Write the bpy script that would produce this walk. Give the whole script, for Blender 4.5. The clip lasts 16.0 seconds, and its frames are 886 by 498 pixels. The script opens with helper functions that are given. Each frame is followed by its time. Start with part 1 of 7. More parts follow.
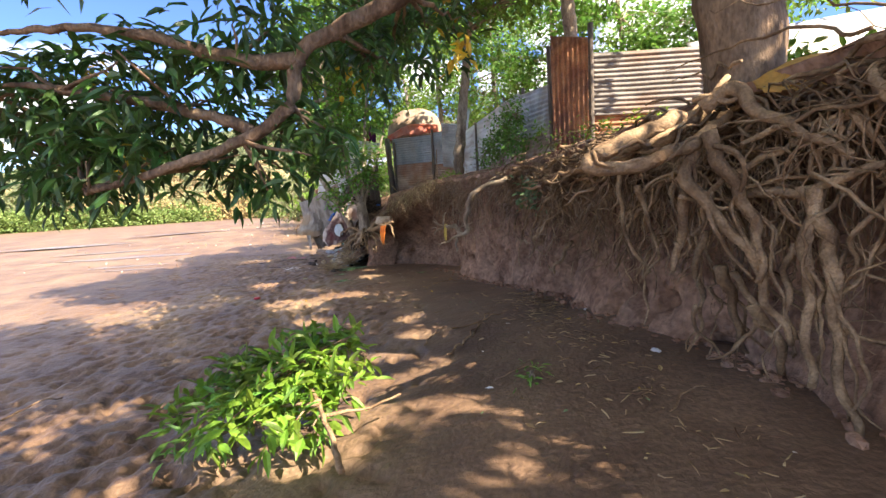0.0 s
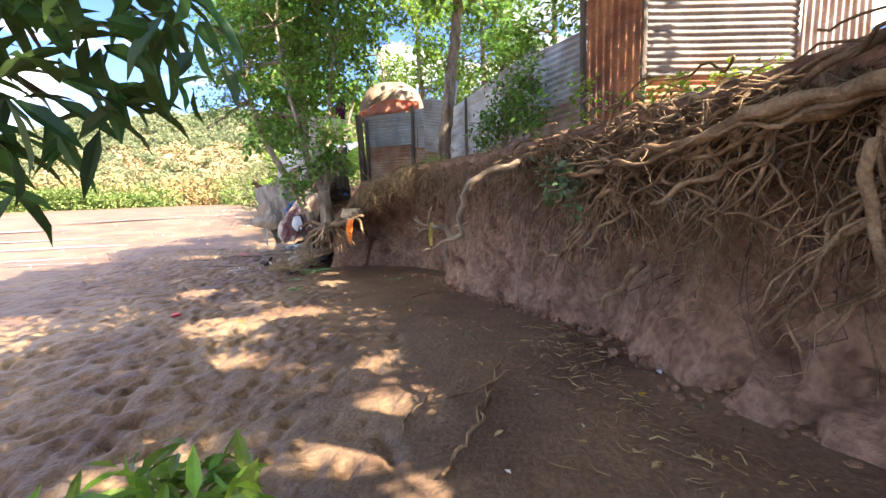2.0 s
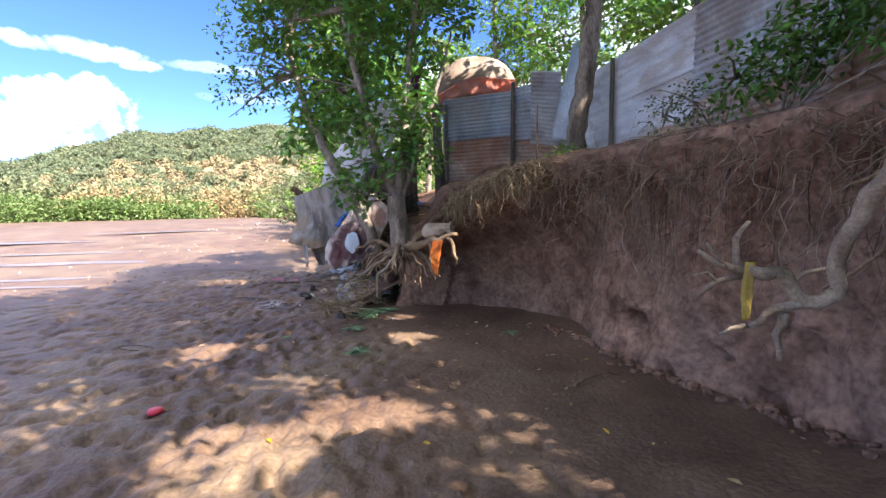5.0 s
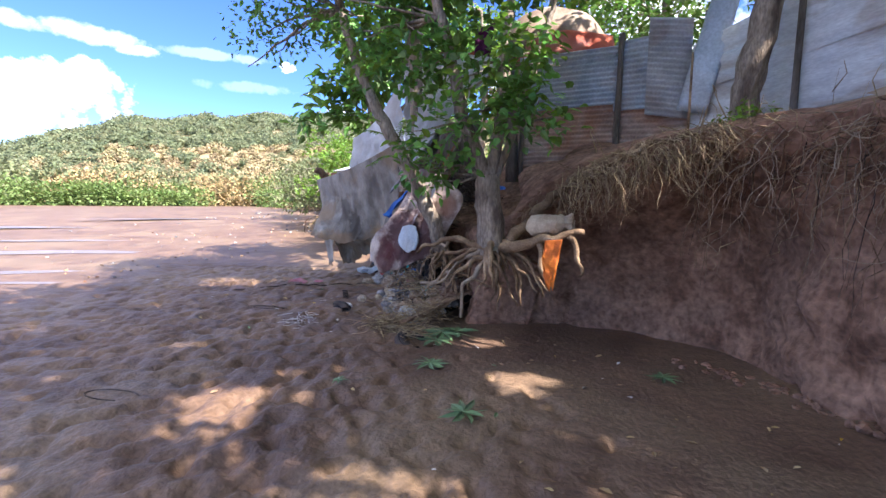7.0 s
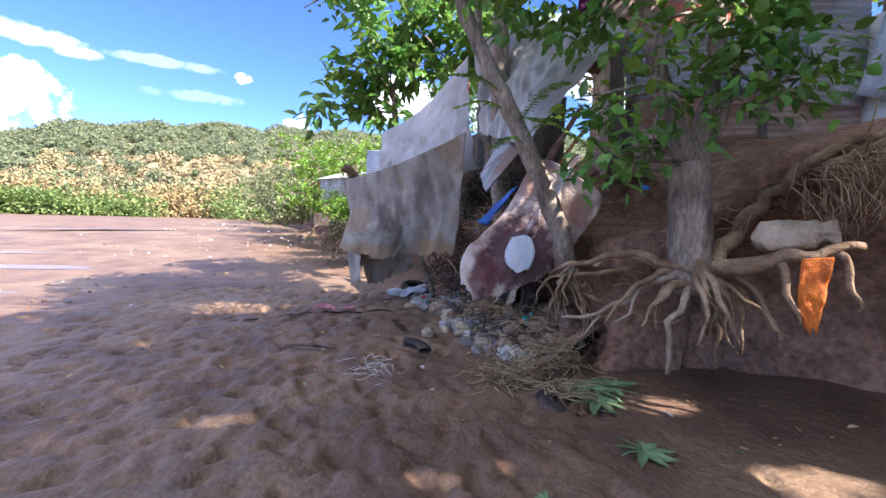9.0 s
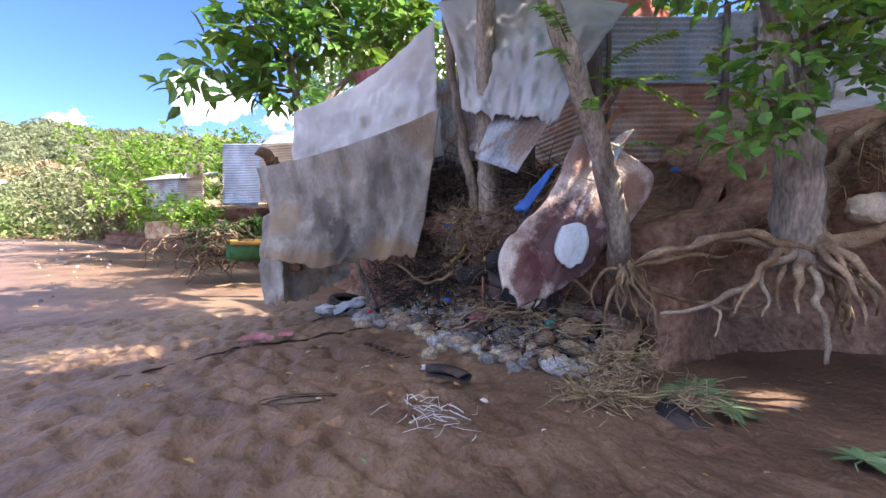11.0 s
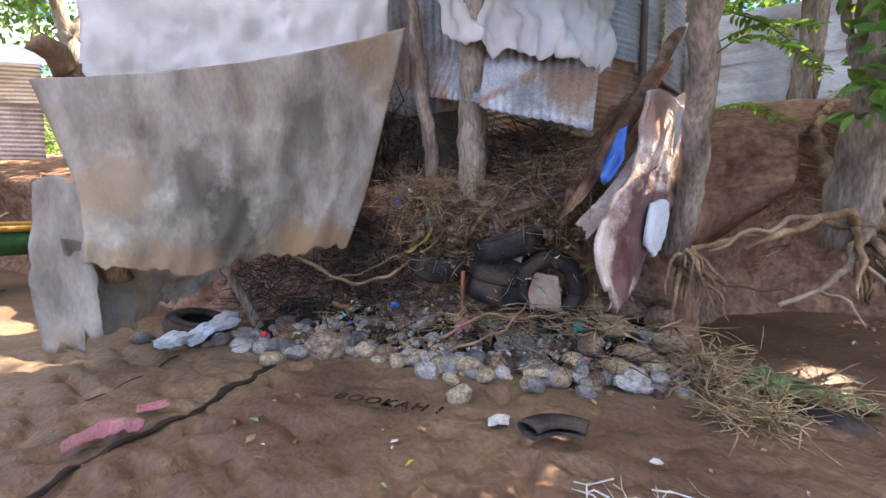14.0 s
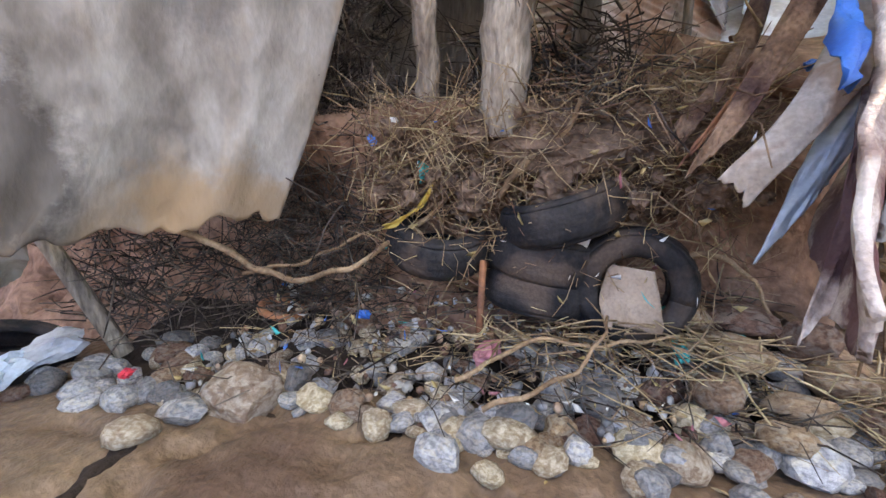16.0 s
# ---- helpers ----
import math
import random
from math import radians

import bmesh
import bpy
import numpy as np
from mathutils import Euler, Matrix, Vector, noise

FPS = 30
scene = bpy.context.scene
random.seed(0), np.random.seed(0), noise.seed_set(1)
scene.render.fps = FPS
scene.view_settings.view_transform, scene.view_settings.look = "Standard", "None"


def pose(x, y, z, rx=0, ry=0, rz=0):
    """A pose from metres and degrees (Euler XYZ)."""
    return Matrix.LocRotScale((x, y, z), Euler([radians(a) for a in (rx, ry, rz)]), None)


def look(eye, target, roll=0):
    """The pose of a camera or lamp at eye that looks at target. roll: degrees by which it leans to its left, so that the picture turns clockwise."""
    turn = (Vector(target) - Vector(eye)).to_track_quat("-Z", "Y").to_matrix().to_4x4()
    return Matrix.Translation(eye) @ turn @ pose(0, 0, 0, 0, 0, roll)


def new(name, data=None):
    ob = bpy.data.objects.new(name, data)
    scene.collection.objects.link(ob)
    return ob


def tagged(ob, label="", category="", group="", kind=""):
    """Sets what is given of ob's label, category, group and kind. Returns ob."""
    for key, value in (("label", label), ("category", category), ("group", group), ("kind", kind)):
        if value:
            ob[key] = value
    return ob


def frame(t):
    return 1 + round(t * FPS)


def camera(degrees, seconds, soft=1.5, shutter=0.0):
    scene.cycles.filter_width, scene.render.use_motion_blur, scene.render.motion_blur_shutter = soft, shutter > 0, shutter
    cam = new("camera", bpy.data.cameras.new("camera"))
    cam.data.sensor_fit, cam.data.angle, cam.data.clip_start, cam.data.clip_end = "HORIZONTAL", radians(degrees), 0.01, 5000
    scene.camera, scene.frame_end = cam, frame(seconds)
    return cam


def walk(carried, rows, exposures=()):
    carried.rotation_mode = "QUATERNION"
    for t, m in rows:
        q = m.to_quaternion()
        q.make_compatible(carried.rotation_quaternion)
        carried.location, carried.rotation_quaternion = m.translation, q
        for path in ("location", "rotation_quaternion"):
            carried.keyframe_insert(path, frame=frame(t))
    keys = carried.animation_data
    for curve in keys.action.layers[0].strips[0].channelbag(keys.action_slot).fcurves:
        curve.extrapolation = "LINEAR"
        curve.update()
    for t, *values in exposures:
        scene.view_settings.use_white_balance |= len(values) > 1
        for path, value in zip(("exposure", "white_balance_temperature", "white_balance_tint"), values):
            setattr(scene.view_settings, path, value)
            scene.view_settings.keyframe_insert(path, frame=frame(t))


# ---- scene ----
cam = camera(89.9, 16.0)
PATH = [
    (0, (1.495, 0.851, 1.772), (1.279, 2.828, 1.556), -3.0),
    (0.5, (1.407, 1.296, 1.785), (1.039, 3.25, 1.567), -3.4),
    (1, (1.307, 1.85, 1.769), (1.054, 3.821, 1.539), -2.7),
    (1.5, (1.297, 2.436, 1.765), (1.177, 4.418, 1.522), -2.1),
    (2, (1.151, 3.03, 1.771), (1.045, 5.01, 1.511), -1.5),
    (2.5, (0.962, 3.624, 1.795), (0.87, 5.602, 1.52), -1.0),
    (3, (0.773, 4.238, 1.801), (0.694, 6.218, 1.532), -0.7),
    (3.5, (0.42, 4.775, 1.786), (0.347, 6.757, 1.527), -0.3),
    (4, (0.121, 5.371, 1.724), (0.014, 7.353, 1.48), -1.8),
    (4.5, (-0.247, 5.892, 1.662), (-0.389, 7.876, 1.46), -1.3),
    (5, (-0.588, 6.358, 1.654), (-0.822, 8.336, 1.469), -0.7),
    (5.2, (-0.713, 6.581, 1.639), (-1.004, 8.552, 1.464), -0.8),
    (7.3, (-2.325, 8.482, 1.539), (-2.509, 10.462, 1.325), 1.3),
    (7.5, (-2.487, 8.665, 1.539), (-2.65, 10.647, 1.324), 1.4),
    (8, (-2.997, 9.028, 1.472), (-3.152, 11.012, 1.276), 1.3),
    (8.5, (-3.457, 9.393, 1.417), (-3.622, 11.378, 1.243), 1.5),
    (9, (-3.984, 9.789, 1.35), (-4.011, 11.785, 1.219), 1.8),
    (9.2, (-4.192, 9.925, 1.3), (-4.133, 11.922, 1.194), 1.7),
    (11.3, (-5.874, 11.394, 1.136), (-5.053, 13.217, 1.066), 0.4),
    (11.5, (-6.009, 11.534, 1.14), (-5.116, 13.322, 1.072), 0.8),
    (12, (-6.288, 11.903, 1.158), (-5.322, 13.652, 1.074), 1.0),
    (12.5, (-6.53, 12.353, 1.142), (-5.496, 14.063, 1.058), 1.3),
    (13, (-6.558, 12.835, 1.148), (-5.334, 14.415, 1.074), 0.6),
    (13.5, (-6.516, 13.341, 1.128), (-5.06, 14.709, 1.037), 0.1),
    (14, (-6.571, 13.689, 1.144), (-4.994, 14.907, 0.97), -0.0),
    (14.5, (-6.433, 14.016, 1.168), (-4.811, 15.165, 0.949), 1.1),
    (15, (-6.242, 14.417, 1.13), (-4.587, 15.524, 0.938), 2.0),
    (15.5, (-5.908, 14.732, 1.115), (-4.216, 15.78, 0.916), 1.6),
    (16, (-5.456, 14.98, 0.994), (-3.744, 15.973, 0.707), 1.3),
]
walk(cam, [(t, look(eye, target, roll)) for t, eye, target, roll in PATH],
     [(0, 2.3, 7400, 13), (2, 2.7, 7400, 14), (3.5, 2.4, 6700, 15), (5, 2.2, 6250, 16), (9, 2.15, 6050, 21), (11.5, 2.4, 6500, 21), (12.5, 2.4, 6600, 20), (13.5, 2.6, 6900, 18), (14.5, 2.95, 7400, 14), (15, 2.9, 7400, 13), (16, 3.5, 7700, 12)])

# ---- world, sun, exposure ----
SUN_EL, SUN_AZ = 46.0, 118.0          # degrees; azimuth clockwise from +y
sun_dir = Vector((math.sin(radians(SUN_AZ)) * math.cos(radians(SUN_EL)), math.cos(radians(SUN_AZ)) * math.cos(radians(SUN_EL)), math.sin(radians(SUN_EL))))
world = bpy.data.worlds.new("sky")
scene.world = world
world.use_nodes = True
wn, wl = world.node_tree.nodes, world.node_tree.links
wn.clear()
w_out = wn.new("ShaderNodeOutputWorld")
w_bg = wn.new("ShaderNodeBackground")
w_bg.inputs["Strength"].default_value = 0.11
sky = wn.new("ShaderNodeTexSky")
sky.sky_type = "NISHITA"
sky.sun_disc = False
sky.sun_elevation, sky.sun_rotation = radians(SUN_EL), radians(SUN_AZ)
sky.altitude = 2500
sky.air_density, sky.dust_density, sky.ozone_density = 1.0, 0.1, 6.0
w_co = wn.new("ShaderNodeTexCoord")


def cloud_mask(az, el, wide, tall, power=1.0):
    """A soft cumulus, broken up by noise, round one direction of the sky."""
    d = Vector((math.sin(radians(az)) * math.cos(radians(el)), math.cos(radians(az)) * math.cos(radians(el)), math.sin(radians(el))))
    side = Vector((d.y, -d.x, 0)).normalized()
    up = side.cross(d)
    terms = []
    for axis, size in ((side, wide), (up, tall)):
        dot = wn.new("ShaderNodeVectorMath")
        dot.operation = "DOT_PRODUCT"
        dot.inputs[1].default_value = axis / math.sin(radians(size))
        wl.new(w_co.outputs["Generated"], dot.inputs[0])
        off = wn.new("ShaderNodeMath")
        off.operation = "SUBTRACT"
        off.inputs[1].default_value = d.dot(axis) / math.sin(radians(size))
        wl.new(dot.outputs["Value"], off.inputs[0])
        sq = wn.new("ShaderNodeMath")
        sq.operation = "MULTIPLY"
        wl.new(off.outputs[0], sq.inputs[0])
        wl.new(off.outputs[0], sq.inputs[1])
        terms.append(sq)
    add = wn.new("ShaderNodeMath")
    wl.new(terms[0].outputs[0], add.inputs[0])
    wl.new(terms[1].outputs[0], add.inputs[1])
    no = wn.new("ShaderNodeTexNoise")
    no.inputs["Scale"].default_value, no.inputs["Detail"].default_value, no.inputs["Roughness"].default_value = 75 / wide, 8, 0.62
    wl.new(w_co.outputs["Generated"], no.inputs["Vector"])
    mul = wn.new("ShaderNodeMath")
    mul.operation = "MULTIPLY_ADD"
    mul.inputs[1].default_value, mul.inputs[2].default_value = 3.8, -1.15
    wl.new(no.outputs["Fac"], mul.inputs[0])
    ra = wn.new("ShaderNodeMath")
    ra.operation = "SUBTRACT"
    wl.new(mul.outputs[0], ra.inputs[0])
    wl.new(add.outputs[0], ra.inputs[1])
    out = wn.new("ShaderNodeMapRange")
    out.inputs["From Min"].default_value, out.inputs["From Max"].default_value, out.inputs["To Max"].default_value = 0.0, 0.45, power
    wl.new(ra.outputs[0], out.inputs["Value"])
    front = wn.new("ShaderNodeVectorMath")
    front.operation = "DOT_PRODUCT"
    front.inputs[1].default_value = d
    wl.new(w_co.outputs["Generated"], front.inputs[0])
    gate = wn.new("ShaderNodeMath")
    gate.operation = "GREATER_THAN"
    gate.inputs[1].default_value = 0.5
    wl.new(front.outputs["Value"], gate.inputs[0])
    both = wn.new("ShaderNodeMath")
    both.operation = "MULTIPLY"
    wl.new(out.outputs[0], both.inputs[0])
    wl.new(gate.outputs[0], both.inputs[1])
    return both


# clouds at azimuth -90, 150 and -150 are unseen additions to the sky light
cloud = None
for spec in ((-45, 10.2, 5.5, 3.2, 0.8), (-52, 8, 7, 3.5, 0.7), (-45, 15.6, 7, 1.1, 0.35), (-40.5, 14.9, 3, 0.7, 0.3), (-7, 15, 5, 3.2, 0.8), (-25.1, 15.2, 1.0, 0.8, 0.5), (-19.1, 10.8, 2.0, 1.4, 0.75), (-33, 15.5, 7, 0.7, 0.18), (-30, 12.5, 6, 0.8, 0.12), (4, 14, 6, 3.5, 0.8), (17, 19, 12, 7, 0.75), (40, 30, 18, 9, 0.6), (-90, 20, 20, 8, 0.6), (150, 35, 30, 12, 0.9), (-150, 25, 25, 10, 0.9)):
    m = cloud_mask(*spec)
    if cloud is None:
        cloud = m
    else:
        mx = wn.new("ShaderNodeMath")
        mx.operation = "MAXIMUM"
        wl.new(cloud.outputs[0], mx.inputs[0])
        wl.new(m.outputs[0], mx.inputs[1])
        cloud = mx
# broken cumulus added high above the view to brighten shaded places
sep = wn.new("ShaderNodeSeparateXYZ")
wl.new(w_co.outputs["Generated"], sep.inputs[0])
flat = wn.new("ShaderNodeVectorMath")
flat.operation = "MULTIPLY"
flat.inputs[1].default_value = (1, 1, 1.6)
wl.new(w_co.outputs["Generated"], flat.inputs[0])
up_noise = wn.new("ShaderNodeTexNoise")
up_noise.inputs["Scale"].default_value, up_noise.inputs["Detail"].default_value = 3.2, 6
wl.new(flat.outputs[0], up_noise.inputs["Vector"])
up_mask = wn.new("ShaderNodeMapRange")
up_mask.inputs["From Min"].default_value, up_mask.inputs["From Max"].default_value = 0.44, 0.56
wl.new(up_noise.outputs["Fac"], up_mask.inputs["Value"])
up_gate = wn.new("ShaderNodeMapRange")
up_gate.inputs["From Min"].default_value, up_gate.inputs["From Max"].default_value = 0.46, 0.62
wl.new(sep.outputs["Z"], up_gate.inputs["Value"])
up_mul = wn.new("ShaderNodeMath")
up_mul.operation = "MULTIPLY"
wl.new(up_mask.outputs[0], up_mul.inputs[0])
wl.new(up_gate.outputs[0], up_mul.inputs[1])
up_max = wn.new("ShaderNodeMath")
up_max.operation = "MAXIMUM"
wl.new(cloud.outputs[0], up_max.inputs[0])
wl.new(up_mul.outputs[0], up_max.inputs[1])
cloud = up_max
w_mix = wn.new("ShaderNodeMix")
w_mix.data_type = "RGBA"
w_mix.inputs[7].default_value = (6.6, 6.75, 7.0, 1)
wl.new(cloud.outputs[0], w_mix.inputs[0])
w_hue = wn.new("ShaderNodeHueSaturation")
w_hue.inputs["Saturation"].default_value, w_hue.inputs["Value"].default_value = 1.12, 0.82
w_hue.inputs["Hue"].default_value = 0.512
wl.new(sky.outputs["Color"], w_hue.inputs["Color"])
wl.new(w_hue.outputs["Color"], w_mix.inputs[6])
wl.new(w_mix.outputs[2], w_bg.inputs["Color"])
wl.new(w_bg.outputs["Background"], w_out.inputs["Surface"])
sun_data = bpy.data.lights.new("sun", "SUN")
sun_data.energy, sun_data.angle, sun_data.color = 4.4, radians(0.55), (1.0, 0.93, 0.82)
sun = new("sun", sun_data)
sun.matrix_world = look(sun_dir * 60, (0, 0, 0))

# ---- materials ----


def surface(name, dark, light, scale=3.0, rough=0.85, bump=0.3, fine=40.0, spread=0.5, third=None, third_scale=0.6, third_amount=0.4, metal=0.0, translucent=0.0, island=0.0, contrast=(0.35, 0.65), stretch=(1, 1, 1), bump_dist=0.02, local=False):
    """A two-scale noise material: a broad mix of two colours, a third colour in stains, fine grain in colour and relief."""
    m = bpy.data.materials.new(name)
    m.use_nodes = True
    n, l = m.node_tree.nodes, m.node_tree.links
    b = n["Principled BSDF"]
    if local:
        co = n.new("ShaderNodeTexCoord").outputs["Object"]
    else:
        co = n.new("ShaderNodeNewGeometry").outputs["Position"]
    mp = n.new("ShaderNodeMapping")
    mp.inputs["Scale"].default_value = stretch
    l.new(co, mp.inputs["Vector"])

    def tex(sc, detail, distort=0.0):
        t = n.new("ShaderNodeTexNoise")
        t.inputs["Scale"].default_value, t.inputs["Detail"].default_value, t.inputs["Distortion"].default_value = sc, detail, distort
        l.new(mp.outputs["Vector"], t.inputs["Vector"])
        return t.outputs["Fac"]

    def ramp(fac, lo, hi):
        r = n.new("ShaderNodeMapRange")
        r.inputs["From Min"].default_value, r.inputs["From Max"].default_value = lo, hi
        l.new(fac, r.inputs["Value"])
        return r.outputs[0]

    def mix(fac, a, c, mode="MIX"):
        x = n.new("ShaderNodeMix")
        x.data_type, x.blend_type = "RGBA", mode
        for k, v in ((0, fac), (6, a), (7, c)):
            if isinstance(v, (tuple, float, int)):
                x.inputs[k].default_value = (*v, 1) if isinstance(v, tuple) and len(v) == 3 else v
            else:
                l.new(v, x.inputs[k])
        return x.outputs[2]

    colour = mix(ramp(tex(scale, 5, 0.4), *contrast), dark, light)
    if third:
        s = n.new("ShaderNodeMath")
        s.operation = "MULTIPLY"
        l.new(ramp(tex(third_scale, 4, 0.8), 0.48, 0.62), s.inputs[0])
        s.inputs[1].default_value = third_amount
        colour = mix(s.outputs[0], colour, third)
    grain = tex(fine, 3)
    g = n.new("ShaderNodeMapRange")
    g.inputs["From Min"].default_value, g.inputs["From Max"].default_value = 0.25, 0.75
    g.inputs["To Min"].default_value, g.inputs["To Max"].default_value = 1 - spread * 0.6, 1 + spread * 0.4
    l.new(grain, g.inputs["Value"])
    hsv = n.new("ShaderNodeHueSaturation")
    l.new(g.outputs[0], hsv.inputs["Value"])
    l.new(colour, hsv.inputs["Color"])
    final = hsv.outputs["Color"]
    if island:
        src = n.new("ShaderNodeNewGeometry").outputs["Random Per Island"]
        oi = n.new("ShaderNodeObjectInfo").outputs["Random"]
        ad = n.new("ShaderNodeMath")
        l.new(src, ad.inputs[0])
        l.new(oi, ad.inputs[1])
        fr = n.new("ShaderNodeMath")
        fr.operation = "FRACT"
        l.new(ad.outputs[0], fr.inputs[0])
        v = n.new("ShaderNodeMapRange")
        v.inputs["To Min"].default_value, v.inputs["To Max"].default_value = 1 - island, 1 + island
        l.new(fr.outputs[0], v.inputs["Value"])
        h2 = n.new("ShaderNodeHueSaturation")
        hu = n.new("ShaderNodeMapRange")
        hu.inputs["To Min"].default_value, hu.inputs["To Max"].default_value = 0.5 - island * 0.05, 0.5 + island * 0.04
        l.new(fr.outputs[0], hu.inputs["Value"])
        l.new(hu.outputs[0], h2.inputs["Hue"])
        l.new(v.outputs[0], h2.inputs["Value"])
        l.new(final, h2.inputs["Color"])
        final = h2.outputs["Color"]
    l.new(final, b.inputs["Base Color"])
    b.inputs["Roughness"].default_value, b.inputs["Metallic"].default_value = rough, metal
    if rough >= 0.8 and not metal:
        b.inputs["Specular IOR Level"].default_value = 0.12
    if bump:
        ad = n.new("ShaderNodeMath")
        ad.operation = "MULTIPLY_ADD"
        l.new(tex(fine * 0.3, 4), ad.inputs[0])
        ad.inputs[1].default_value = 1.6
        l.new(grain, ad.inputs[2])
        bp = n.new("ShaderNodeBump")
        bp.inputs["Strength"].default_value, bp.inputs["Distance"].default_value = bump, bump_dist
        l.new(ad.outputs[0], bp.inputs["Height"])
        l.new(bp.outputs["Normal"], b.inputs["Normal"])
    if translucent:
        tr = n.new("ShaderNodeBsdfTranslucent")
        l.new(final, tr.inputs["Color"])
        ms = n.new("ShaderNodeMixShader")
        ms.inputs[0].default_value = translucent
        l.new(b.outputs[0], ms.inputs[1])
        l.new(tr.outputs[0], ms.inputs[2])
        l.new(ms.outputs[0], n["Material Output"].inputs["Surface"])
    return m


M_SAND = surface("dark_river_sand", (0.113, 0.069, 0.046), (0.188, 0.12, 0.077), 1.3, 0.5, 0.55, 26, 0.6, (0.228, 0.163, 0.101), 0.35, 0.6, bump_dist=0.025)
M_SAND.node_tree.nodes["Principled BSDF"].inputs["Specular IOR Level"].default_value = 0.22
M_BANK = surface("eroded_red_brown_soil", (0.15, 0.08, 0.052), (0.36, 0.21, 0.14), 3.2, 0.92, 0.9, 15, 0.75, (0.27, 0.17, 0.12), 1.3, 0.5, contrast=(0.32, 0.68), bump_dist=0.04)
M_FAR = surface("hill_soil", (0.177, 0.144, 0.0774), (0.332, 0.265, 0.155), 0.05, 0.95, 0, 0.6, 0.5)
M_BARK = surface("grey_brown_bark", (0.13, 0.098, 0.075), (0.38, 0.31, 0.235), 6, 0.88, 0.9, 45, 0.8, (0.4, 0.345, 0.265), 2.2, 0.45, stretch=(1, 1, 0.3))
M_BARK_MANGO = surface("brown_mango_bark", (0.1, 0.062, 0.04), (0.29, 0.19, 0.12), 6, 0.88, 0.8, 45, 0.7, (0.36, 0.26, 0.17), 2.2, 0.4, stretch=(1, 1, 0.4))
M_ROOT = surface("brown_weathered_root", (0.17, 0.105, 0.06), (0.4, 0.275, 0.165), 5, 0.8, 0.5, 60, 0.6, (0.085, 0.052, 0.032), 2.4, 0.6)
M_ROOT_PALE = surface("bleached_pale_root", (0.22, 0.16, 0.11), (0.42, 0.33, 0.235), 5, 0.8, 0.5, 60, 0.5, (0.2, 0.14, 0.09), 2.4, 0.4)
M_STRAW = surface("dry_straw", (0.242, 0.168, 0.0927), (0.432, 0.329, 0.194), 8, 0.85, 0.2, 80, 0.5, island=0.35)
# dark twig tone, lowered further to carry the shade of packed recesses
M_TWIG = surface("dry_twigs_with_recess_shade", (0.022, 0.017, 0.013), (0.13, 0.1, 0.08), 8, 0.9, 0.2, 80, 0.5, island=0.5)
M_STRAW_BROWN = surface("brown_rootlets", (0.13, 0.08, 0.048), (0.34, 0.24, 0.145), 8, 0.88, 0.2, 80, 0.5, island=0.5)
M_LEAF_MANGO = surface("mango_leaf", (0.0371, 0.094, 0.0259), (0.0844, 0.179, 0.0356), 3, 0.38, 0.1, 30, 0.3, translucent=0.3, island=0.45)
M_LEAF_LIGHT = surface("bright_leaf", (0.11, 0.22, 0.025), (0.22, 0.37, 0.045), 3, 0.45, 0.1, 30, 0.3, translucent=0.46, island=0.4)
M_LEAF_MID = surface("mid_green_leaf", (0.085, 0.2, 0.04), (0.18, 0.34, 0.06), 3, 0.42, 0.1, 30, 0.3, translucent=0.45, island=0.45)
M_LEAF_DRY = surface("pale_dry_leaf", (0.3, 0.22, 0.1), (0.45, 0.34, 0.17), 3, 0.8, 0.1, 30, 0.4, translucent=0.2, island=0.3)
M_LEAF_YELLOW = surface("yellow_leaf", (0.5, 0.33, 0.02), (0.65, 0.45, 0.05), 3, 0.5, 0.1, 30, 0.3, translucent=0.3, island=0.2)
M_ZINC = surface("weathered_zinc_sheet", (0.32, 0.335, 0.35), (0.52, 0.53, 0.54), 2.2, 0.5, 0.15, 30, 0.35, (0.22, 0.125, 0.07), 1.1, 0.55, metal=0.12)
M_RUST = surface("rusted_sheet_iron", (0.204, 0.0734, 0.0343), (0.459, 0.208, 0.0918), 3, 0.75, 0.25, 40, 0.5, (0.115, 0.049, 0.0306), 1.4, 0.8, metal=0.15)
M_CLOTH = surface("dirty_grey_canvas", (0.19, 0.166, 0.138), (0.385, 0.352, 0.305), 4.2, 0.92, 0.3, 45, 0.25, (0.31, 0.215, 0.125), 1.9, 0.6, contrast=(0.34, 0.66), stretch=(1, 1, 0.42), bump_dist=0.016)


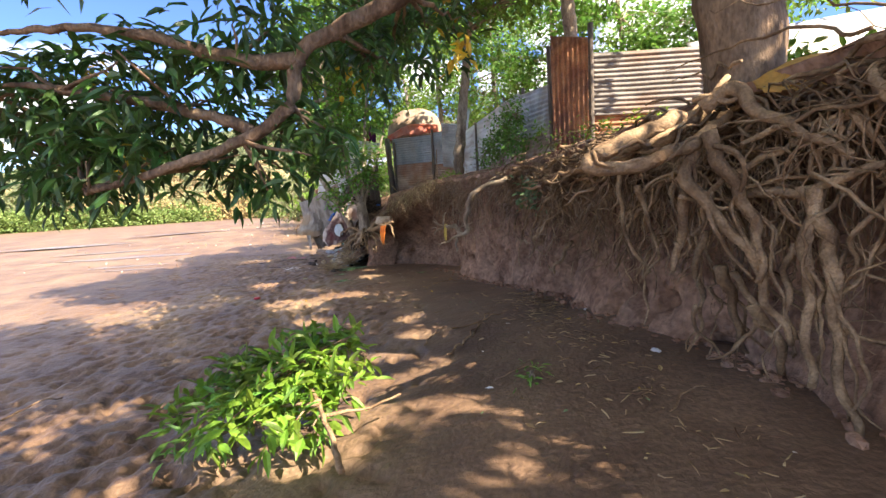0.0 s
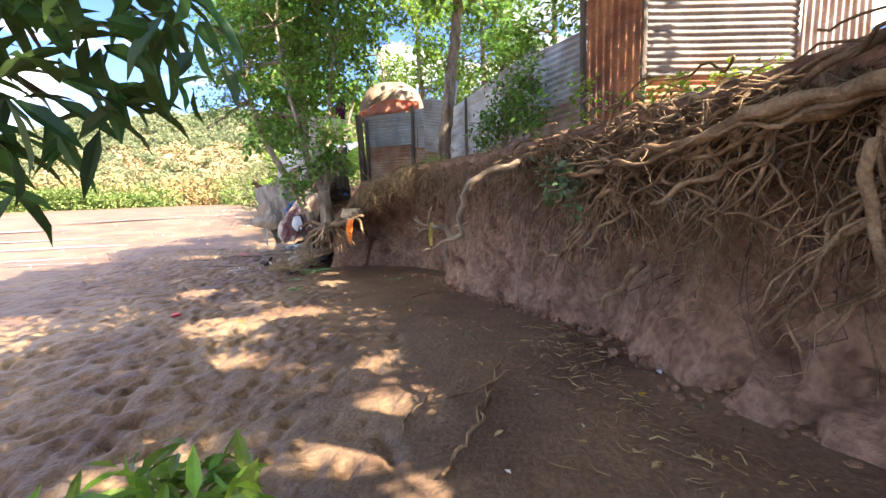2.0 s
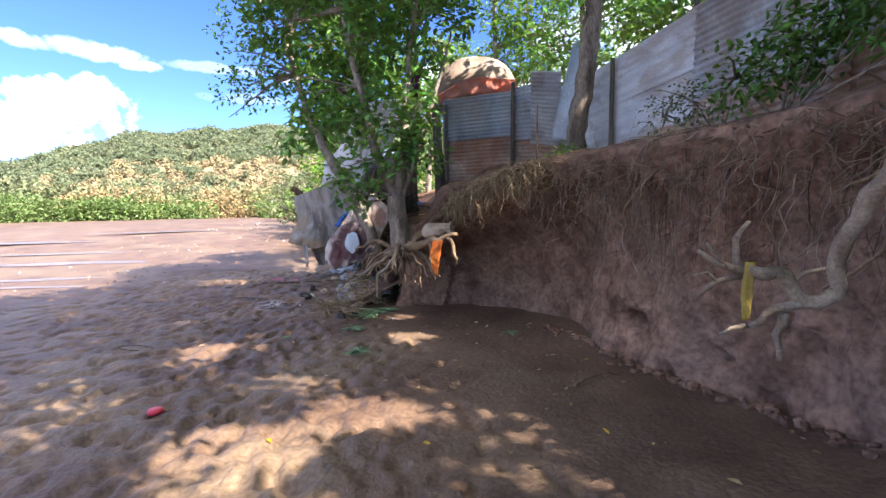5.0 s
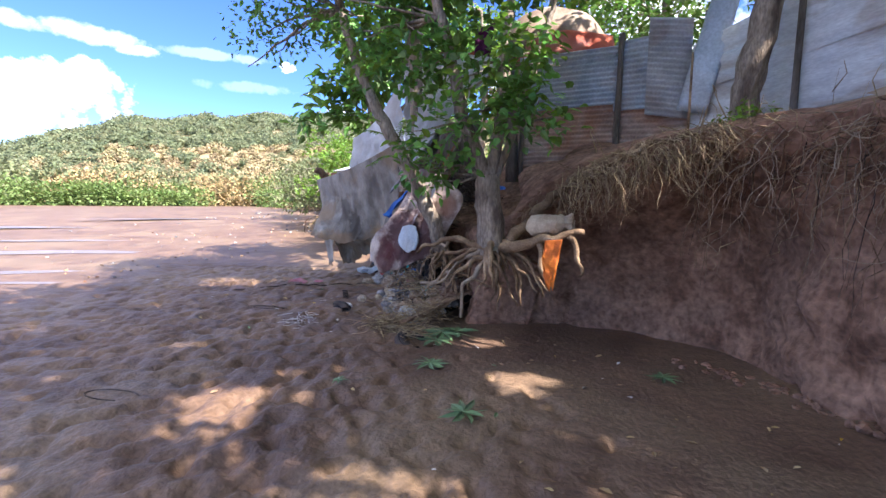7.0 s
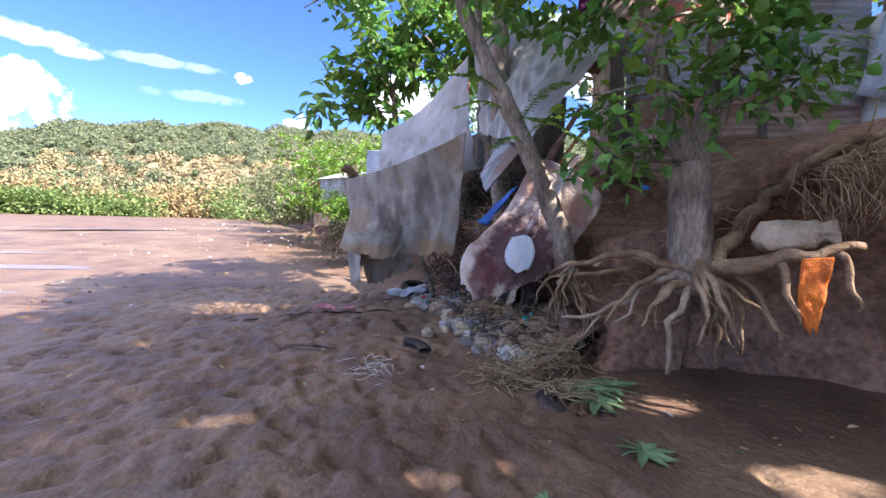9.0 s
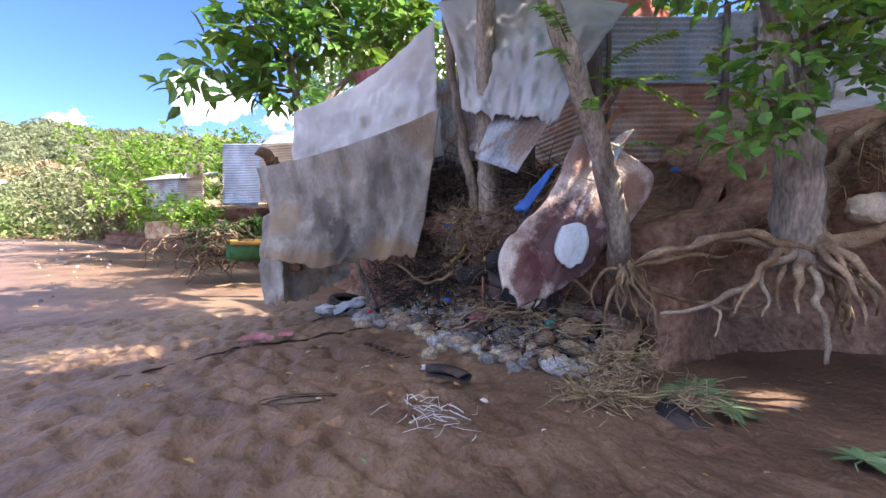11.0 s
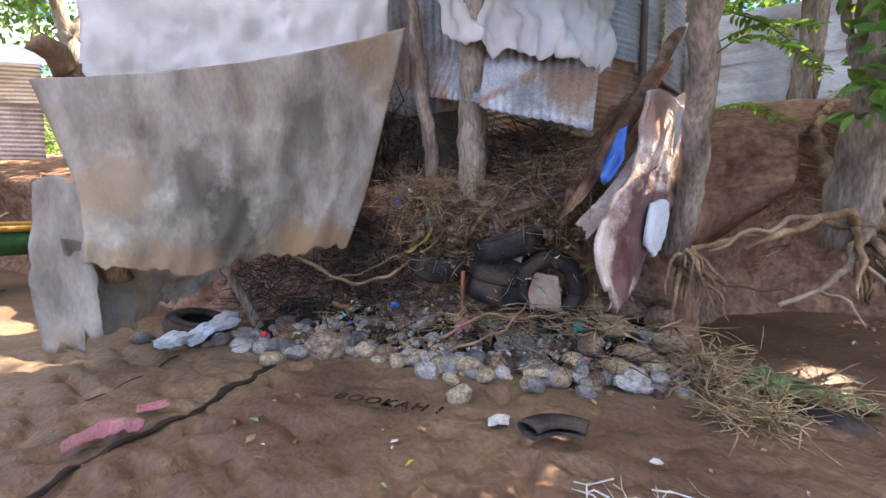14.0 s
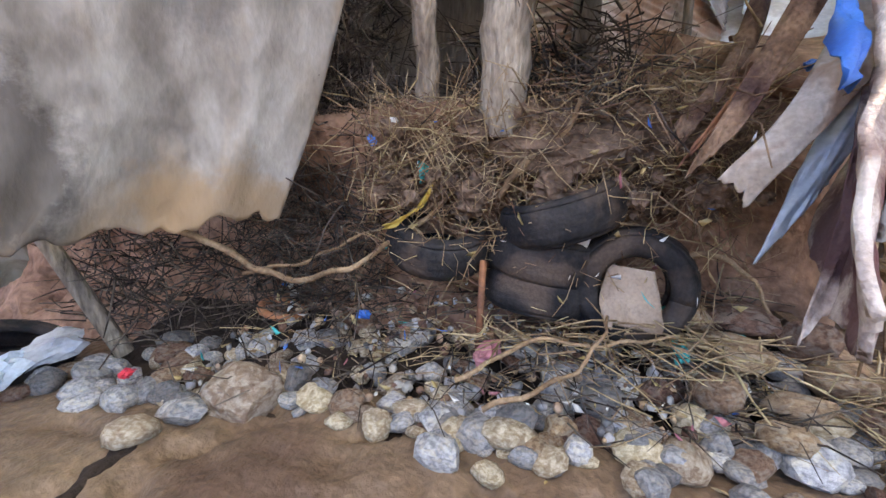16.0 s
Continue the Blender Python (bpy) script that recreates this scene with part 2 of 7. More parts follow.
def soot(m, spots):
    """Adds dark soot stains of uneven outline round the given places (x, y, z, radius, stretch upward, colour, amount)."""
    n, l = m.node_tree.nodes, m.node_tree.links
    b = n["Principled BSDF"]
    pos = n.new("ShaderNodeNewGeometry").outputs["Position"]
    no = n.new("ShaderNodeTexNoise")
    no.inputs["Scale"].default_value, no.inputs["Detail"].default_value, no.inputs["Roughness"].default_value = 5, 8, 0.68
    l.new(pos, no.inputs["Vector"])
    for x, y, z, r, tall, colour, amount in spots:
        mp = n.new("ShaderNodeMapping")
        mp.vector_type = "TEXTURE"
        mp.inputs["Location"].default_value, mp.inputs["Scale"].default_value = (x, y, z), (r, r, r * tall)
        l.new(pos, mp.inputs["Vector"])
        le = n.new("ShaderNodeVectorMath")
        le.operation = "LENGTH"
        l.new(mp.outputs[0], le.inputs[0])
        ad = n.new("ShaderNodeMath")
        ad.operation = "MULTIPLY_ADD"
        ad.inputs[1].default_value = 1.6
        l.new(no.outputs["Fac"], ad.inputs[0])
        l.new(le.outputs["Value"], ad.inputs[2])
        r2 = n.new("ShaderNodeMapRange")
        for k, v in (("From Min", 1.4), ("From Max", 1.8), ("To Min", amount), ("To Max", 0.0)):
            r2.inputs[k].default_value = v
        l.new(ad.outputs[0], r2.inputs["Value"])
        mx = n.new("ShaderNodeMix")
        mx.data_type = "RGBA"
        mx.inputs[7].default_value = (*colour, 1)
        l.new(r2.outputs[0], mx.inputs[0])
        l.new(b.inputs["Base Color"].links[0].from_socket, mx.inputs[6])
        l.new(mx.outputs[2], b.inputs["Base Color"])


soot(M_CLOTH, ((-4.85, 17.1, 1.0, 0.22, 2.2, (0.045, 0.037, 0.03), 0.75), (-5.1, 17.1, 1.35, 0.2, 1.6, (0.09, 0.075, 0.065), 0.65), (-4.4, 16.7, 1.75, 0.2, 1.8, (0.12, 0.11, 0.1), 0.6), (-5.55, 17.3, 1.3, 0.3, 1.0, (0.27, 0.19, 0.12), 0.7), (-4.2, 16.9, 0.8, 0.45, 0.7, (0.3, 0.2, 0.11), 0.75), (-5.3, 17.1, 0.7, 0.45, 0.6, (0.29, 0.19, 0.11), 0.75)))
M_CLOTH_W = surface("faded_white_tarpaulin", (0.495, 0.485, 0.465), (0.713, 0.713, 0.693), 1.3, 0.75, 0.2, 120, 0.2, (0.396, 0.347, 0.277), 0.9, 0.5, translucent=0.2)
# greens made paler and greyer, so distance haze is in the colour
M_WOOD_FAR = surface("hazy_far_canopy", (0.15, 0.185, 0.11), (0.24, 0.285, 0.15), 0.35, 0.95, 0.35, 1.6, 0.6, (0.3, 0.3, 0.17), 0.12, 0.5, island=0.22, bump_dist=0.4, translucent=0.45)
M_WOOD_DRY = surface("far_dry_scrub", (0.25, 0.2, 0.11), (0.4, 0.325, 0.185), 0.4, 0.95, 0.5, 1.6, 0.7, (0.269, 0.286, 0.118), 0.2, 0.5, island=0.25, bump_dist=0.5)
M_SCRUB = surface("riverside_scrub_leaf", (0.12, 0.19, 0.045), (0.21, 0.29, 0.085), 0.4, 0.6, 0, 4, 0.4, translucent=0.35, island=0.4)
M_LEAF_FAR = surface("far_bush_leaf", (0.12, 0.15, 0.06), (0.235, 0.255, 0.115), 0.5, 0.6, 0, 4, 0.4, translucent=0.3, island=0.4)
M_ZINC_BLUE = surface("blue_grey_zinc_sheet", (0.27, 0.33, 0.39), (0.5, 0.57, 0.64), 1.8, 0.5, 0.15, 30, 0.35, (0.468, 0.39, 0.331), 1.0, 0.45, metal=0.3)
M_ZINC_WARM = surface("rust_stained_zinc_sheet", (0.312, 0.215, 0.167), (0.586, 0.468, 0.39), 2.0, 0.6, 0.15, 30, 0.4, (0.39, 0.175, 0.0877), 1.2, 0.7, metal=0.25)
M_PANEL_W = surface("faded_white_metal_panel", (0.518, 0.533, 0.547), (0.792, 0.82, 0.82), 1.0, 0.6, 0.1, 18, 0.3, (0.346, 0.259, 0.187), 1.3, 0.55, stretch=(1, 1, 3))
M_PANEL_B = surface("beige_dusty_metal_panel", (0.389, 0.288, 0.187), (0.605, 0.475, 0.331), 1.0, 0.75, 0.1, 18, 0.3, (0.288, 0.173, 0.101), 1.3, 0.5, stretch=(1, 1, 3))
M_WOOD_GREY = surface("grey_weathered_timber", (0.1, 0.085, 0.07), (0.24, 0.2, 0.17), 4, 0.85, 0.5, 50, 0.6, stretch=(1, 1, 0.2))
M_TARP_TAN = surface("tan_stained_tarpaulin", (0.24, 0.17, 0.12), (0.4, 0.32, 0.25), 2.0, 0.85, 0.3, 60, 0.3, (0.17, 0.11, 0.08), 1.4, 0.6)
M_TARP_RED = surface("faded_red_fabric", (0.42, 0.09, 0.055), (0.6, 0.17, 0.1), 3, 0.8, 0.2, 80, 0.3, (0.5, 0.35, 0.3), 1.5, 0.4)
M_TARP_BLUE = surface("bright_blue_tarpaulin", (0.012, 0.09, 0.36), (0.03, 0.16, 0.5), 3, 0.5, 0.2, 80, 0.3)
M_HIDE = surface("scorched_foam_sheet", (0.42, 0.32, 0.26), (0.68, 0.6, 0.53), 3.0, 0.9, 0.5, 50, 0.35, (0.2, 0.1, 0.08), 2.3, 0.6)
soot(M_HIDE, ((-3.22, 14.45, 1.0, 0.52, 1.0, (0.085, 0.035, 0.038), 0.9), (-3.6, 14.5, 0.75, 0.18, 2.2, (0.1, 0.035, 0.035), 0.85), (-2.7, 14.3, 1.5, 0.16, 1.4, (0.2, 0.1, 0.07), 0.8), (-3.15, 14.45, 1.75, 0.12, 1.5, (0.3, 0.17, 0.12), 0.7)))
M_FOAM = surface("pale_foam", (0.5, 0.56, 0.6), (0.66, 0.7, 0.72), 4, 0.85, 0.4, 50, 0.2, (0.35, 0.33, 0.3), 2.5, 0.4)
M_TYRE = surface("dusty_black_rubber", (0.0162, 0.0162, 0.018), (0.045, 0.041, 0.04), 5, 0.8, 0.3, 60, 0.4, (0.144, 0.099, 0.072), 3.0, 0.45)
M_ROCK = surface("river_stone", (0.125, 0.127, 0.132), (0.35, 0.345, 0.34), 5, 0.7, 0.5, 45, 0.4, (0.46, 0.39, 0.29), 2.6, 0.5, island=0.6, local=True)
M_ROCK_PALE = surface("pale_limestone", (0.36, 0.27, 0.17), (0.62, 0.54, 0.41), 5, 0.85, 0.7, 40, 0.4, (0.22, 0.14, 0.08), 2.5, 0.7, island=0.35, local=True)
M_ROCK_BROWN = surface("brown_concrete_lump", (0.17, 0.1, 0.065), (0.38, 0.25, 0.16), 5, 0.9, 0.8, 40, 0.5, (0.44, 0.38, 0.3), 2.5, 0.5, island=0.45, local=True)
M_ORANGE = surface("orange_net_fabric", (0.55, 0.12, 0.01), (0.8, 0.22, 0.02), 8, 0.7, 0.3, 80, 0.4, translucent=0.2)
M_SACK = surface("beige_woven_sack", (0.36, 0.27, 0.18), (0.58, 0.47, 0.34), 4, 0.85, 0.5, 60, 0.35, (0.25, 0.17, 0.11), 3, 0.5)
M_PINK = surface("muddy_pink_cloth", (0.32, 0.104, 0.128), (0.48, 0.224, 0.24), 5, 0.85, 0.4, 60, 0.4, (0.16, 0.096, 0.08), 3, 0.5)
M_TEAL = surface("teal_plastic", (0.01, 0.3, 0.3), (0.03, 0.45, 0.43), 5, 0.5, 0.1, 60, 0.3)
M_YELLOW = surface("yellow_plastic_strip", (0.375, 0.247, 0.0375), (0.488, 0.36, 0.075), 5, 0.6, 0.1, 60, 0.3)
M_RED = surface("red_plastic", (0.5, 0.02, 0.04), (0.7, 0.05, 0.07), 5, 0.4, 0.1, 60, 0.2)
M_WHITE_P = surface("dirty_white_plastic", (0.5, 0.5, 0.48), (0.74, 0.74, 0.72), 6, 0.5, 0.2, 60, 0.2, (0.3, 0.24, 0.19), 4, 0.5)
M_WOODBOARD = surface("split_brown_timber", (0.16, 0.1, 0.06), (0.33, 0.22, 0.14), 4, 0.85, 0.5, 50, 0.6, stretch=(1, 1, 0.3))
M_MOUND = surface("root_bound_mound_soil", (0.085, 0.055, 0.038), (0.25, 0.165, 0.115), 6, 0.92, 1.0, 25, 0.8, (0.2, 0.14, 0.1), 3, 0.4, bump_dist=0.03)
# damp soil taken near black, so shade between the stones is in the colour
M_DARK = surface("damp_soil_with_gap_shade", (0.016, 0.012, 0.01), (0.042, 0.03, 0.023), 3, 0.9, 0.6, 40, 0.6)
M_PALELEAF = surface("limp_grey_green_leaf", (0.09, 0.17, 0.07), (0.17, 0.27, 0.12), 4, 0.6, 0.2, 30, 0.3, island=0.3)
M_BOAT_Y = surface("yellow_boat_paint", (0.4, 0.2, 0.03), (0.55, 0.3, 0.06), 4, 0.6, 0.2, 40, 0.4)
M_BOAT_G = surface("green_boat_paint", (0.02, 0.1, 0.03), (0.04, 0.16, 0.05), 4, 0.6, 0.2, 40, 0.4)
M_WATER = surface("shallow_muddy_water", (0.13, 0.1, 0.09), (0.2, 0.16, 0.145), 1.0, 0.3, 0.6, 6, 0.2, bump_dist=0.03)

M_BROWNBARK = surface("splintered_brown_bark", (0.09, 0.05, 0.032), (0.27, 0.17, 0.11), 6, 0.9, 0.7, 50, 0.6, (0.06, 0.03, 0.03), 2.5, 0.7)
M_PANEL_S = surface("pale_peeling_panel", (0.36, 0.29, 0.23), (0.58, 0.53, 0.48), 3, 0.8, 0.4, 40, 0.4, (0.3, 0.15, 0.07), 3, 0.6)
soot(M_PANEL_S, ((-3.3, 14.56, 0.6, 0.16, 1.6, (0.09, 0.03, 0.04), 0.9),))
M_ROOF = surface("rust_streaked_roof_zinc", (0.2, 0.21, 0.225), (0.44, 0.46, 0.48), 3, 0.55, 0.2, 40, 0.5, (0.25, 0.13, 0.07), 2.6, 0.8, metal=0.25)
# weathered brownish zinc, darkened further to paint the shade on one fence panel
M_ZINC_SHADED = surface("brown_grey_zinc_with_shade", (0.11, 0.098, 0.085), (0.21, 0.19, 0.165), 2.2, 0.7, 0.2, 30, 0.4, (0.17, 0.09, 0.05), 1.3, 0.6, metal=0.15)

# ---- builders ----


def mesh_obj(name, verts, faces, material, smooth=True):
    me = bpy.data.meshes.new(name)
    me.from_pydata([tuple(v) for v in verts], [], [tuple(int(i) for i in f) for f in faces])
    me.materials.append(material)
    if smooth:
        me.polygons.foreach_set("use_smooth", [True] * len(me.polygons))
    me.update()
    return new(name, me)


def bulk(name, verts, tris, material, smooth=False):
    """One mesh out of numpy arrays: vertices (n, 3) and triangles (m, 3)."""
    me = bpy.data.meshes.new(name)
    v, t = np.asarray(verts, np.float32), np.asarray(tris, np.int32)
    me.vertices.add(len(v))
    me.vertices.foreach_set("co", v.ravel())
    me.loops.add(t.size)
    me.loops.foreach_set("vertex_index", t.ravel())
    me.polygons.add(len(t))
    me.polygons.foreach_set("loop_start", np.arange(0, t.size, 3, dtype=np.int32))
    me.polygons.foreach_set("use_smooth", np.full(len(t), smooth))
    me.materials.append(material)
    me.update(calc_edges=True)
    me.validate()
    return new(name, me)


def under(ob, parent, label=""):
    ob.parent = parent
    return tagged(ob, label) if label else ob


def thing(name, label, category, at=(0, 0, 0), group="", kind=""):
    e = new(name)
    e.location = at
    return tagged(e, label, category, group, kind)


def n3(p, scale, seed=0.0):
    return noise.noise(Vector((p[0] * scale + seed, p[1] * scale + seed * 0.7, p[2] * scale - seed)))


def smooth01(a, b, x):
    t = min(1.0, max(0.0, (x - a) / (b - a)))
    return t * t * (3 - 2 * t)


def resample(pts, step):
    """Points every step metres along a Catmull-Rom curve through pts."""
    p = [Vector(q) for q in pts]
    p = [2 * p[0] - p[1]] + p + [2 * p[-1] - p[-2]]
    out = []
    for i in range(1, len(p) - 2):
        k = max(1, int((p[i + 1] - p[i]).length / step))
        for j in range(k):
            t = j / k
            a, b, c, d = p[i - 1], p[i], p[i + 1], p[i + 2]
            out.append(0.5 * (2 * b + (c - a) * t + (2 * a - 5 * b + 4 * c - d) * t * t + (3 * b - a - 3 * c + d) * t ** 3))
    out.append(p[-2])
    return out


class Tubes:
    """Collects tapered, knotty tubes into one list of vertices and faces."""

    def __init__(self):
        self.v, self.f = [], []

    def add(self, pts, r0, r1, sides=7, step=0.06, knots=0.12, wiggle=0.0, seed=0.0, flat=1.0):
        path = resample(pts, step)
        n = len(path)
        if n < 2:
            return self
        base = len(self.v)
        ref = Vector((0.3, 0.2, 0.93)).normalized()
        for i, p in enumerate(path):
            t = i / (n - 1)
            d = (path[min(i + 1, n - 1)] - path[max(i - 1, 0)])
            d = d.normalized() if d.length > 1e-6 else Vector((0, 0, 1))
            u = d.cross(ref)
            u = (u if u.length > 0.05 else d.cross(Vector((1, 0, 0)))).normalized()
            w = d.cross(u)
            if wiggle:
                p = p + u * wiggle * n3(p, 6, seed) + w * wiggle * n3(p, 6, seed + 9)
            r = (r0 + (r1 - r0) * t)
            for k in range(sides):
                a = 2 * math.pi * k / sides
                q = u * math.cos(a) + w * math.sin(a) * flat
                rr = r * (1 + knots * (n3(p + q * r, 1.2 / max(r, 0.01) * 0.6, seed) + 0.6 * n3(p, 3, seed + 4)))
                self.v.append(p + q * rr)
        for i in range(n - 1):
            for k in range(sides):
                a, b = base + i * sides + k, base + i * sides + (k + 1) % sides
                self.f.append((a, b, b + sides, a + sides))
        self.f.append(tuple(base + k for k in range(sides))[::-1])
        self.f.append(tuple(base + (n - 1) * sides + k for k in range(sides)))
        return self

    def build(self, name, material):
        return mesh_obj(name, self.v, self.f, material)


LEAF_V = np.array([(0, 0, 0), (0.33, -0.5, 0.05), (0.33, 0, -0.03), (0.33, 0.5, 0.05), (0.7, -0.38, -0.02), (0.7, 0, -0.08), (0.7, 0.38, -0.02), (1, 0, -0.2)], float)
LEAF_T = np.array([(0, 2, 1), (0, 3, 2), (1, 2, 5), (1, 5, 4), (2, 3, 6), (2, 6, 5), (4, 5, 7), (5, 6, 7)])
LEAF_S = np.array([(0, 0, 0), (0.5, -0.5, 0.06), (0.5, 0.5, 0.06), (1, 0, -0.1)], float)
LEAF_ST = np.array([(0, 2, 1), (1, 2, 3)])


def leaves(rng, at, way, length, width, simple=False, droop=0.0):
    """Leaf blades at points, pointing along ways (n, 3), of given length and width: vertices and triangles."""
    v0, t0 = (LEAF_S, LEAF_ST) if simple else (LEAF_V, LEAF_T)
    n = len(at)
    way = way + np.array((0, 0, -droop))
    x = way / np.linalg.norm(way, axis=1)[:, None]
    up = np.tile((0, 0, 1.0), (n, 1)) + rng.normal(0, 0.45, (n, 3))
    y = np.cross(up, x)
    y /= np.linalg.norm(y, axis=1)[:, None] + 1e-9
    z = np.cross(x, y)
    ln = length * rng.uniform(0.65, 1.2, n)
    wd = width * rng.uniform(0.75, 1.15, n)
    v = at[:, None, :] + x[:, None, :] * (v0[:, 0][None, :, None] * ln[:, None, None]) + y[:, None, :] * (v0[:, 1][None, :, None] * wd[:, None, None]) + z[:, None, :] * (v0[:, 2][None, :, None] * ln[:, None, None])
    t = t0[None] + (np.arange(n) * len(v0))[:, None, None]
    return v.reshape(-1, 3), t.reshape(-1, 3)


# openings cut in the high crowns, placed to fit sun patches in the camera's view: spots on the sand (x, y, half widths)
SUN_PATCHES = ((-0.1, 4.1, 0.75, 0.65), (0.35, 5.9, 0.5, 0.32), (0.2, 5.0, 0.45, 0.35), (0.9, 4.3, 0.24, 0.2), (0.5, 6.6, 0.45, 0.35), (0.8, 5.2, 0.4, 0.35), (1.3, 3.4, 0.2, 0.16), (-4.2, 11.5, 0.5, 0.42), (-2.45, 9.3, 0.75, 0.55), (-1.6, 9.95, 0.65, 0.45), (-1.5, 7.9, 0.4, 0.35), (0.2, 7.5, 0.3, 0.3),
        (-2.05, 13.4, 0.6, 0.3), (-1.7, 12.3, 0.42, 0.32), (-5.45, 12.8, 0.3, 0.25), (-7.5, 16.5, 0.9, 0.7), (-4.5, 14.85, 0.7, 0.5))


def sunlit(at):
    """True for points whose shadow would fall into one of the chosen sun patches."""
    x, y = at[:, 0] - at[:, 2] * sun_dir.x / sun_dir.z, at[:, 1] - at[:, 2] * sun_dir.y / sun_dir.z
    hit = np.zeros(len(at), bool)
    for gx, gy, rx, ry in SUN_PATCHES:
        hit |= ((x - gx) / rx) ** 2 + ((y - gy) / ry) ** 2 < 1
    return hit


def clusters(rng, blobs, count, per, spread):
    """Leaf places in tufts inside ellipsoids (x, y, z, rx, ry, rz): points and outward ways."""
    vol = np.array([b[3] * b[4] * b[5] for b in blobs]) ** 0.75
    pick = rng.choice(len(blobs), count, p=vol / vol.sum())
    b = np.array(blobs, float)[pick]
    d = rng.normal(0, 1, (count, 3))
    d /= np.linalg.norm(d, axis=1)[:, None]
    r = rng.uniform(0.15, 1, count) ** 0.45
    c = b[:, :3] + d * r[:, None] * b[:, 3:]
    c = np.repeat(c, per, 0)
    out = np.repeat(d, per, 0) * 0.6 + rng.normal(0, 0.8, (count * per, 3)) * (1, 1, 0.55)
    c = c + rng.normal(0, spread, c.shape)
    # high leaves that would shade the chosen sun patches are left out
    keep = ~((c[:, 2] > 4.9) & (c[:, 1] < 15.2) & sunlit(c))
    return c[keep], out[keep]


def grid_faces(nu, nv, wrap=False):
    return [(i * nv + j, i * nv + j + 1, (i + 1) * nv + j + 1, (i + 1) * nv + j) for i in range(nu - 1) for j in range(nv - 1)]


def sheet(name, a, b, c, d, material, pitch=0.076, amp=0.011, across=False, warp=0.02, seed=0, lip=0.004, ragged=0.0):
    """A corrugated metal sheet between its corners a (lower start), b (lower end), c (upper end), d (upper start).
    across: the waves run level along a-b; else they run upright."""
    a, b, c, d = map(Vector, (a, b, c, d))
    long_u, long_v = (b - a).length, (d - a).length
    nrm = (b - a).cross(d - a).normalized()
    nu = max(2, int(long_u / (pitch / 6)) + 1) if not across else max(2, int(long_u / 0.12) + 1)
    nv = max(2, int(long_v / 0.12) + 1) if not across else max(2, int(long_v / (pitch / 6)) + 1)
    vs = []
    for side in (0, 1):
        for i in range(nu):
            for j in range(nv):
                u, v = i / (nu - 1), j / (nv - 1)
                p = (a * (1 - u) + b * u) * (1 - v) + (d * (1 - u) + c * u) * v
                wave = math.sin(2 * math.pi * ((v * long_v) if across else (u * long_u)) / pitch)
                off = amp * wave + warp * (n3(p, 0.9, seed) + 0.5 * n3(p, 2.3, seed + 5)) - side * lip
                if ragged and v < 0.5:
                    p = p + (d - a).normalized() * ragged * max(0, n3(p, 1.5, seed + 2)) * (1 - 2 * v)
                vs.append(p + nrm * off)
    n = nu * nv
    fs = grid_faces(nu, nv)
    fs += [tuple(n + k for k in f[::-1]) for f in fs]
    rim = [i * nv for i in range(nu)] + [(nu - 1) * nv + j for j in range(1, nv)] + [i * nv + nv - 1 for i in range(nu - 2, -1, -1)] + [j for j in range(nv - 2, 0, -1)]
    fs += [(rim[k], rim[(k + 1) % len(rim)], n + rim[(k + 1) % len(rim)], n + rim[k]) for k in range(len(rim))]
    return mesh_obj(name, vs, fs, material)

# ---- ground and bank ----
BANK = [(9.0, -8.0, 2.7), (6.5, -3.0, 2.7), (4.6, 1.5, 2.6), (3.75, 3.6, 2.5), (3.5, 4.6, 2.45), (3.1, 5.6, 2.4), (2.75, 6.6, 2.35), (2.6, 7.6, 2.35), (2.3, 8.8, 2.35), (1.85, 9.9, 2.35), (1.35, 10.9, 2.3), (0.95, 11.8, 2.3), (0.45, 12.8, 2.3), (-0.35, 13.55, 2.25), (-1.2, 13.75, 1.95), (-1.85, 13.75, 1.4), (-2.25, 14.2, 1.25), (-2.5, 14.9, 1.22), (-2.8, 15.5, 1.36), (-3.1, 16.2, 1.45), (-3.45, 17.0, 1.35), (-3.85, 18.2, 1.2), (-4.2, 19.6, 1.2), (-4.3, 21.5, 1.3), (-4.6, 24.0, 1.6), (-5.5, 28.0, 2.0), (-8.5, 33.0, 2.2), (-14.0, 40.0, 2.2), (-18.0, 52.0, 2.2), (-20.0, 80.0, 2.2)]


def ground_z(x, y):
    """The sand: a little higher under the first stretch of bank, rising up the river bed."""
    z = -0.13 + 0.52 * smooth01(-1.2, 3.4, x) * (1 - smooth01(6.0, 12.5, y))
    z += 0.75 * smooth01(18, 46, y)
    z -= 0.06 * smooth01(-6, -14, x) * (1 - smooth01(24, 40, y))
    return z


def footprints():
    """Foot marks all over the trodden sand, sorted into cells: place, heading, depth."""
    rng, cells = np.random.default_rng(14), {}
    for k in range(4200):
        y = rng.uniform(2.0, 19.0)
        edge = float(np.interp(y, [2, 6, 9, 12, 14, 19], [-0.6, -0.9, -1.4, -3.2, -4.9, -6.0]))
        x = edge - abs(rng.normal(0, 2.6)) + rng.normal(0, 0.4)
        if rng.uniform() < 0.12:
            x = edge + rng.uniform(0, 1.6)
        a = rng.normal(1.9, 0.7)
        dep = rng.uniform(0.01, 0.038)
        for i in (-1, 0, 1):
            for j in (-1, 0, 1):
                cells.setdefault((int(x // 0.4) + i, int(y // 0.4) + j), []).append((x, y, math.cos(a), math.sin(a), dep))
    return cells


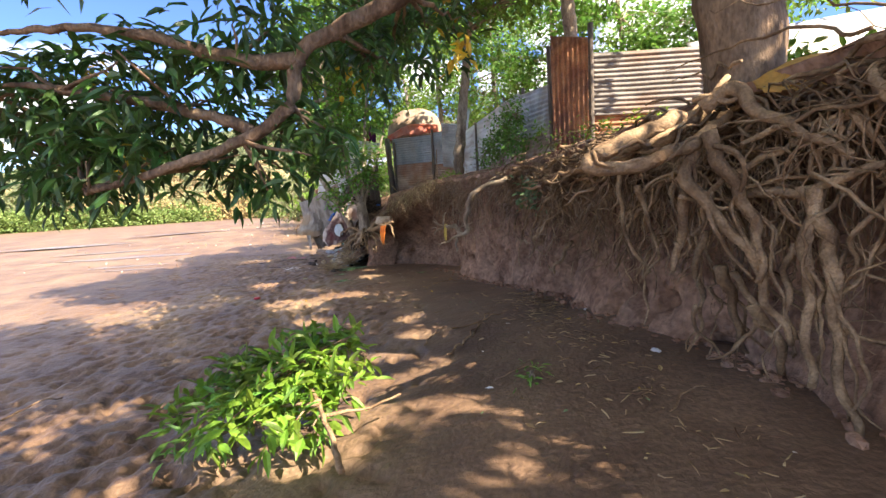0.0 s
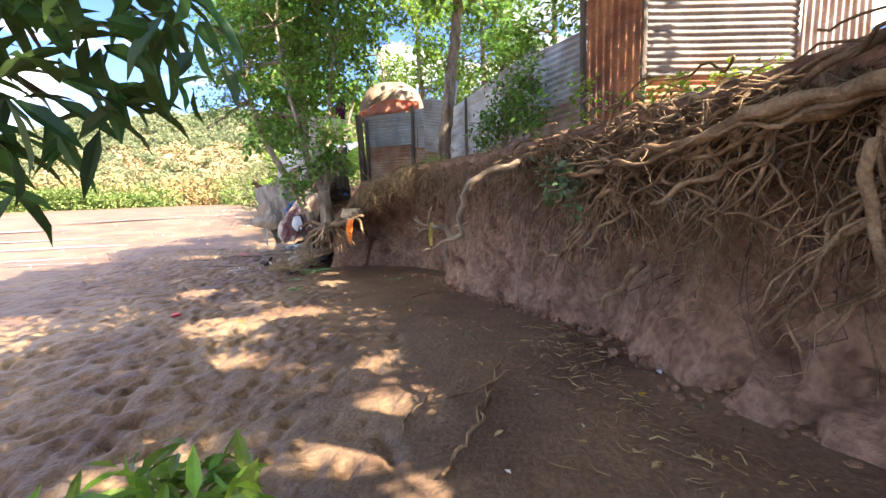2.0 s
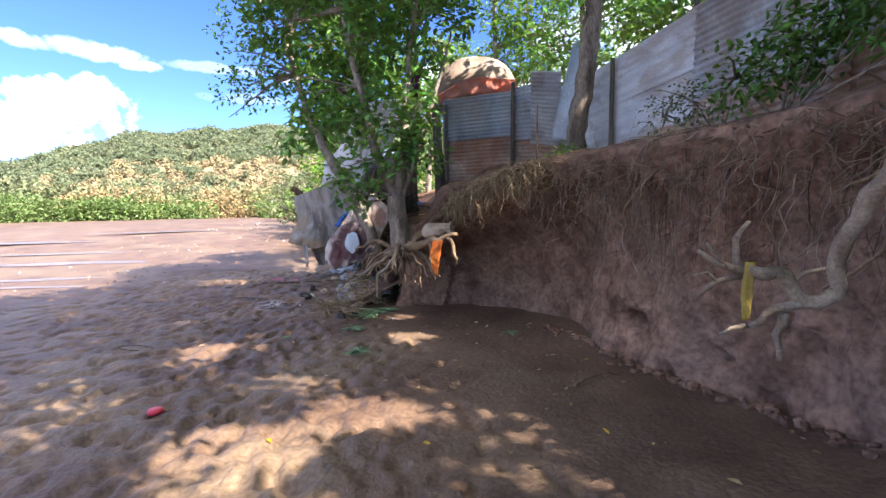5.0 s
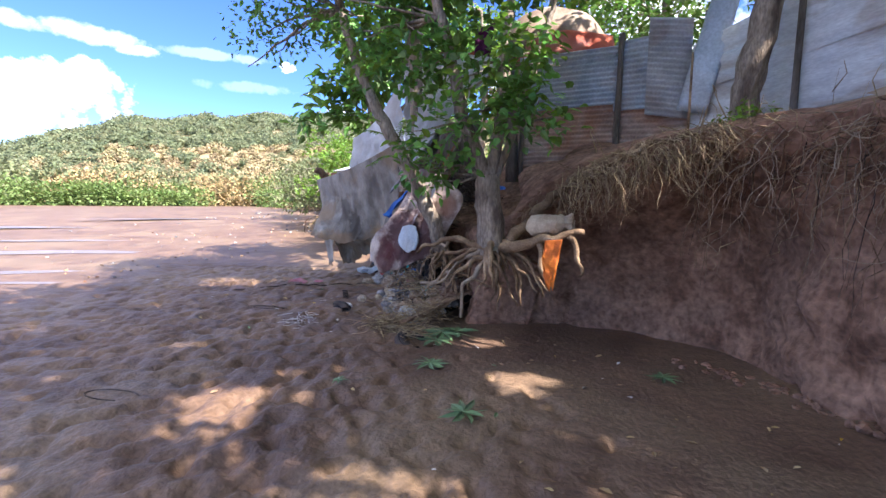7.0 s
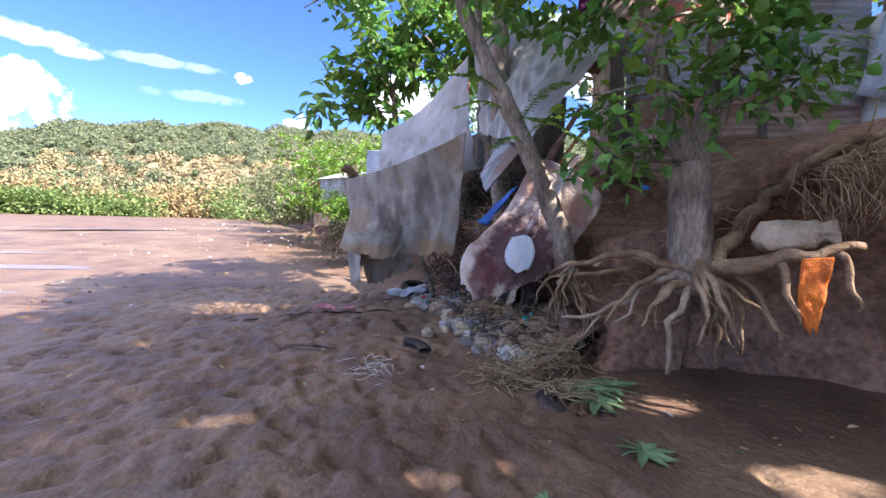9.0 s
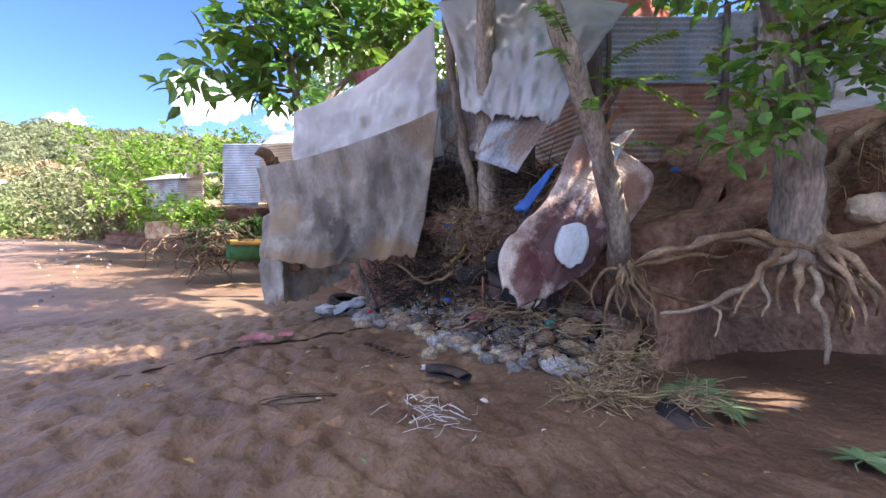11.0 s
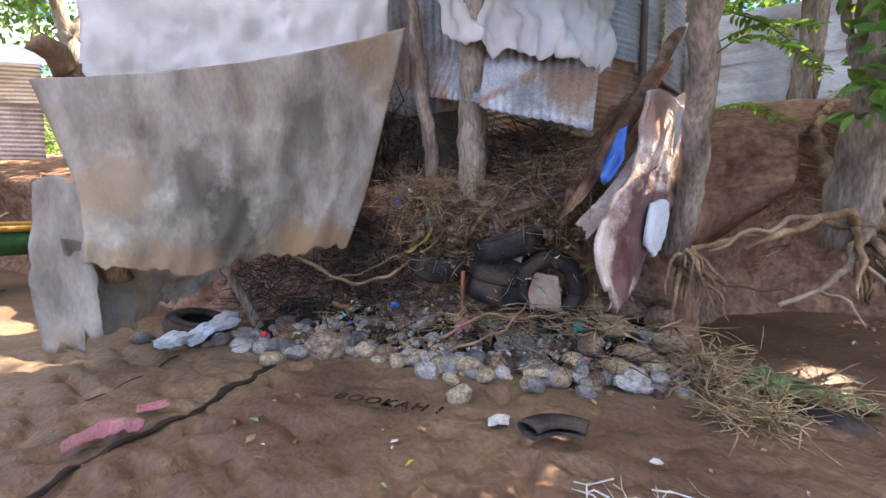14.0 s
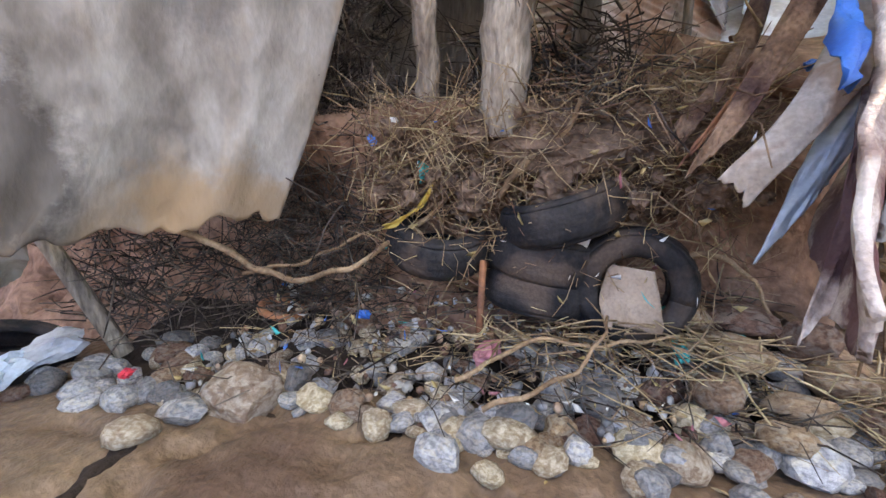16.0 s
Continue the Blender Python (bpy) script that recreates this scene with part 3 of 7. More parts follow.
def build_ground():
    def axis(lo, hi, step, far_lo, far_hi):
        mid = list(np.arange(lo, hi, step))
        a, s = lo, step
        left = []
        while a > far_lo:
            s *= 1.22
            a -= s
            left.append(a)
        b, s, right = mid[-1], step, []
        while b < far_hi:
            s *= 1.22
            b += s
            right.append(b)
        return left[::-1] + mid + right
    xs, ys = axis(-9.0, 4.6, 0.042, -900, 900), axis(1.5, 19.5, 0.042, -900, 900)
    pits = footprints()
    vs = []
    for x in xs:
        for y in ys:
            z = ground_z(x, y)
            if -10.5 < x < 8 and -6 < y < 34:
                p = (x, y, 0)
                trod = smooth01(-0.2, -2.2, x + 0.28 * (y - 6)) if y < 13 else smooth01(-4.0, -6.5, x)
                z += 0.03 * n3(p, 0.7, 3) + 0.012 * n3(p, 2.3, 8) + 0.004 * n3(p, 9, 1)
                foot = noise.noise(Vector((x * 3.1, y * 3.1, 4.0))) + 0.5 * noise.noise(Vector((x * 6.3, y * 6.3, 9.0)))
                z -= (0.006 + 0.014 * trod) * max(0.0, foot - 0.05) - 0.006 * trod * max(0.0, -foot)
                for fx, fy, c, s, dep in pits.get((int(x // 0.4), int(y // 0.4)), ()):
                    u, w = ((x - fx) * c + (y - fy) * s) / 0.12, (-(x - fx) * s + (y - fy) * c) / 0.052
                    q = u * u + w * w
                    if q < 4:
                        z += dep * (0.45 * q - 1) * math.exp(-q) * 1.6
            vs.append((x, y, z))
    g = mesh_obj("ground", vs, grid_faces(len(xs), len(ys)), M_SAND)
    g.data.flip_normals()
    return tagged(g, "dark trodden river sand with footprints and damp patches", "ground", kind="structure")


build_ground()


def bank_rows():
    line = resample([(x, y, h) for x, y, h in BANK[1:-4]], 0.075)
    for x, y, h in BANK[-3:]:
        line.append(Vector((x, y, h)))
    return line


def top_z(h, d):
    """Height of the land d metres behind the lip of height h."""
    return h + 0.12 * smooth01(0, 0.5, d) + (2.55 - h) * smooth01(0.7, 2.6, d) * (1.0 if h < 2.2 else 0.5)


def build_bank_top():
    line = [p for p in bank_rows()][::3]
    xy = np.array([(p.x, p.y) for p in line])
    hh = [p.z for p in line]
    xs, ys = np.concatenate((np.arange(-6, 7, 0.22), np.arange(7, 40, 2.5))), np.concatenate((np.arange(-3, 22, 0.22), np.arange(22, 80, 2.5)))
    vs, keep = [], {}
    for i, x in enumerate(xs):
        for j, y in enumerate(ys):
            dd = (xy[:, 0] - x) ** 2 + (xy[:, 1] - y) ** 2
            k = int(dd.argmin())
            a, b = line[max(k - 1, 0)], line[min(k + 1, len(line) - 1)]
            side = (b.x - a.x) * (y - a.y) - (b.y - a.y) * (x - a.x)
            d = math.sqrt(dd[k]) * (1 if side < 0 else -1)
            if d > 0.35:
                keep[(i, j)] = len(vs)
                vs.append((x, y, top_z(hh[k], d) - 0.035 + 0.06 * n3((x, y, 0), 1.2, 3) * smooth01(0.9, 1.6, d)))
    fs = []
    for (i, j), a in keep.items():
        q = [keep.get((i + 1, j)), keep.get((i + 1, j + 1)), keep.get((i, j + 1))]
        if None not in q:
            fs.append((a, *q))
    ob = mesh_obj("bank_top", vs, fs, M_BANK)
    return tagged(ob, "bare brown earth terrace on top of the bank", "ground", kind="structure")


def build_bank():
    line = bank_rows()
    n, prof = len(line), 40
    vs = []
    for i, p in enumerate(line):
        d = line[min(i + 1, n - 1)] - line[max(i - 1, 0)]
        d.z = 0
        d.normalize()
        out = Vector((-d.y, d.x, 0))
        foot, top = ground_z(p.x, p.y) - 0.12, p.z
        lip = 0.3 * smooth01(14.2, 13.2, p.y) + 0.22 * smooth01(14.6, 15.4, p.y)
        cave = 0.8 * smooth01(12.2, 13.4, p.y) * (1 - smooth01(13.9, 14.3, p.y))
        for j in range(prof):
            t = j / (prof - 1)
            if t < 0.62:
                k = t / 0.62
                z = foot + (top - foot) * k
                o = lip * smooth01(0.62, 1.0, k) - 0.1 * math.sin(math.pi * min(1, k * 1.1)) + 0.16 * (1 - k) ** 4 - cave * (1 - smooth01(0.45, 0.95, k))
                q = Vector((p.x, p.y, z))
                o += 0.18 * n3(q, 0.8, 1) + 0.11 * n3(q, 2.2, 5) + 0.06 * n3(q, 5.5, 2) + 0.03 * n3(q, 13, 7)
                hole = n3(q, 4.5, 21)
                if k < 0.4 and hole > 0.22:
                    o -= 0.7 * (hole - 0.22)
            else:
                k = (t - 0.62) / 0.38
                d = 1.3 * k
                o = lip - d + 0.1 * n3((p.x, p.y, top), 0.8, 1) * (1 - k)
                q = Vector((p.x, p.y, top)) + out * o
                z = top_z(top, d) + (0.06 * n3(q, 1.6, 3) + 0.025 * n3(q, 5, 4)) * (0.3 + k) - 0.03 * (k > 0.95)
            q = Vector((p.x, p.y, 0)) + out * o
            vs.append((q.x, q.y, z))
    b = mesh_obj("bank", vs, grid_faces(n, prof), M_BANK)
    return tagged(b, "undercut red-brown earth river bank with exposed roots", "river bank", kind="structure")


build_bank()
build_bank_top()


# ---- far side: hill, woods, riverside scrub ----
EYE0 = (-3.0, 9.0)


def hill_h(az, r):
    ridge = float(np.interp(az, (-90, -60, -49, -47, -44, -40, -36, -28, -18, 0, 25), (16, 18, 25, 31, 38, 46, 47, 54, 57, 58, 54))) + 1.5 * math.sin(az * 0.9 + 1)
    return 0.2 + ridge * smooth01(62, 360, r) ** 1.15 + 1.5 * n3((az * 0.3, r * 0.02, 0), 1.0, 4)


def polar(az, r):
    return EYE0[0] + r * math.sin(radians(az)), EYE0[1] + r * math.cos(radians(az))


def build_hill():
    azs, rs = np.arange(-110, 95, 2.5), [58, 62, 68, 76, 88, 105, 125, 150, 180, 215, 255, 300, 345, 400, 480, 600]
    vs = []
    for az in azs:
        for r in rs:
            x, y = polar(az, r)
            vs.append((x, y, hill_h(az, r) if r > 58 else -0.6))
    ob = mesh_obj("hill_backdrop", vs, grid_faces(len(azs), len(rs)), M_FAR)
    return tagged(ob, "dry grassy hillside with scattered trees", "hill", kind="structure")


def build_woods():
    rng = np.random.default_rng(5)
    bm = bmesh.new()
    bmesh.ops.create_icosphere(bm, subdivisions=1, radius=1.0)
    ball, ball_t = np.array([v.co[:] for v in bm.verts]), np.array([[v.index for v in f.verts] for f in bm.faces])
    bm.free()
    for name, label, mat, dry in (("hill_woods", "dense green trees covering the far hillside", M_WOOD_FAR, False), ("hill_scrub", "dry beige bushes on the far hillside", M_WOOD_DRY, True)):
        at, way, size, cores = [], [], [], []
        for k in range(2600 if not dry else 560):
            az = rng.uniform(-84, 25)
            r = 75 + 275 * rng.uniform(0, 1) ** 0.7
            if dry:
                az, r = rng.uniform(-72, -14), rng.uniform(72, 200)
            elif r < 200 and rng.uniform() < 0.5:
                continue
            x, y = polar(az, r)
            s = rng.uniform(1.3, 3.8) * (0.45 + r / 330) * (0.75 if dry else 1)
            m = 170
            d = rng.normal(0, 1, (m, 3))
            d /= np.linalg.norm(d, axis=1)[:, None]
            d[:, 2] = np.where(d[:, 2] < -0.3, -d[:, 2], d[:, 2])
            wob = rng.uniform(0.8, 1.2, (m, 1))
            c0 = np.array((x, y, hill_h(az, r) + s * 0.4))
            cores.append(c0 + ball * (s, s, s * 0.85) * rng.uniform(0.72, 1.0, (len(ball), 1)))
            at.append(np.array((x, y, hill_h(az, r) + s * 0.4)) + d * wob * (s, s, s * 0.85))
            way.append(np.cross(d, rng.normal(0, 1, (m, 3))) + d * 0.3)
            size.append(np.full(m, s * 0.36))
        size = np.concatenate(size)
        v, t = leaves(rng, np.concatenate(at), np.concatenate(way), size, size * 0.7, simple=True)
        t = np.concatenate((t, np.concatenate([ball_t + len(v) + i * len(ball) for i in range(len(cores))])))
        v = np.concatenate((v, np.concatenate(cores)))
        tagged(bulk(name, v, t, mat), label, "woods", kind="stuff")


def build_riverside():
    rng = np.random.default_rng(8)
    for name, label, mat, lo, hi, r0, r1, h0, h1, count, leaf in (
            ("riverside_scrub", "bright green scrub along the far river edge", M_SCRUB, -86, -34, 62, 72, 1.4, 3.6, 300, 0.45),
            ("riverside_bushes", "mixed green bushes behind the river edge", M_LEAF_FAR, -84, -12, 70, 96, 2.5, 6.0, 240, 0.7),
            ("dry_bushes", "bleached dry bushes behind the river edge", M_LEAF_DRY, -48, -22, 66, 92, 2.5, 5.5, 95, 0.5),
            ("bend_bushes", "bright green bushes at the river bend", M_SCRUB, -27, -13, 44, 66, 2.2, 5.0, 46, 0.5)):
        at, way = [], []
        for k in range(count):
            az, r = rng.uniform(lo, hi), rng.uniform(r0, r1)
            x, y = polar(az, r)
            h = rng.uniform(h0, h1)
            m = 260
            d = rng.normal(0, 1, (m, 3))
            d /= np.linalg.norm(d, axis=1)[:, None]
            p = np.array((x, y, 0.3 + h * 0.45)) + d * (h * 0.75, h * 0.75, h * 0.55) * rng.uniform(0.3, 1, (m, 1)) ** 0.4
            p[:, 2] += max(0.0, hill_h(az, r) - 0.5) if r > 66 else 0.0
            at.append(p)
            way.append(d + rng.normal(0, 0.5, (m, 3)))
        v, t = leaves(rng, np.concatenate(at), np.concatenate(way), leaf, leaf * 0.6, simple=True)
        tagged(bulk(name, v, t, mat), label, "bushes", kind="stuff")


build_hill()
build_woods()
build_riverside()

# ---- fence, shed and huts on the bank ----


def fence_panel(name, label, corners, mat, across=True, group="", **kw):
    e = thing(name, label, "fence panel", corners[0], group)
    ob = sheet("corrugated_sheet", *corners, mat, across=across, **kw)
    ob.location = -Vector(corners[0])
    under(ob, e)
    return e


def add_post(parent, p, q, r, mat=None, name="post"):
    t = Tubes().add([p, (Vector(p) + Vector(q)) / 2, q], r, r * 0.85, 7, 0.3, 0.15)
    ob = t.build(name, mat or M_WOOD_GREY)
    ob.location = -Vector(parent.location)
    return under(ob, parent)


e = fence_panel("rusty_sheet", "rust-red corrugated iron sheet standing upright on the bank", ((2.6, 8.5, 2.15), (3.13, 8.33, 2.15), (3.13, 8.33, 4.2), (2.58, 8.52, 4.33)), M_RUST, across=False, warp=0.03, seed=3)
add_post(e, (2.6, 8.62, 2.1), (2.56, 8.62, 4.2), 0.045)
add_post(e, (3.2, 8.45, 2.1), (3.2, 8.45, 4.45), 0.05)
e = fence_panel("grey_fence_panel", "weathered grey corrugated fence panel above a rusty strip", ((3.15, 8.42, 3.0), (5.0, 8.6, 3.0), (5.0, 8.6, 4.0), (3.15, 8.42, 3.98)), M_ZINC_SHADED, seed=5)
under(sheet("lower_strip", Vector((3.15, 8.45, 2.1)) - e.location, Vector((5.0, 8.63, 2.1)) - e.location, Vector((5.0, 8.63, 3.05)) - e.location, Vector((3.15, 8.45, 3.05)) - e.location, M_RUST, across=True, seed=8), e, "rust-brown corrugated strip")
fence_panel("grey_fence_panel", "upright grey corrugated sheet beside the mango tree", ((5.0, 8.55, 2.2), (5.7, 8.5, 2.2), (5.7, 8.5, 4.1), (5.0, 8.55, 4.15)), M_ZINC_WARM, across=False, seed=9)
fence_panel("roof_sheet", "sloping grey corrugated roof behind the mango tree", ((5.7, 9.6, 3.75), (12.0, 9.0, 3.9), (12.0, 11.0, 5.4), (5.9, 11.5, 4.9)), M_ZINC, seed=15)
fence_panel("roof_sheet", "grey corrugated house wall behind the mango tree", ((5.7, 9.7, 2.2), (12.0, 9.1, 2.2), (12.0, 9.1, 3.9), (5.7, 9.7, 3.75)), M_ZINC_WARM, seed=16)
B0, B1, B2 = Vector((2.58, 8.6, 0)), Vector((2.22, 10.6, 0)), Vector((1.9, 12.62, 0))
for k, (p, q, zp, zq, mat) in enumerate(((B0, B1, 3.6, 3.88, M_ZINC), (B1 + Vector((0.0, -0.2, 0)), B2, 3.92, 4.15, M_ZINC_WARM))):
    e = fence_panel("grey_fence_panel", "long grey corrugated fence panel along the bank", ((p.x, p.y, 2.85), (q.x, q.y, 2.95), (q.x, q.y, zq), (p.x, p.y, zp)), M_ZINC if k == 0 else M_ZINC, group="fence panels on the bank", seed=20 + k)
    under(sheet("lower_strip", Vector((p.x + 0.03, p.y, 2.1)) - e.location, Vector((q.x + 0.03, q.y, 2.15)) - e.location, Vector((q.x + 0.03, q.y, 3.0)) - e.location, Vector((p.x + 0.03, p.y, 2.9)) - e.location, M_ZINC_WARM, across=True, seed=24 + k), e, "rust-stained lower strip")
    add_post(e, (q.x + 0.09, q.y, 2.0), (q.x + 0.07, q.y, zq + 0.15), 0.04)
# pale panel fence: level strips lapped over one another
e = thing("pale_fence_panel", "faded white and beige metal strip fence with patches", "fence panel", (1.88, 12.66, 2.2))
A0, A1 = Vector((1.93, 12.5, 0)), Vector((0.66, 15.0, 0))
for k, (z0, z1, mat, inset) in enumerate(((2.1, 2.45, M_PANEL_B, 0.0), (2.42, 2.78, M_PANEL_B, 0.012), (2.75, 3.16, M_PANEL_W, 0.024), (3.13, 3.42, M_PANEL_W, 0.012), (3.4, 3.72, M_PANEL_W, 0.026), (3.7, 4.05, M_PANEL_W, 0.014))):
    off = Vector((-0.78, -0.6, 0)) * inset
    s = 1.0 if k > 1 else 1.02
    dz = -0.28 * z1 / 4
    c = [A0 + off + Vector((0, 0, z0 - 0.05)), A1 + off + Vector((0, 0, z0 - 0.07 - 0.28 * z0 / 4)), A1 + off + Vector((0, 0, z1 + dz)), A0 + off + Vector((0, 0, z1 + 0.06))]
    under(sheet("metal_strip", *[q - e.location for q in c], mat, pitch=0.19, amp=0.007, across=True, warp=0.012, seed=30 + k), e)
add_post(e, (1.2, 13.65, 2.1), (1.2, 13.65, 3.9), 0.04)
e = thing("leaning_board", "blue-grey sheet leaning against the fence corner", "metal sheet", (0.55, 14.8, 2.7))
under(sheet("corrugated_sheet", *[Vector(q) - e.location for q in ((0.4, 14.8, 2.85), (0.72, 14.62, 2.75), (1.05, 14.5, 4.5), (0.78, 14.72, 4.5))], M_ZINC_BLUE, pitch=0.3, amp=0.006, warp=0.03, seed=41), e)
add_post(e, (0.78, 14.95, 2.1), (0.8, 14.95, 4.2), 0.05)
e = thing("thin_stick", "thin pale upright stick in the bank top", "stick", (0.05, 13.5, 2.2))
add_post(e, (0.05, 13.5, 2.2), (0.07, 13.56, 3.22), 0.014, M_ROOT, "stick")

shed = thing("shed", "low shed of blue-grey corrugated sheets with red fabric roof", "shed", (-1.0, 15.8, 2.2))


def shed_sheet(name, corners, mat, **kw):
    return under(sheet(name, *[Vector(q) - shed.location for q in corners], mat, across=True, **kw), shed)


shed_sheet("upper_sheet", ((-1.68, 15.93, 3.05), (-0.24, 15.33, 3.05), (-0.24, 15.33, 3.9), (-1.68, 15.93, 3.92)), M_ZINC_BLUE, seed=51)
shed_sheet("lower_sheet", ((-1.66, 15.96, 2.05), (-0.22, 15.36, 2.05), (-0.22, 15.36, 3.12), (-1.66, 15.96, 3.12)), M_ZINC_WARM, seed=52, ragged=0.1)
shed_sheet("upper_sheet", ((-0.3, 15.36, 2.95), (0.2, 15.15, 2.95), (0.2, 15.15, 3.98), (-0.3, 15.36, 3.95)), M_ZINC_BLUE, seed=53)
shed_sheet("lower_sheet", ((-0.28, 15.38, 2.1), (0.66, 14.99, 2.0), (0.66, 14.99, 3.0), (-0.28, 15.38, 3.0)), M_ZINC_WARM, seed=54)
shed_sheet("patch_sheet", ((0.08, 15.1, 2.85), (0.62, 14.95, 2.75), (0.62, 14.95, 4.12), (0.08, 15.1, 4.2)), M_ZINC, seed=55)
shed_sheet("side_sheet", ((-1.7, 15.96, 2.1), (-1.5, 17.8, 2.1), (-1.5, 17.8, 3.9), (-1.7, 15.96, 3.9)), M_ZINC_WARM, seed=56)
shed_sheet("roof_sheet", ((-1.7, 16.0, 3.86), (0.5, 15.2, 3.9), (0.9, 17.6, 4.1), (-1.3, 18.0, 4.1)), M_ZINC_WARM, seed=57)
for p, q, r in (((-1.75, 15.9, 1.9), (-1.85, 15.86, 3.95), 0.11), ((-0.26, 15.28, 2.05), (-0.24, 15.28, 4.05), 0.05), ((-1.62, 15.86, 2.0), (-1.6, 15.86, 3.8), 0.04)):
    add_post(shed, p, q, r)
dv, nu, nv = [], 26, 12
for i in range(nu):
    for j in range(nv):
        a, b = 2 * math.pi * i / (nu - 1), j / (nv - 1) * math.pi / 2
        p = Vector((-1.05 + 1.02 * math.cos(a) * math.cos(b) ** 0.6, 17.0 + 0.8 * math.sin(a) * math.cos(b) ** 0.6, 3.95 + 1.1 * math.sin(b)))
        p *= 1 + 0.012 * n3(p, 3, 2)
        dv.append(p - shed.location)
under(mesh_obj("canopy", dv, grid_faces(nu, nv), M_TARP_TAN), shed, "rounded tan tarpaulin canopy")


def drape(name, rows, mat, step=0.05, fold=0.03, fold_scale=(9, 1.2), rag=0.05, seed=0, thick=0.006, origin=(0, 0, 0)):
    """Hanging cloth through a net of points (rows from the top edge down), with folds and a ragged lower edge."""
    rows = [resample(r, 10.0) if len(r) < 3 else r for r in rows]
    length = max(sum((Vector(r[i + 1]) - Vector(r[i])).length for i in range(len(r) - 1)) for r in rows)
    nu = max(6, int(length / step))

    def along(r, k):
        line = resample(r, 0.01)
        return line[min(len(line) - 1, int(round(k * (len(line) - 1))))]
    cols = [[along(r, i / (nu - 1)) for r in rows] for i in range(nu)]
    drop = max(sum((c[i + 1] - c[i]).length for i in range(len(c) - 1)) for c in cols)
    nv = max(6, int(drop / step))
    vs = []
    nrm_all = (Vector(rows[0][-1]) - Vector(rows[0][0])).cross(Vector(rows[-1][0]) - Vector(rows[0][0])).normalized()
    for i, c in enumerate(cols):
        u = i / (nu - 1)
        line = resample(c, 0.01)
        end = 1 - rag * (0.5 + 0.5 * noise.noise(Vector((u * 7, seed, 0))) + 0.35 * noise.noise(Vector((u * 25, seed, 3))))
        for j in range(nv):
            v = j / (nv - 1)
            p = line[min(len(line) - 1, int(v * end * (len(line) - 1)))].copy()
            w = smooth01(0, 0.35, v) * 0.8 + 0.2
            f = noise.noise(Vector((u * fold_scale[0], v * fold_scale[1], seed))) + 0.5 * noise.noise(Vector((u * fold_scale[0] * 2.3, v * fold_scale[1] * 2, seed + 7)))
            f += 0.35 * noise.noise(Vector((u * 5 + v * 6, v * 5 - u * 4, seed + 3))) + 0.3 * abs(noise.noise(Vector((u * 11 - v * 5, v * 9 + u * 3, seed + 12))))
            p += nrm_all * fold * f * w
            vs.append(p - Vector(origin))
    ob = mesh_obj(name, vs, grid_faces(nu, nv), mat)
    md = ob.modifiers.new("thickness", "SOLIDIFY")
    md.thickness = thick
    return ob


def cloth_thing(name, label, rows, mat, category="cloth", **kw):
    o = Vector(rows[-1][0])
    ob = drape(name, rows, mat, origin=o, **kw)
    ob.location = o
    return tagged(ob, label, category)


under(drape("red_band", [[(-1.95, 16.4, 4.1), (-1.1, 16.05, 4.38), (-0.15, 16.2, 4.35)], [(-1.9, 16.3, 3.9), (-1.1, 15.95, 3.98), (-0.1, 16.1, 4.0)]], M_TARP_RED, fold=0.04, rag=0.25, seed=4, origin=shed.location), shed, "scalloped faded red fabric")

# ---- shelter of cloths over the mound ----
cloth_thing("canvas_cloth", "dirty grey canvas cloth hung over the river bank", [
    [(-5.88, 17.58, 1.98), (-5.15, 17.05, 2.12), (-4.4, 16.56, 2.36), (-3.79, 16.22, 2.62)],
    [(-5.72, 17.52, 1.45), (-5.08, 17.08, 1.55), (-4.4, 16.75, 1.75), (-3.83, 16.42, 1.95)],
    [(-5.74, 17.2, 1.1), (-5.1, 17.1, 1.05), (-4.42, 16.95, 1.15), (-3.88, 16.6, 1.35)],
    [(-5.82, 16.95, 0.78), (-5.25, 17.08, 0.62), (-4.55, 17.12, 0.68), (-3.95, 16.85, 0.73)]], M_CLOTH, fold=0.075, fold_scale=(6.5, 1.3), rag=0.09, seed=2, step=0.025)
cloth_thing("canvas_cloth", "torn lower flap of grey canvas trailing on the sand", [
    [(-5.75, 17.75, 0.95), (-5.2, 17.7, 0.8), (-4.65, 17.75, 0.75)],
    [(-5.62, 18.1, 0.5), (-5.2, 18.0, 0.45), (-4.62, 17.9, 0.52)],
    [(-5.5, 18.3, -0.08), (-5.25, 18.2, 0.05), (-4.7, 17.98, 0.4)]], M_CLOTH, fold=0.07, rag=0.2, seed=5, step=0.03)
cloth_thing("canvas_cloth", "pale rag hanging behind the canvas", [
    [(-5.82, 18.05, 1.35), (-5.72, 17.9, 1.4), (-5.6, 17.7, 1.3)],
    [(-5.85, 18.1, 0.0), (-5.72, 17.9, 0.0), (-5.58, 17.65, 0.1)]], M_CLOTH, fold=0.09, rag=0.15, seed=6)
cloth_thing("white_tarpaulin", "faded white tarpaulin stretched over the shelter", [
    [(-5.36, 18.55, 3.0), (-4.85, 17.9, 3.1), (-4.35, 17.2, 3.3), (-3.8, 16.42, 3.75)],
    [(-5.38, 18.45, 2.4), (-4.85, 17.8, 2.5), (-4.3, 17.1, 2.7), (-3.75, 16.45, 2.95)],
    [(-5.4, 18.4, 1.4), (-4.85, 17.75, 1.6), (-4.25, 17.1, 1.9), (-3.65, 16.55, 2.1)]], M_CLOTH_W, fold=0.09, fold_scale=(15, 4.5), rag=0.03, seed=8, step=0.035)
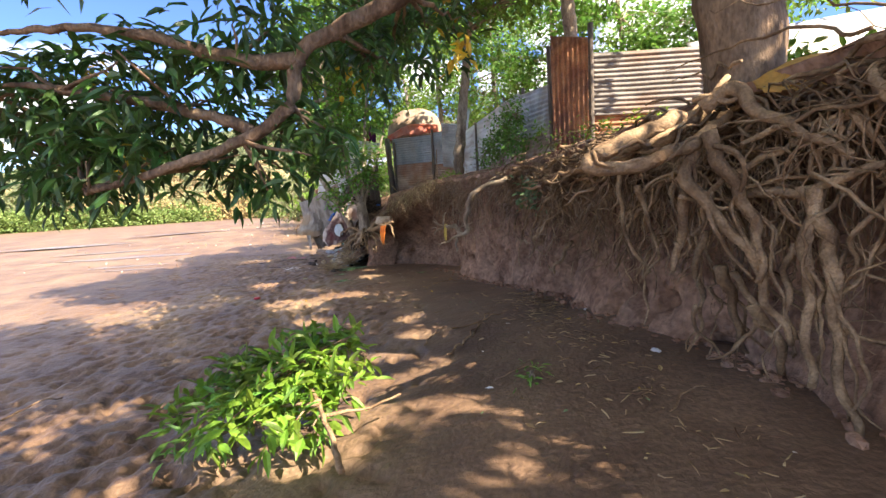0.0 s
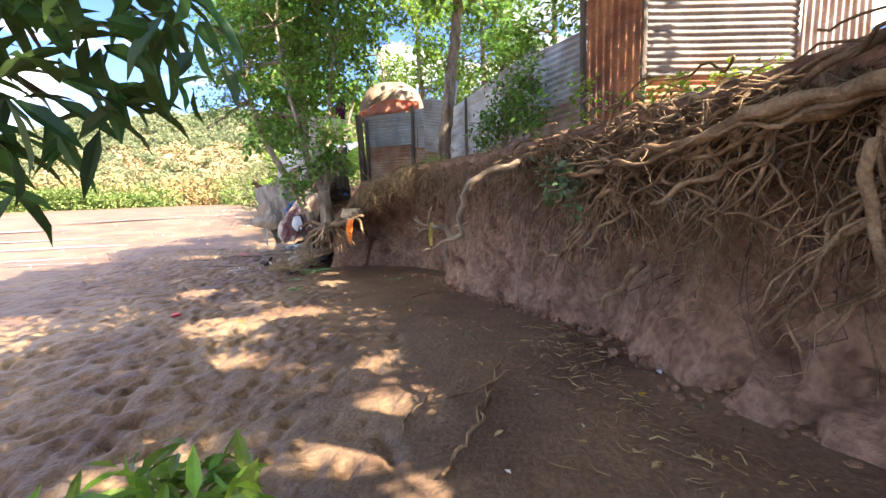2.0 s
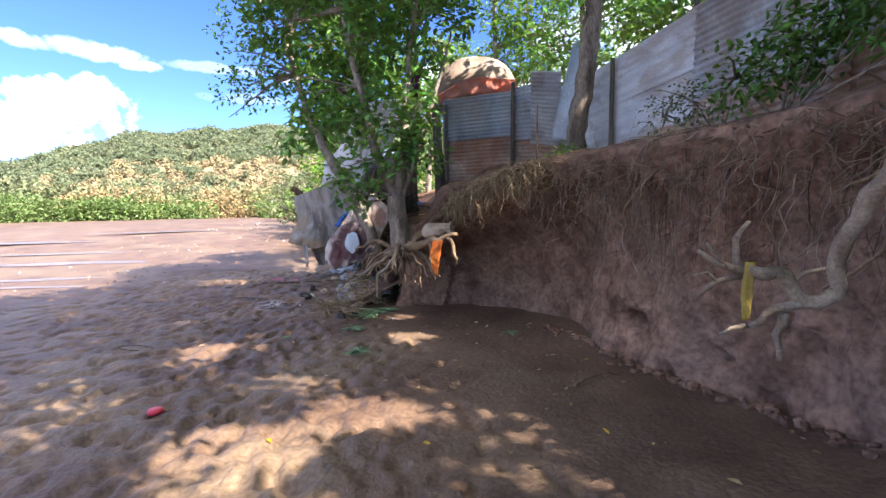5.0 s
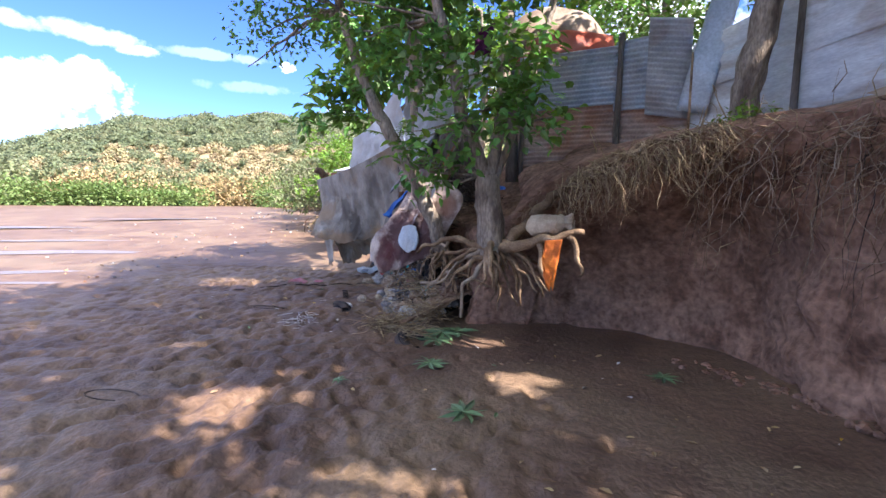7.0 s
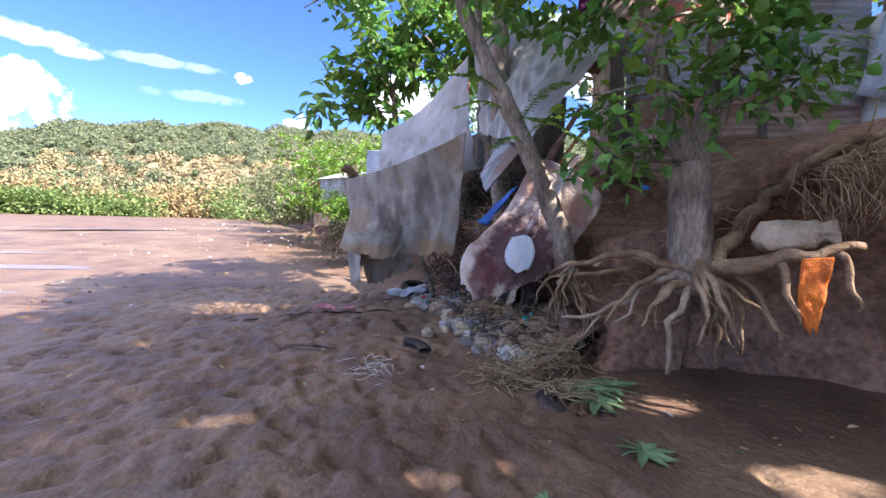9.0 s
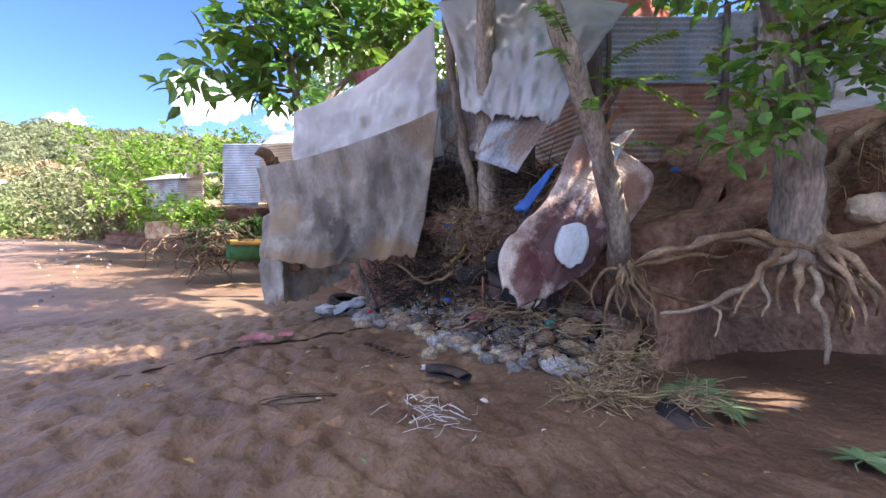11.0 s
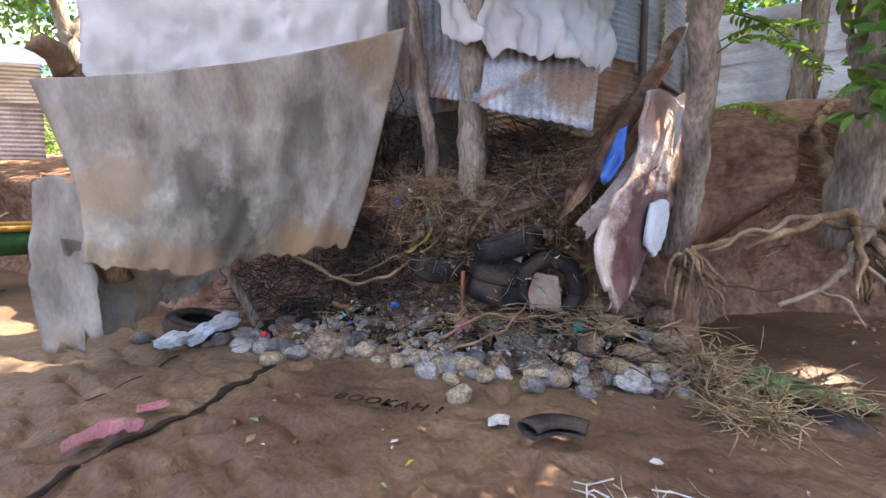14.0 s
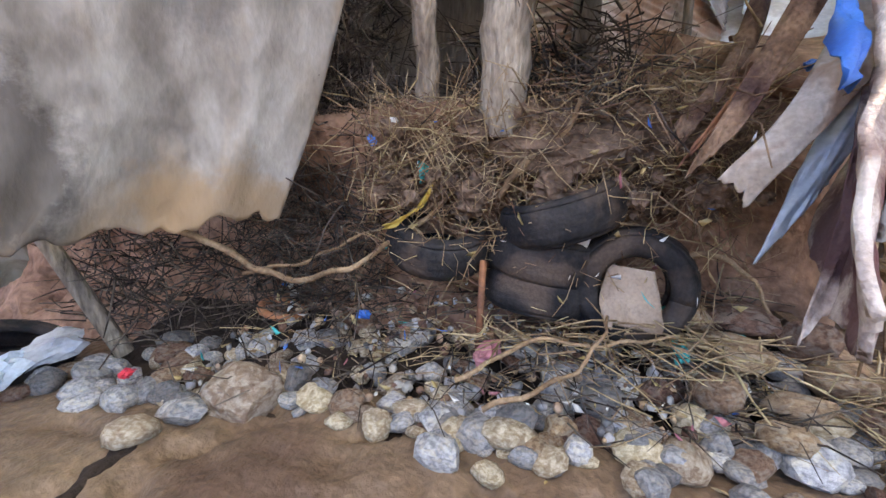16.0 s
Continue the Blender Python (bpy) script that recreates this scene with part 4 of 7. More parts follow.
cloth_thing("white_plastic_sheet", "crumpled white plastic sheet over the shelter roof", [
    [(-3.75, 16.4, 3.95), (-3.2, 16.1, 4.0), (-2.6, 15.6, 3.9), (-1.9, 15.2, 3.7)],
    [(-3.65, 16.1, 3.2), (-3.3, 15.7, 3.05), (-3.0, 15.2, 2.95), (-2.7, 14.9, 2.85)],
    [(-3.62, 15.95, 2.5), (-3.42, 15.5, 2.34), (-3.3, 15.05, 2.22), (-3.2, 14.75, 2.12)]], M_CLOTH_W, fold=0.1, fold_scale=(11, 5), rag=0.07, seed=11, step=0.035)
cloth_thing("pink_cloth", "pink patterned cloth drying above the shelter", [
    [(-4.25, 19.6, 4.1), (-3.7, 18.5, 4.0)], [(-4.25, 19.6, 3.5), (-3.7, 18.5, 3.3)]], M_PINK, fold=0.05, seed=13)
cloth_thing("red_white_cloth", "red and white cloth hung over the shelter", [
    [(-2.75, 15.95, 3.95), (-2.35, 15.8, 4.05)], [(-2.8, 15.9, 3.35), (-2.5, 15.8, 3.3)]], M_TARP_RED, fold=0.06, seed=14, rag=0.3)
cloth_thing("purple_cloth", "dark purple cloth bundled above the shelter", [
    [(-2.4, 15.75, 4.35), (-2.1, 15.65, 4.4)], [(-2.45, 15.7, 3.75), (-2.2, 15.6, 3.7)]], surface("purple_cloth", (0.06, 0.012, 0.05), (0.13, 0.03, 0.1), 6, 0.9, 0.5, 60, 0.4), fold=0.08, seed=15, rag=0.3)
cloth_thing("blue_tarpaulin", "bright blue tarpaulin bunched behind the scorched foam", [
    [(-3.34, 14.64, 1.7), (-3.27, 14.6, 1.74)], [(-3.56, 14.64, 1.5), (-3.46, 14.57, 1.5)], [(-3.68, 14.68, 1.28), (-3.62, 14.64, 1.24)]], M_TARP_BLUE, fold=0.09, seed=16, rag=0.2)
cloth_thing("foam_sheet", "scorched pale foam sheet slumped over the bank", [
    [(-3.14, 14.49, 1.99), (-2.98, 14.42, 2.0), (-2.8, 14.32, 1.88)],
    [(-3.42, 14.5, 1.45), (-3.05, 14.4, 1.52), (-2.48, 14.25, 1.62)],
    [(-3.83, 14.58, 0.98), (-3.3, 14.46, 1.0), (-2.66, 14.36, 1.2)],
    [(-3.84, 14.5, 0.6), (-3.6, 14.5, 0.46), (-3.0, 14.55, 0.72)]], M_HIDE, category="foam sheet", fold=0.05, fold_scale=(4, 3), rag=0.07, seed=18, thick=0.035, step=0.03)
e = cloth_thing("foam_patch", "pale blue-grey foam showing through a scorched hole", [
    [(-3.34, 14.4, 1.19), (-3.22, 14.36, 1.22), (-3.14, 14.34, 1.19)], [(-3.4, 14.41, 1.0), (-3.25, 14.37, 1.0), (-3.1, 14.35, 1.03)], [(-3.36, 14.43, 0.86), (-3.26, 14.41, 0.78), (-3.15, 14.4, 0.83)]], M_FOAM, category="foam", fold=0.015, seed=19, thick=0.03, step=0.025, rag=0.2)
e = fence_panel("roof_sheet", "rust-stained corrugated sheet sagging over the mound", ((-3.62, 15.62, 1.95), (-3.58, 14.74, 1.66), (-2.95, 14.9, 2.5), (-3.1, 15.85, 2.85)), M_ROOF, across=False, warp=0.06, seed=61)
fence_panel("roof_sheet", "rust-stained corrugated sheet hanging between the two trunks", ((-3.38, 16.4, 2.2), (-3.46, 15.7, 2.02), (-3.05, 15.78, 2.75), (-3.05, 16.45, 2.85)), M_ROOF, across=False, warp=0.05, seed=63)
e = fence_panel("roof_sheet", "corrugated sheet wall behind the two trunks", ((-3.55, 17.2, 2.0), (-3.0, 16.0, 2.1), (-3.0, 16.0, 3.3), (-3.6, 17.2, 3.2)), M_ROOF, across=False, warp=0.04, seed=62)
for k, (p, q, w, tip, mat, lab) in enumerate((
        ((-2.7, 14.42, 2.5), (-3.36, 14.96, 1.13), 0.085, 0.2, M_BROWNBARK, "curled strip of dark rusted iron leaning on the mound"),
        ((-2.62, 14.5, 2.3), (-3.28, 15.0, 1.2), 0.06, 0.3, M_RUST, "splintered rust-brown strip leaning on the mound"),
        ((-2.72, 14.38, 2.0), (-3.36, 14.88, 0.98), 0.14, -0.25, M_PANEL_S, "pale peeling panel leaning on the mound"),
        ((-2.82, 14.36, 1.86), (-3.22, 14.66, 0.86), 0.1, 0.3, M_ZINC_BLUE, "bent blue-grey zinc strip leaning on the mound"),
        ((-2.95, 14.42, 1.68), (-3.42, 14.56, 0.55), 0.08, 0.2, M_HIDE, "pale strip with a scorched lower end"),
        ((-2.6, 14.8, 2.1), (-3.12, 15.12, 1.22), 0.06, -0.2, M_BROWNBARK, "dark splintered strip leaning against the mound"))):
    p, q = Vector(p), Vector(q)
    s = Vector((0.3, -0.75, 0.35)).normalized() * w
    d = (q - p).normalized()
    m = (p + q) / 2 + Vector((-0.03, -0.02, -0.02)) * (1 + k % 3)
    lift = Vector((-0.025, -0.01, 0.02))
    cloth_thing("bent_strip", lab, [[p - s * 0.8, p + lift, p + s * 0.8], [m - s * 1.15, m + lift, m + s * 1.05], [q - s + d * tip * 0.5, q, q + s * 0.7 - d * tip * 0.5]], mat, category="metal strip", fold=0.022, fold_scale=(2.5, 5), rag=0.03, seed=70 + k, thick=0.008, step=0.02)
# added backing sheet that keeps bright sky from showing through the brush
fence_panel("sky_block_sheet", "added dark backing sheet blocking the sky behind the brush", ((-3.95, 18.9, 0.9), (-2.35, 16.4, 1.1), (-2.35, 16.4, 3.2), (-3.95, 18.9, 2.9)), M_WOOD_GREY, across=False, pitch=0.2, amp=0.008, warp=0.03, seed=66)

# ---- trees, roots and plants ----


def tree(name, label, stems, blobs, count, per, size, mat, seed, spread=0.12, bark=None, droop=0.15, simple=False, category="tree", reach=True, more=()):
    """A tree: stems are (points, r0, r1); crown blobs are ellipsoids; limbs run from the stems' tips into the blobs."""
    rng = np.random.default_rng(seed)
    o = Vector(stems[0][0][0])
    e = thing(name, label, category, o)
    tips = []
    for pts, r0, r1 in stems:
        ob = Tubes().add(pts, r0, r1, 10 if r0 > 0.08 else 7, 0.08, 0.16, 0.03, seed).build("trunk", bark or M_BARK)
        ob.location = -o
        under(ob, e)
        tips += [Vector(p) for p in resample(pts, 0.4)][1:]
    limbs = Tubes()
    for b in blobs:
        c = Vector(b[:3])
        t = min(tips, key=lambda p: (p - c).length + 0.6 * max(0, p.z - c.z))
        ways = 4 if len(blobs) < 30 else 2
        for k in range(ways):
            d = Vector(rng.normal(0, 0.45, 3))
            q = c + Vector((d.x * b[3], d.y * b[4], d.z * b[5]))
            mid = (t + q) / 2 + Vector((0, 0, 0.12 * (q - t).length)) * rng.uniform(-0.6, 0.9)
            if (q - t).length < 7:
                limbs.add([t, mid, q], 0.012 + 0.012 * min(3, (q - t).length), 0.006, 5, 0.15, 0.2, 0.05, seed + k)
    if limbs.v:
        ob = tagged(limbs.build("branchwork", bark or M_BARK), kind="stuff")
        ob.location = -o
        under(ob, e)
    for k, (n_leaf, material, sz) in enumerate(((count, mat, size), *more)):
        at, way = clusters(rng, blobs, n_leaf, per, spread)
        v, t = leaves(rng, at, way, sz[0], sz[1], simple, droop)
        ob = bulk("crown" if k == 0 else "young_leaves", v - np.array(o), t, material)
        under(ob, e)
    return e


# mango tree: trunk on the bank, low limb over the first steps of the walk
limb_a = [(3.35, 4.55, 4.7), (2.2, 4.3, 3.95), (0.95, 4.2, 3.28), (0.42, 4.15, 3.05), (0.16, 4.08, 2.83), (0.08, 4.05, 2.5), (-0.28, 3.97, 2.28), (-0.9, 3.92, 2.1), (-1.6, 4.05, 1.98)]
limb_b = [(0.18, 4.09, 2.84), (-0.25, 4.0, 2.86), (-0.98, 4.0, 3.08), (-1.7, 4.05, 3.22), (-2.6, 4.2, 3.3)]
limb_c = [(-0.2, 4.0, 2.34), (-0.75, 4.05, 2.55), (-1.4, 4.1, 2.7), (-2.2, 4.1, 2.85), (-3.0, 4.4, 2.8)]
limb_d = [(3.35, 4.6, 4.9), (2.6, 5.4, 5.2), (1.2, 6.2, 5.0), (0.2, 6.6, 4.5)]
limb_e = [(3.35, 4.6, 5.2), (3.0, 3.4, 5.6), (1.0, 2.6, 5.8), (-1.5, 2.5, 5.6)]
low = [(-0.1, 4.2, 2.08, 0.45, 0.35, 0.2), (-0.55, 4.3, 2.12, 0.4, 0.35, 0.2), (0.15, 4.35, 2.35, 0.3, 0.3, 0.2), (-0.9, 4.3, 2.75, 0.6, 0.6, 0.4), (-1.7, 4.4, 2.85, 0.7, 0.7, 0.5), (-2.6, 4.8, 2.9, 0.8, 0.8, 0.5), (-3.2, 5.4, 2.5, 0.7, 0.9, 0.5), (-1.3, 4.1, 2.2, 0.5, 0.4, 0.22), (-2.0, 4.5, 2.25, 0.6, 0.5, 0.3), (-0.3, 4.3, 3.15, 0.6, 0.5, 0.35), (-2.7, 5.0, 2.2, 0.6, 0.6, 0.25),
       (0.4, 5.2, 3.2, 0.35, 0.4, 0.4), (0.9, 5.4, 3.5, 0.5, 0.5, 0.45), (0.2, 6.4, 4.1, 0.7, 0.6, 0.5)]
# unseen upper crown, its blobs set along the sun's line to shade the sand
high = [(-2.5, 4.5, 5.0, 1.5, 1.5, 0.8), (-0.5, 4.0, 5.4, 1.5, 1.5, 0.9), (1.5, 4.5, 5.8, 1.5, 1.5, 1.0), (3.4, 4.8, 7.0, 2.0, 2.0, 1.4), (1.0, 7.0, 5.8, 1.6, 1.5, 0.9), (3.4, 7.2, 6.8, 1.5, 1.5, 1.0), (-1.0, 1.5, 5.6, 1.8, 1.8, 0.9), (2.0, 1.5, 5.8, 2.0, 1.8, 1.0), (5.0, 3.0, 6.8, 1.8, 1.8, 1.2), (-3.5, 2.2, 5.2, 1.2, 1.5, 0.8), (5.2, 6.0, 6.8, 1.4, 1.4, 1.0), (6.2, 1.2, 6.6, 1.7, 1.6, 1.0), (7.4, 2.6, 7.6, 1.6, 1.6, 1.0), (4.8, -0.6, 6.2, 1.8, 1.6, 0.9), (3.0, -0.4, 6.0, 1.6, 1.5, 0.8)]
mango = tree("mango_tree", "large mango tree on the eroded bank with exposed roots", [
    ([(3.5, 4.6, 2.0), (3.45, 4.55, 2.6), (3.36, 4.55, 3.4), (3.34, 4.6, 5.4), (3.4, 4.8, 6.8)], 0.29, 0.2),
    (limb_a, 0.11, 0.022), (limb_b, 0.06, 0.015), (limb_c, 0.05, 0.012), (limb_d, 0.1, 0.03), (limb_e, 0.12, 0.04)],
    low, 360, 11, (0.2, 0.056), M_LEAF_MANGO, 3, spread=0.1, droop=0.55, bark=M_BARK_MANGO, more=((5, M_LEAF_YELLOW, (0.16, 0.05)),))
rng = np.random.default_rng(31)
at, way = clusters(rng, high, 2000, 12, 0.16)
v, t = leaves(rng, at, way, 0.3, 0.1, True, 0.4)
under(bulk("upper_crown", v - np.array(mango.location), t, M_LEAF_MANGO), mango)
yl = rng.normal(0, 0.06, (16, 3)) * (1, 1, 1.5) + (1.28, 4.5, 3.0)
v, t = leaves(rng, yl, rng.normal(0, 1, (16, 3)), 0.13, 0.05, False, 0.8)
under(bulk("yellow_leaves", v - np.array(mango.location), t, M_LEAF_YELLOW), mango, "cluster of yellowed leaves")


def root(parent, pts, r0, r1, seed=0, mat=None, name="root"):
    ob = Tubes().add(pts, r0, r1, 8, 0.05, 0.16, 0.06, seed).build(name, mat or M_ROOT)
    ob.location = -Vector(parent.location)
    return under(ob, parent)


# thick roots of the mango tree, curling over the lip and hanging to the sand
MROOTS = [
    ([(3.22, 4.3, 2.43), (2.79, 4.1, 2.23), (2.36, 3.9, 2.1), (2.11, 3.7, 1.99), (2.18, 3.65, 1.92), (2.44, 3.7, 1.93), (2.67, 3.8, 2.01), (3.0, 4.0, 2.18), (3.21, 4.2, 2.29)], 0.075, 0.055),
    ([(2.94, 4.1, 2.31), (3.07, 4.0, 2.4), (3.1, 3.8, 2.25), (3.2, 3.6, 2.1), (3.32, 3.3, 1.92)], 0.07, 0.03),
    ([(2.83, 3.75, 2.1), (2.89, 3.7, 1.87), (3.0, 3.65, 1.63), (3.05, 3.6, 1.4), (3.07, 3.6, 1.2)], 0.06, 0.035),
    ([(2.75, 3.9, 2.05), (2.74, 3.75, 1.75), (2.92, 3.68, 1.53), (3.03, 3.62, 1.33), (3.16, 3.6, 0.99), (3.23, 3.6, 0.82)], 0.06, 0.028),
    ([(2.77, 3.9, 1.78), (2.74, 3.95, 1.45), (2.72, 4.0, 1.23)], 0.05, 0.03),
    ([(2.95, 4.1, 1.47), (2.95, 4.15, 1.1), (3.02, 4.2, 0.83), (2.96, 4.25, 0.54)], 0.035, 0.015),
    ([(3.27, 3.55, 1.75), (3.28, 3.5, 1.37), (3.26, 3.5, 1.02), (3.26, 3.5, 0.6)], 0.05, 0.035),
    ([(3.26, 3.5, 1.74), (3.33, 3.45, 1.37), (3.34, 3.45, 1.03), (3.37, 3.42, 0.75), (3.44, 3.4, 0.37)], 0.058, 0.035),
    ([(3.15, 3.85, 1.0), (3.26, 3.8, 0.79), (3.3, 3.8, 0.57)], 0.05, 0.04),
    ([(3.01, 4.0, 1.24), (3.13, 4.0, 0.89), (3.22, 4.0, 0.62)], 0.055, 0.02),
    ([(3.14, 3.75, 1.27), (3.39, 3.7, 1.06), (3.54, 3.6, 0.97)], 0.02, 0.01),
    ([(3.09, 3.6, 1.69), (3.3, 3.5, 1.5), (3.46, 3.3, 1.33)], 0.012, 0.006),
    ([(2.55, 4.7, 1.91), (2.6, 4.6, 1.4), (2.76, 4.55, 1.17), (2.68, 4.5, 1.04), (2.72, 4.5, 0.7)], 0.03, 0.01),
    ([(2.69, 4.6, 1.81), (2.79, 4.5, 1.31), (2.7, 4.5, 1.09)], 0.035, 0.012),
    ([(3.16, 3.9, 1.71), (3.27, 3.6, 1.73), (3.38, 3.2, 1.84)], 0.045, 0.03),
    ([(2.87, 4.3, 2.17), (2.65, 4.9, 2.13), (2.32, 5.8, 1.98), (1.96, 6.6, 1.86)], 0.06, 0.025),
    ([(3.07, 3.9, 1.22), (3.2, 3.85, 0.92), (3.11, 3.9, 0.7), (2.95, 4.0, 0.59)], 0.03, 0.012),
    ([(3.2, 3.7, 2.13), (3.07, 3.75, 2.06), (3.0, 3.7, 2.01)], 0.03, 0.02),
    ([(2.91, 4.1, 0.95), (2.99, 4.1, 0.7), (3.11, 4.1, 0.53)], 0.022, 0.01),
    ([(3.25, 3.6, 1.42), (3.2, 3.6, 1.06), (3.24, 3.6, 0.85)], 0.03, 0.02),
]
for k, (pts, r0, r1) in enumerate(MROOTS):
    root(mango, pts, r0 * 0.8, r1 * 0.62, k)
    if r0 > 0.03:
        g = np.random.default_rng(400 + k)
        for q in range(2):
            off = [Vector((g.normal(0, 0.07), g.normal(0, 0.05), g.normal(0, 0.04))) for _ in pts]
            root(mango, [Vector(p) + o for p, o in zip(pts, off)][(q and 1):], r0 * 0.28, 0.006, k + 50, name="thin_root")

# root fringe along the bank: long roots one by one, hair roots joined
fringe = thing("bank_roots", "tangle of bare tree roots hanging down the bank", "roots", (2.0, 7.0, 2.0))
rng = np.random.default_rng(12)
rows = [p for p in bank_rows() if 1.6 < p.y < 14.0]
dirs = [(rows[min(i + 1, len(rows) - 1)] - rows[max(i - 1, 0)]) for i in range(len(rows))]
hair, mid_roots = Tubes(), 0
for k in range(950):
    near = rng.uniform() < 0.52
    i = int(rng.integers(0, int(len(rows) * 0.52))) if near else int(rng.integers(0, len(rows)))
    p, d = rows[i], dirs[i].copy()
    d.z = 0
    d.normalize()
    out = Vector((-d.y, d.x, 0))
    early = smooth01(9.0, 5.0, p.y)
    hang = rng.uniform(0.2, 0.9) * (0.5 + 1.05 * early)
    r0 = float(rng.choice((0.004, 0.006, 0.009, 0.014, 0.022), p=(0.3, 0.28, 0.22, 0.13, 0.07))) * (0.5 + 0.9 * early)
    z0 = p.z - abs(rng.normal(0, 0.16)) - 0.02
    a = Vector((p.x, p.y, z0)) + out * 0.36
    drift = rng.normal(0, 0.35)
    pts = [a - out * 0.25]
    steps = int(rng.integers(3, 6))
    for s in range(1, steps + 1):
        f = s / steps
        pts.append(a + out * (0.02 + 0.2 * rng.uniform(-0.5, 1) * (1 - 0.3 * f) - 0.12 * f) + d * (drift * f * hang + rng.normal(0, 0.09)) + Vector((0, 0, -hang * f ** 1.1 + rng.normal(0, 0.05))))
    if r0 > 0.012 and mid_roots < 90:
        mid_roots += 1
        ob = Tubes().add(pts, r0, r0 * 0.35, 7, 0.05, 0.25, 0.05, k).build("root", M_ROOT)
        ob.location = -Vector(fringe.location)
        under(ob, fringe)
    else:
        hair.add(pts, r0, r0 * 0.4, 4, 0.09, 0.1, 0.07, k)
        if r0 > 0.006:
            for s in range(2):
                b = pts[int(rng.integers(1, len(pts)))]
                q = b + Vector(rng.normal(0, 0.16, 3)) + Vector((0, 0, -0.12))
                hair.add([b, (b + q) / 2 + Vector(rng.normal(0, 0.04, 3)), q], r0 * 0.5, 0.002, 4, 0.08, 0.1, 0.05, k)
for k in range(70):
    i = int(rng.integers(0, int(len(rows) * 0.45)))
    p, d = rows[i], dirs[i].copy()
    d.z = 0
    d.normalize()
    out = Vector((-d.y, d.x, 0))
    a = Vector((p.x, p.y, p.z + rng.uniform(-0.5, 0.08))) + out * rng.uniform(0.28, 0.6)
    q = a + d * rng.uniform(0.4, 1.5) * rng.choice((-1, 1)) + Vector((0, 0, rng.normal(-0.1, 0.2))) + out * rng.normal(0, 0.1)
    hair.add([a, (a + q) / 2 + Vector(rng.normal(0, 0.1, 3)), q], rng.uniform(0.005, 0.016), 0.003, 5, 0.07, 0.2, 0.08, k)
ob = tagged(hair.build("root_fringe", M_ROOT), kind="stuff")
ob.location = -Vector(fringe.location)
under(ob, fringe)

for k in range(34):
    i = int(rng.integers(int(len(rows) * 0.12), int(len(rows) * 0.5)))
    p, d = rows[i], dirs[i].copy()
    d.z = 0
    d.normalize()
    out = Vector((-d.y, d.x, 0))
    ln, drop = rng.uniform(0.5, 1.5), rng.uniform(0.3, 1.2)
    a = Vector((p.x, p.y, p.z - rng.uniform(0.0, 0.5))) + out * rng.uniform(0.3, 0.5)
    pts = [a - out * 0.3] + [a + d * ln * f + Vector((0, 0, -drop * f ** 1.4)) + out * rng.normal(0.02, 0.06) + d * rng.normal(0, 0.05) for f in (0.0, 0.3, 0.55, 0.8, 1.0)]
    r0 = rng.uniform(0.012, 0.034)
    ob = Tubes().add(pts, r0, r0 * 0.35, 7, 0.05, 0.25, 0.08, k).build("root", M_ROOT)
    ob.location = -Vector(fringe.location)
    under(ob, fringe)
    for q in range(2):
        b = pts[2 + q]
        c = b + d * rng.normal(0.1, 0.2) + out * rng.uniform(-0.05, 0.15) + Vector((0, 0, -rng.uniform(0.15, 0.5)))
        ob = Tubes().add([b, (b + c) / 2 + Vector(rng.normal(0, 0.05, 3)), c], r0 * 0.5, 0.004, 5, 0.06, 0.2, 0.05, k).build("root", M_ROOT)
        ob.location = -Vector(fringe.location)
        under(ob, fringe)
tangle = Tubes()
for k in range(120):
    a = Vector((2.35 - 0.35 * rng.uniform(), 8.9 + 1.7 * rng.uniform(), 2.2 + rng.normal(0, 0.08)))
    q = a + Vector((-rng.uniform(0.15, 0.7), rng.normal(-0.1, 0.25), rng.uniform(-0.5, 0.12)))
    tangle.add([a, (a + q) / 2 + Vector(rng.normal(0, 0.07, 3)) + Vector((0, 0, 0.06)), q], rng.uniform(0.004, 0.012), 0.003, 5, 0.06, 0.15, 0.06, k)
for k in range(150):
    p = rows[int(rng.integers(int(len(rows) * 0.3), int(len(rows) * 0.78)))]
    a = Vector((p.x - 0.3, p.y - 0.15, p.z - abs(rng.normal(0.05, 0.25))))
    c = a + Vector((rng.normal(-0.05, 0.15), rng.normal(0.1, 0.3), -rng.uniform(0.2, 0.9)))
    m1 = (a + c) / 2 + Vector(rng.normal(0, 0.1, 3))
    tangle.add([a + Vector((0.25, 0.1, 0.05)), a, m1, c], rng.uniform(0.003, 0.009), 0.002, 5, 0.06, 0.15, 0.07, k)
    tangle.add([m1, m1 + Vector(rng.normal(0, 0.09, 3)) - Vector((0, 0, 0.12)), m1 + Vector(rng.normal(0, 0.16, 3)) - Vector((0, 0, 0.22))], 0.004, 0.002, 4, 0.06, 0.1, 0.05, k)
tagged(tangle.build("root_tangle", M_ROOT_PALE), "pale tangle of bare roots over the bank lip", "roots", kind="stuff")

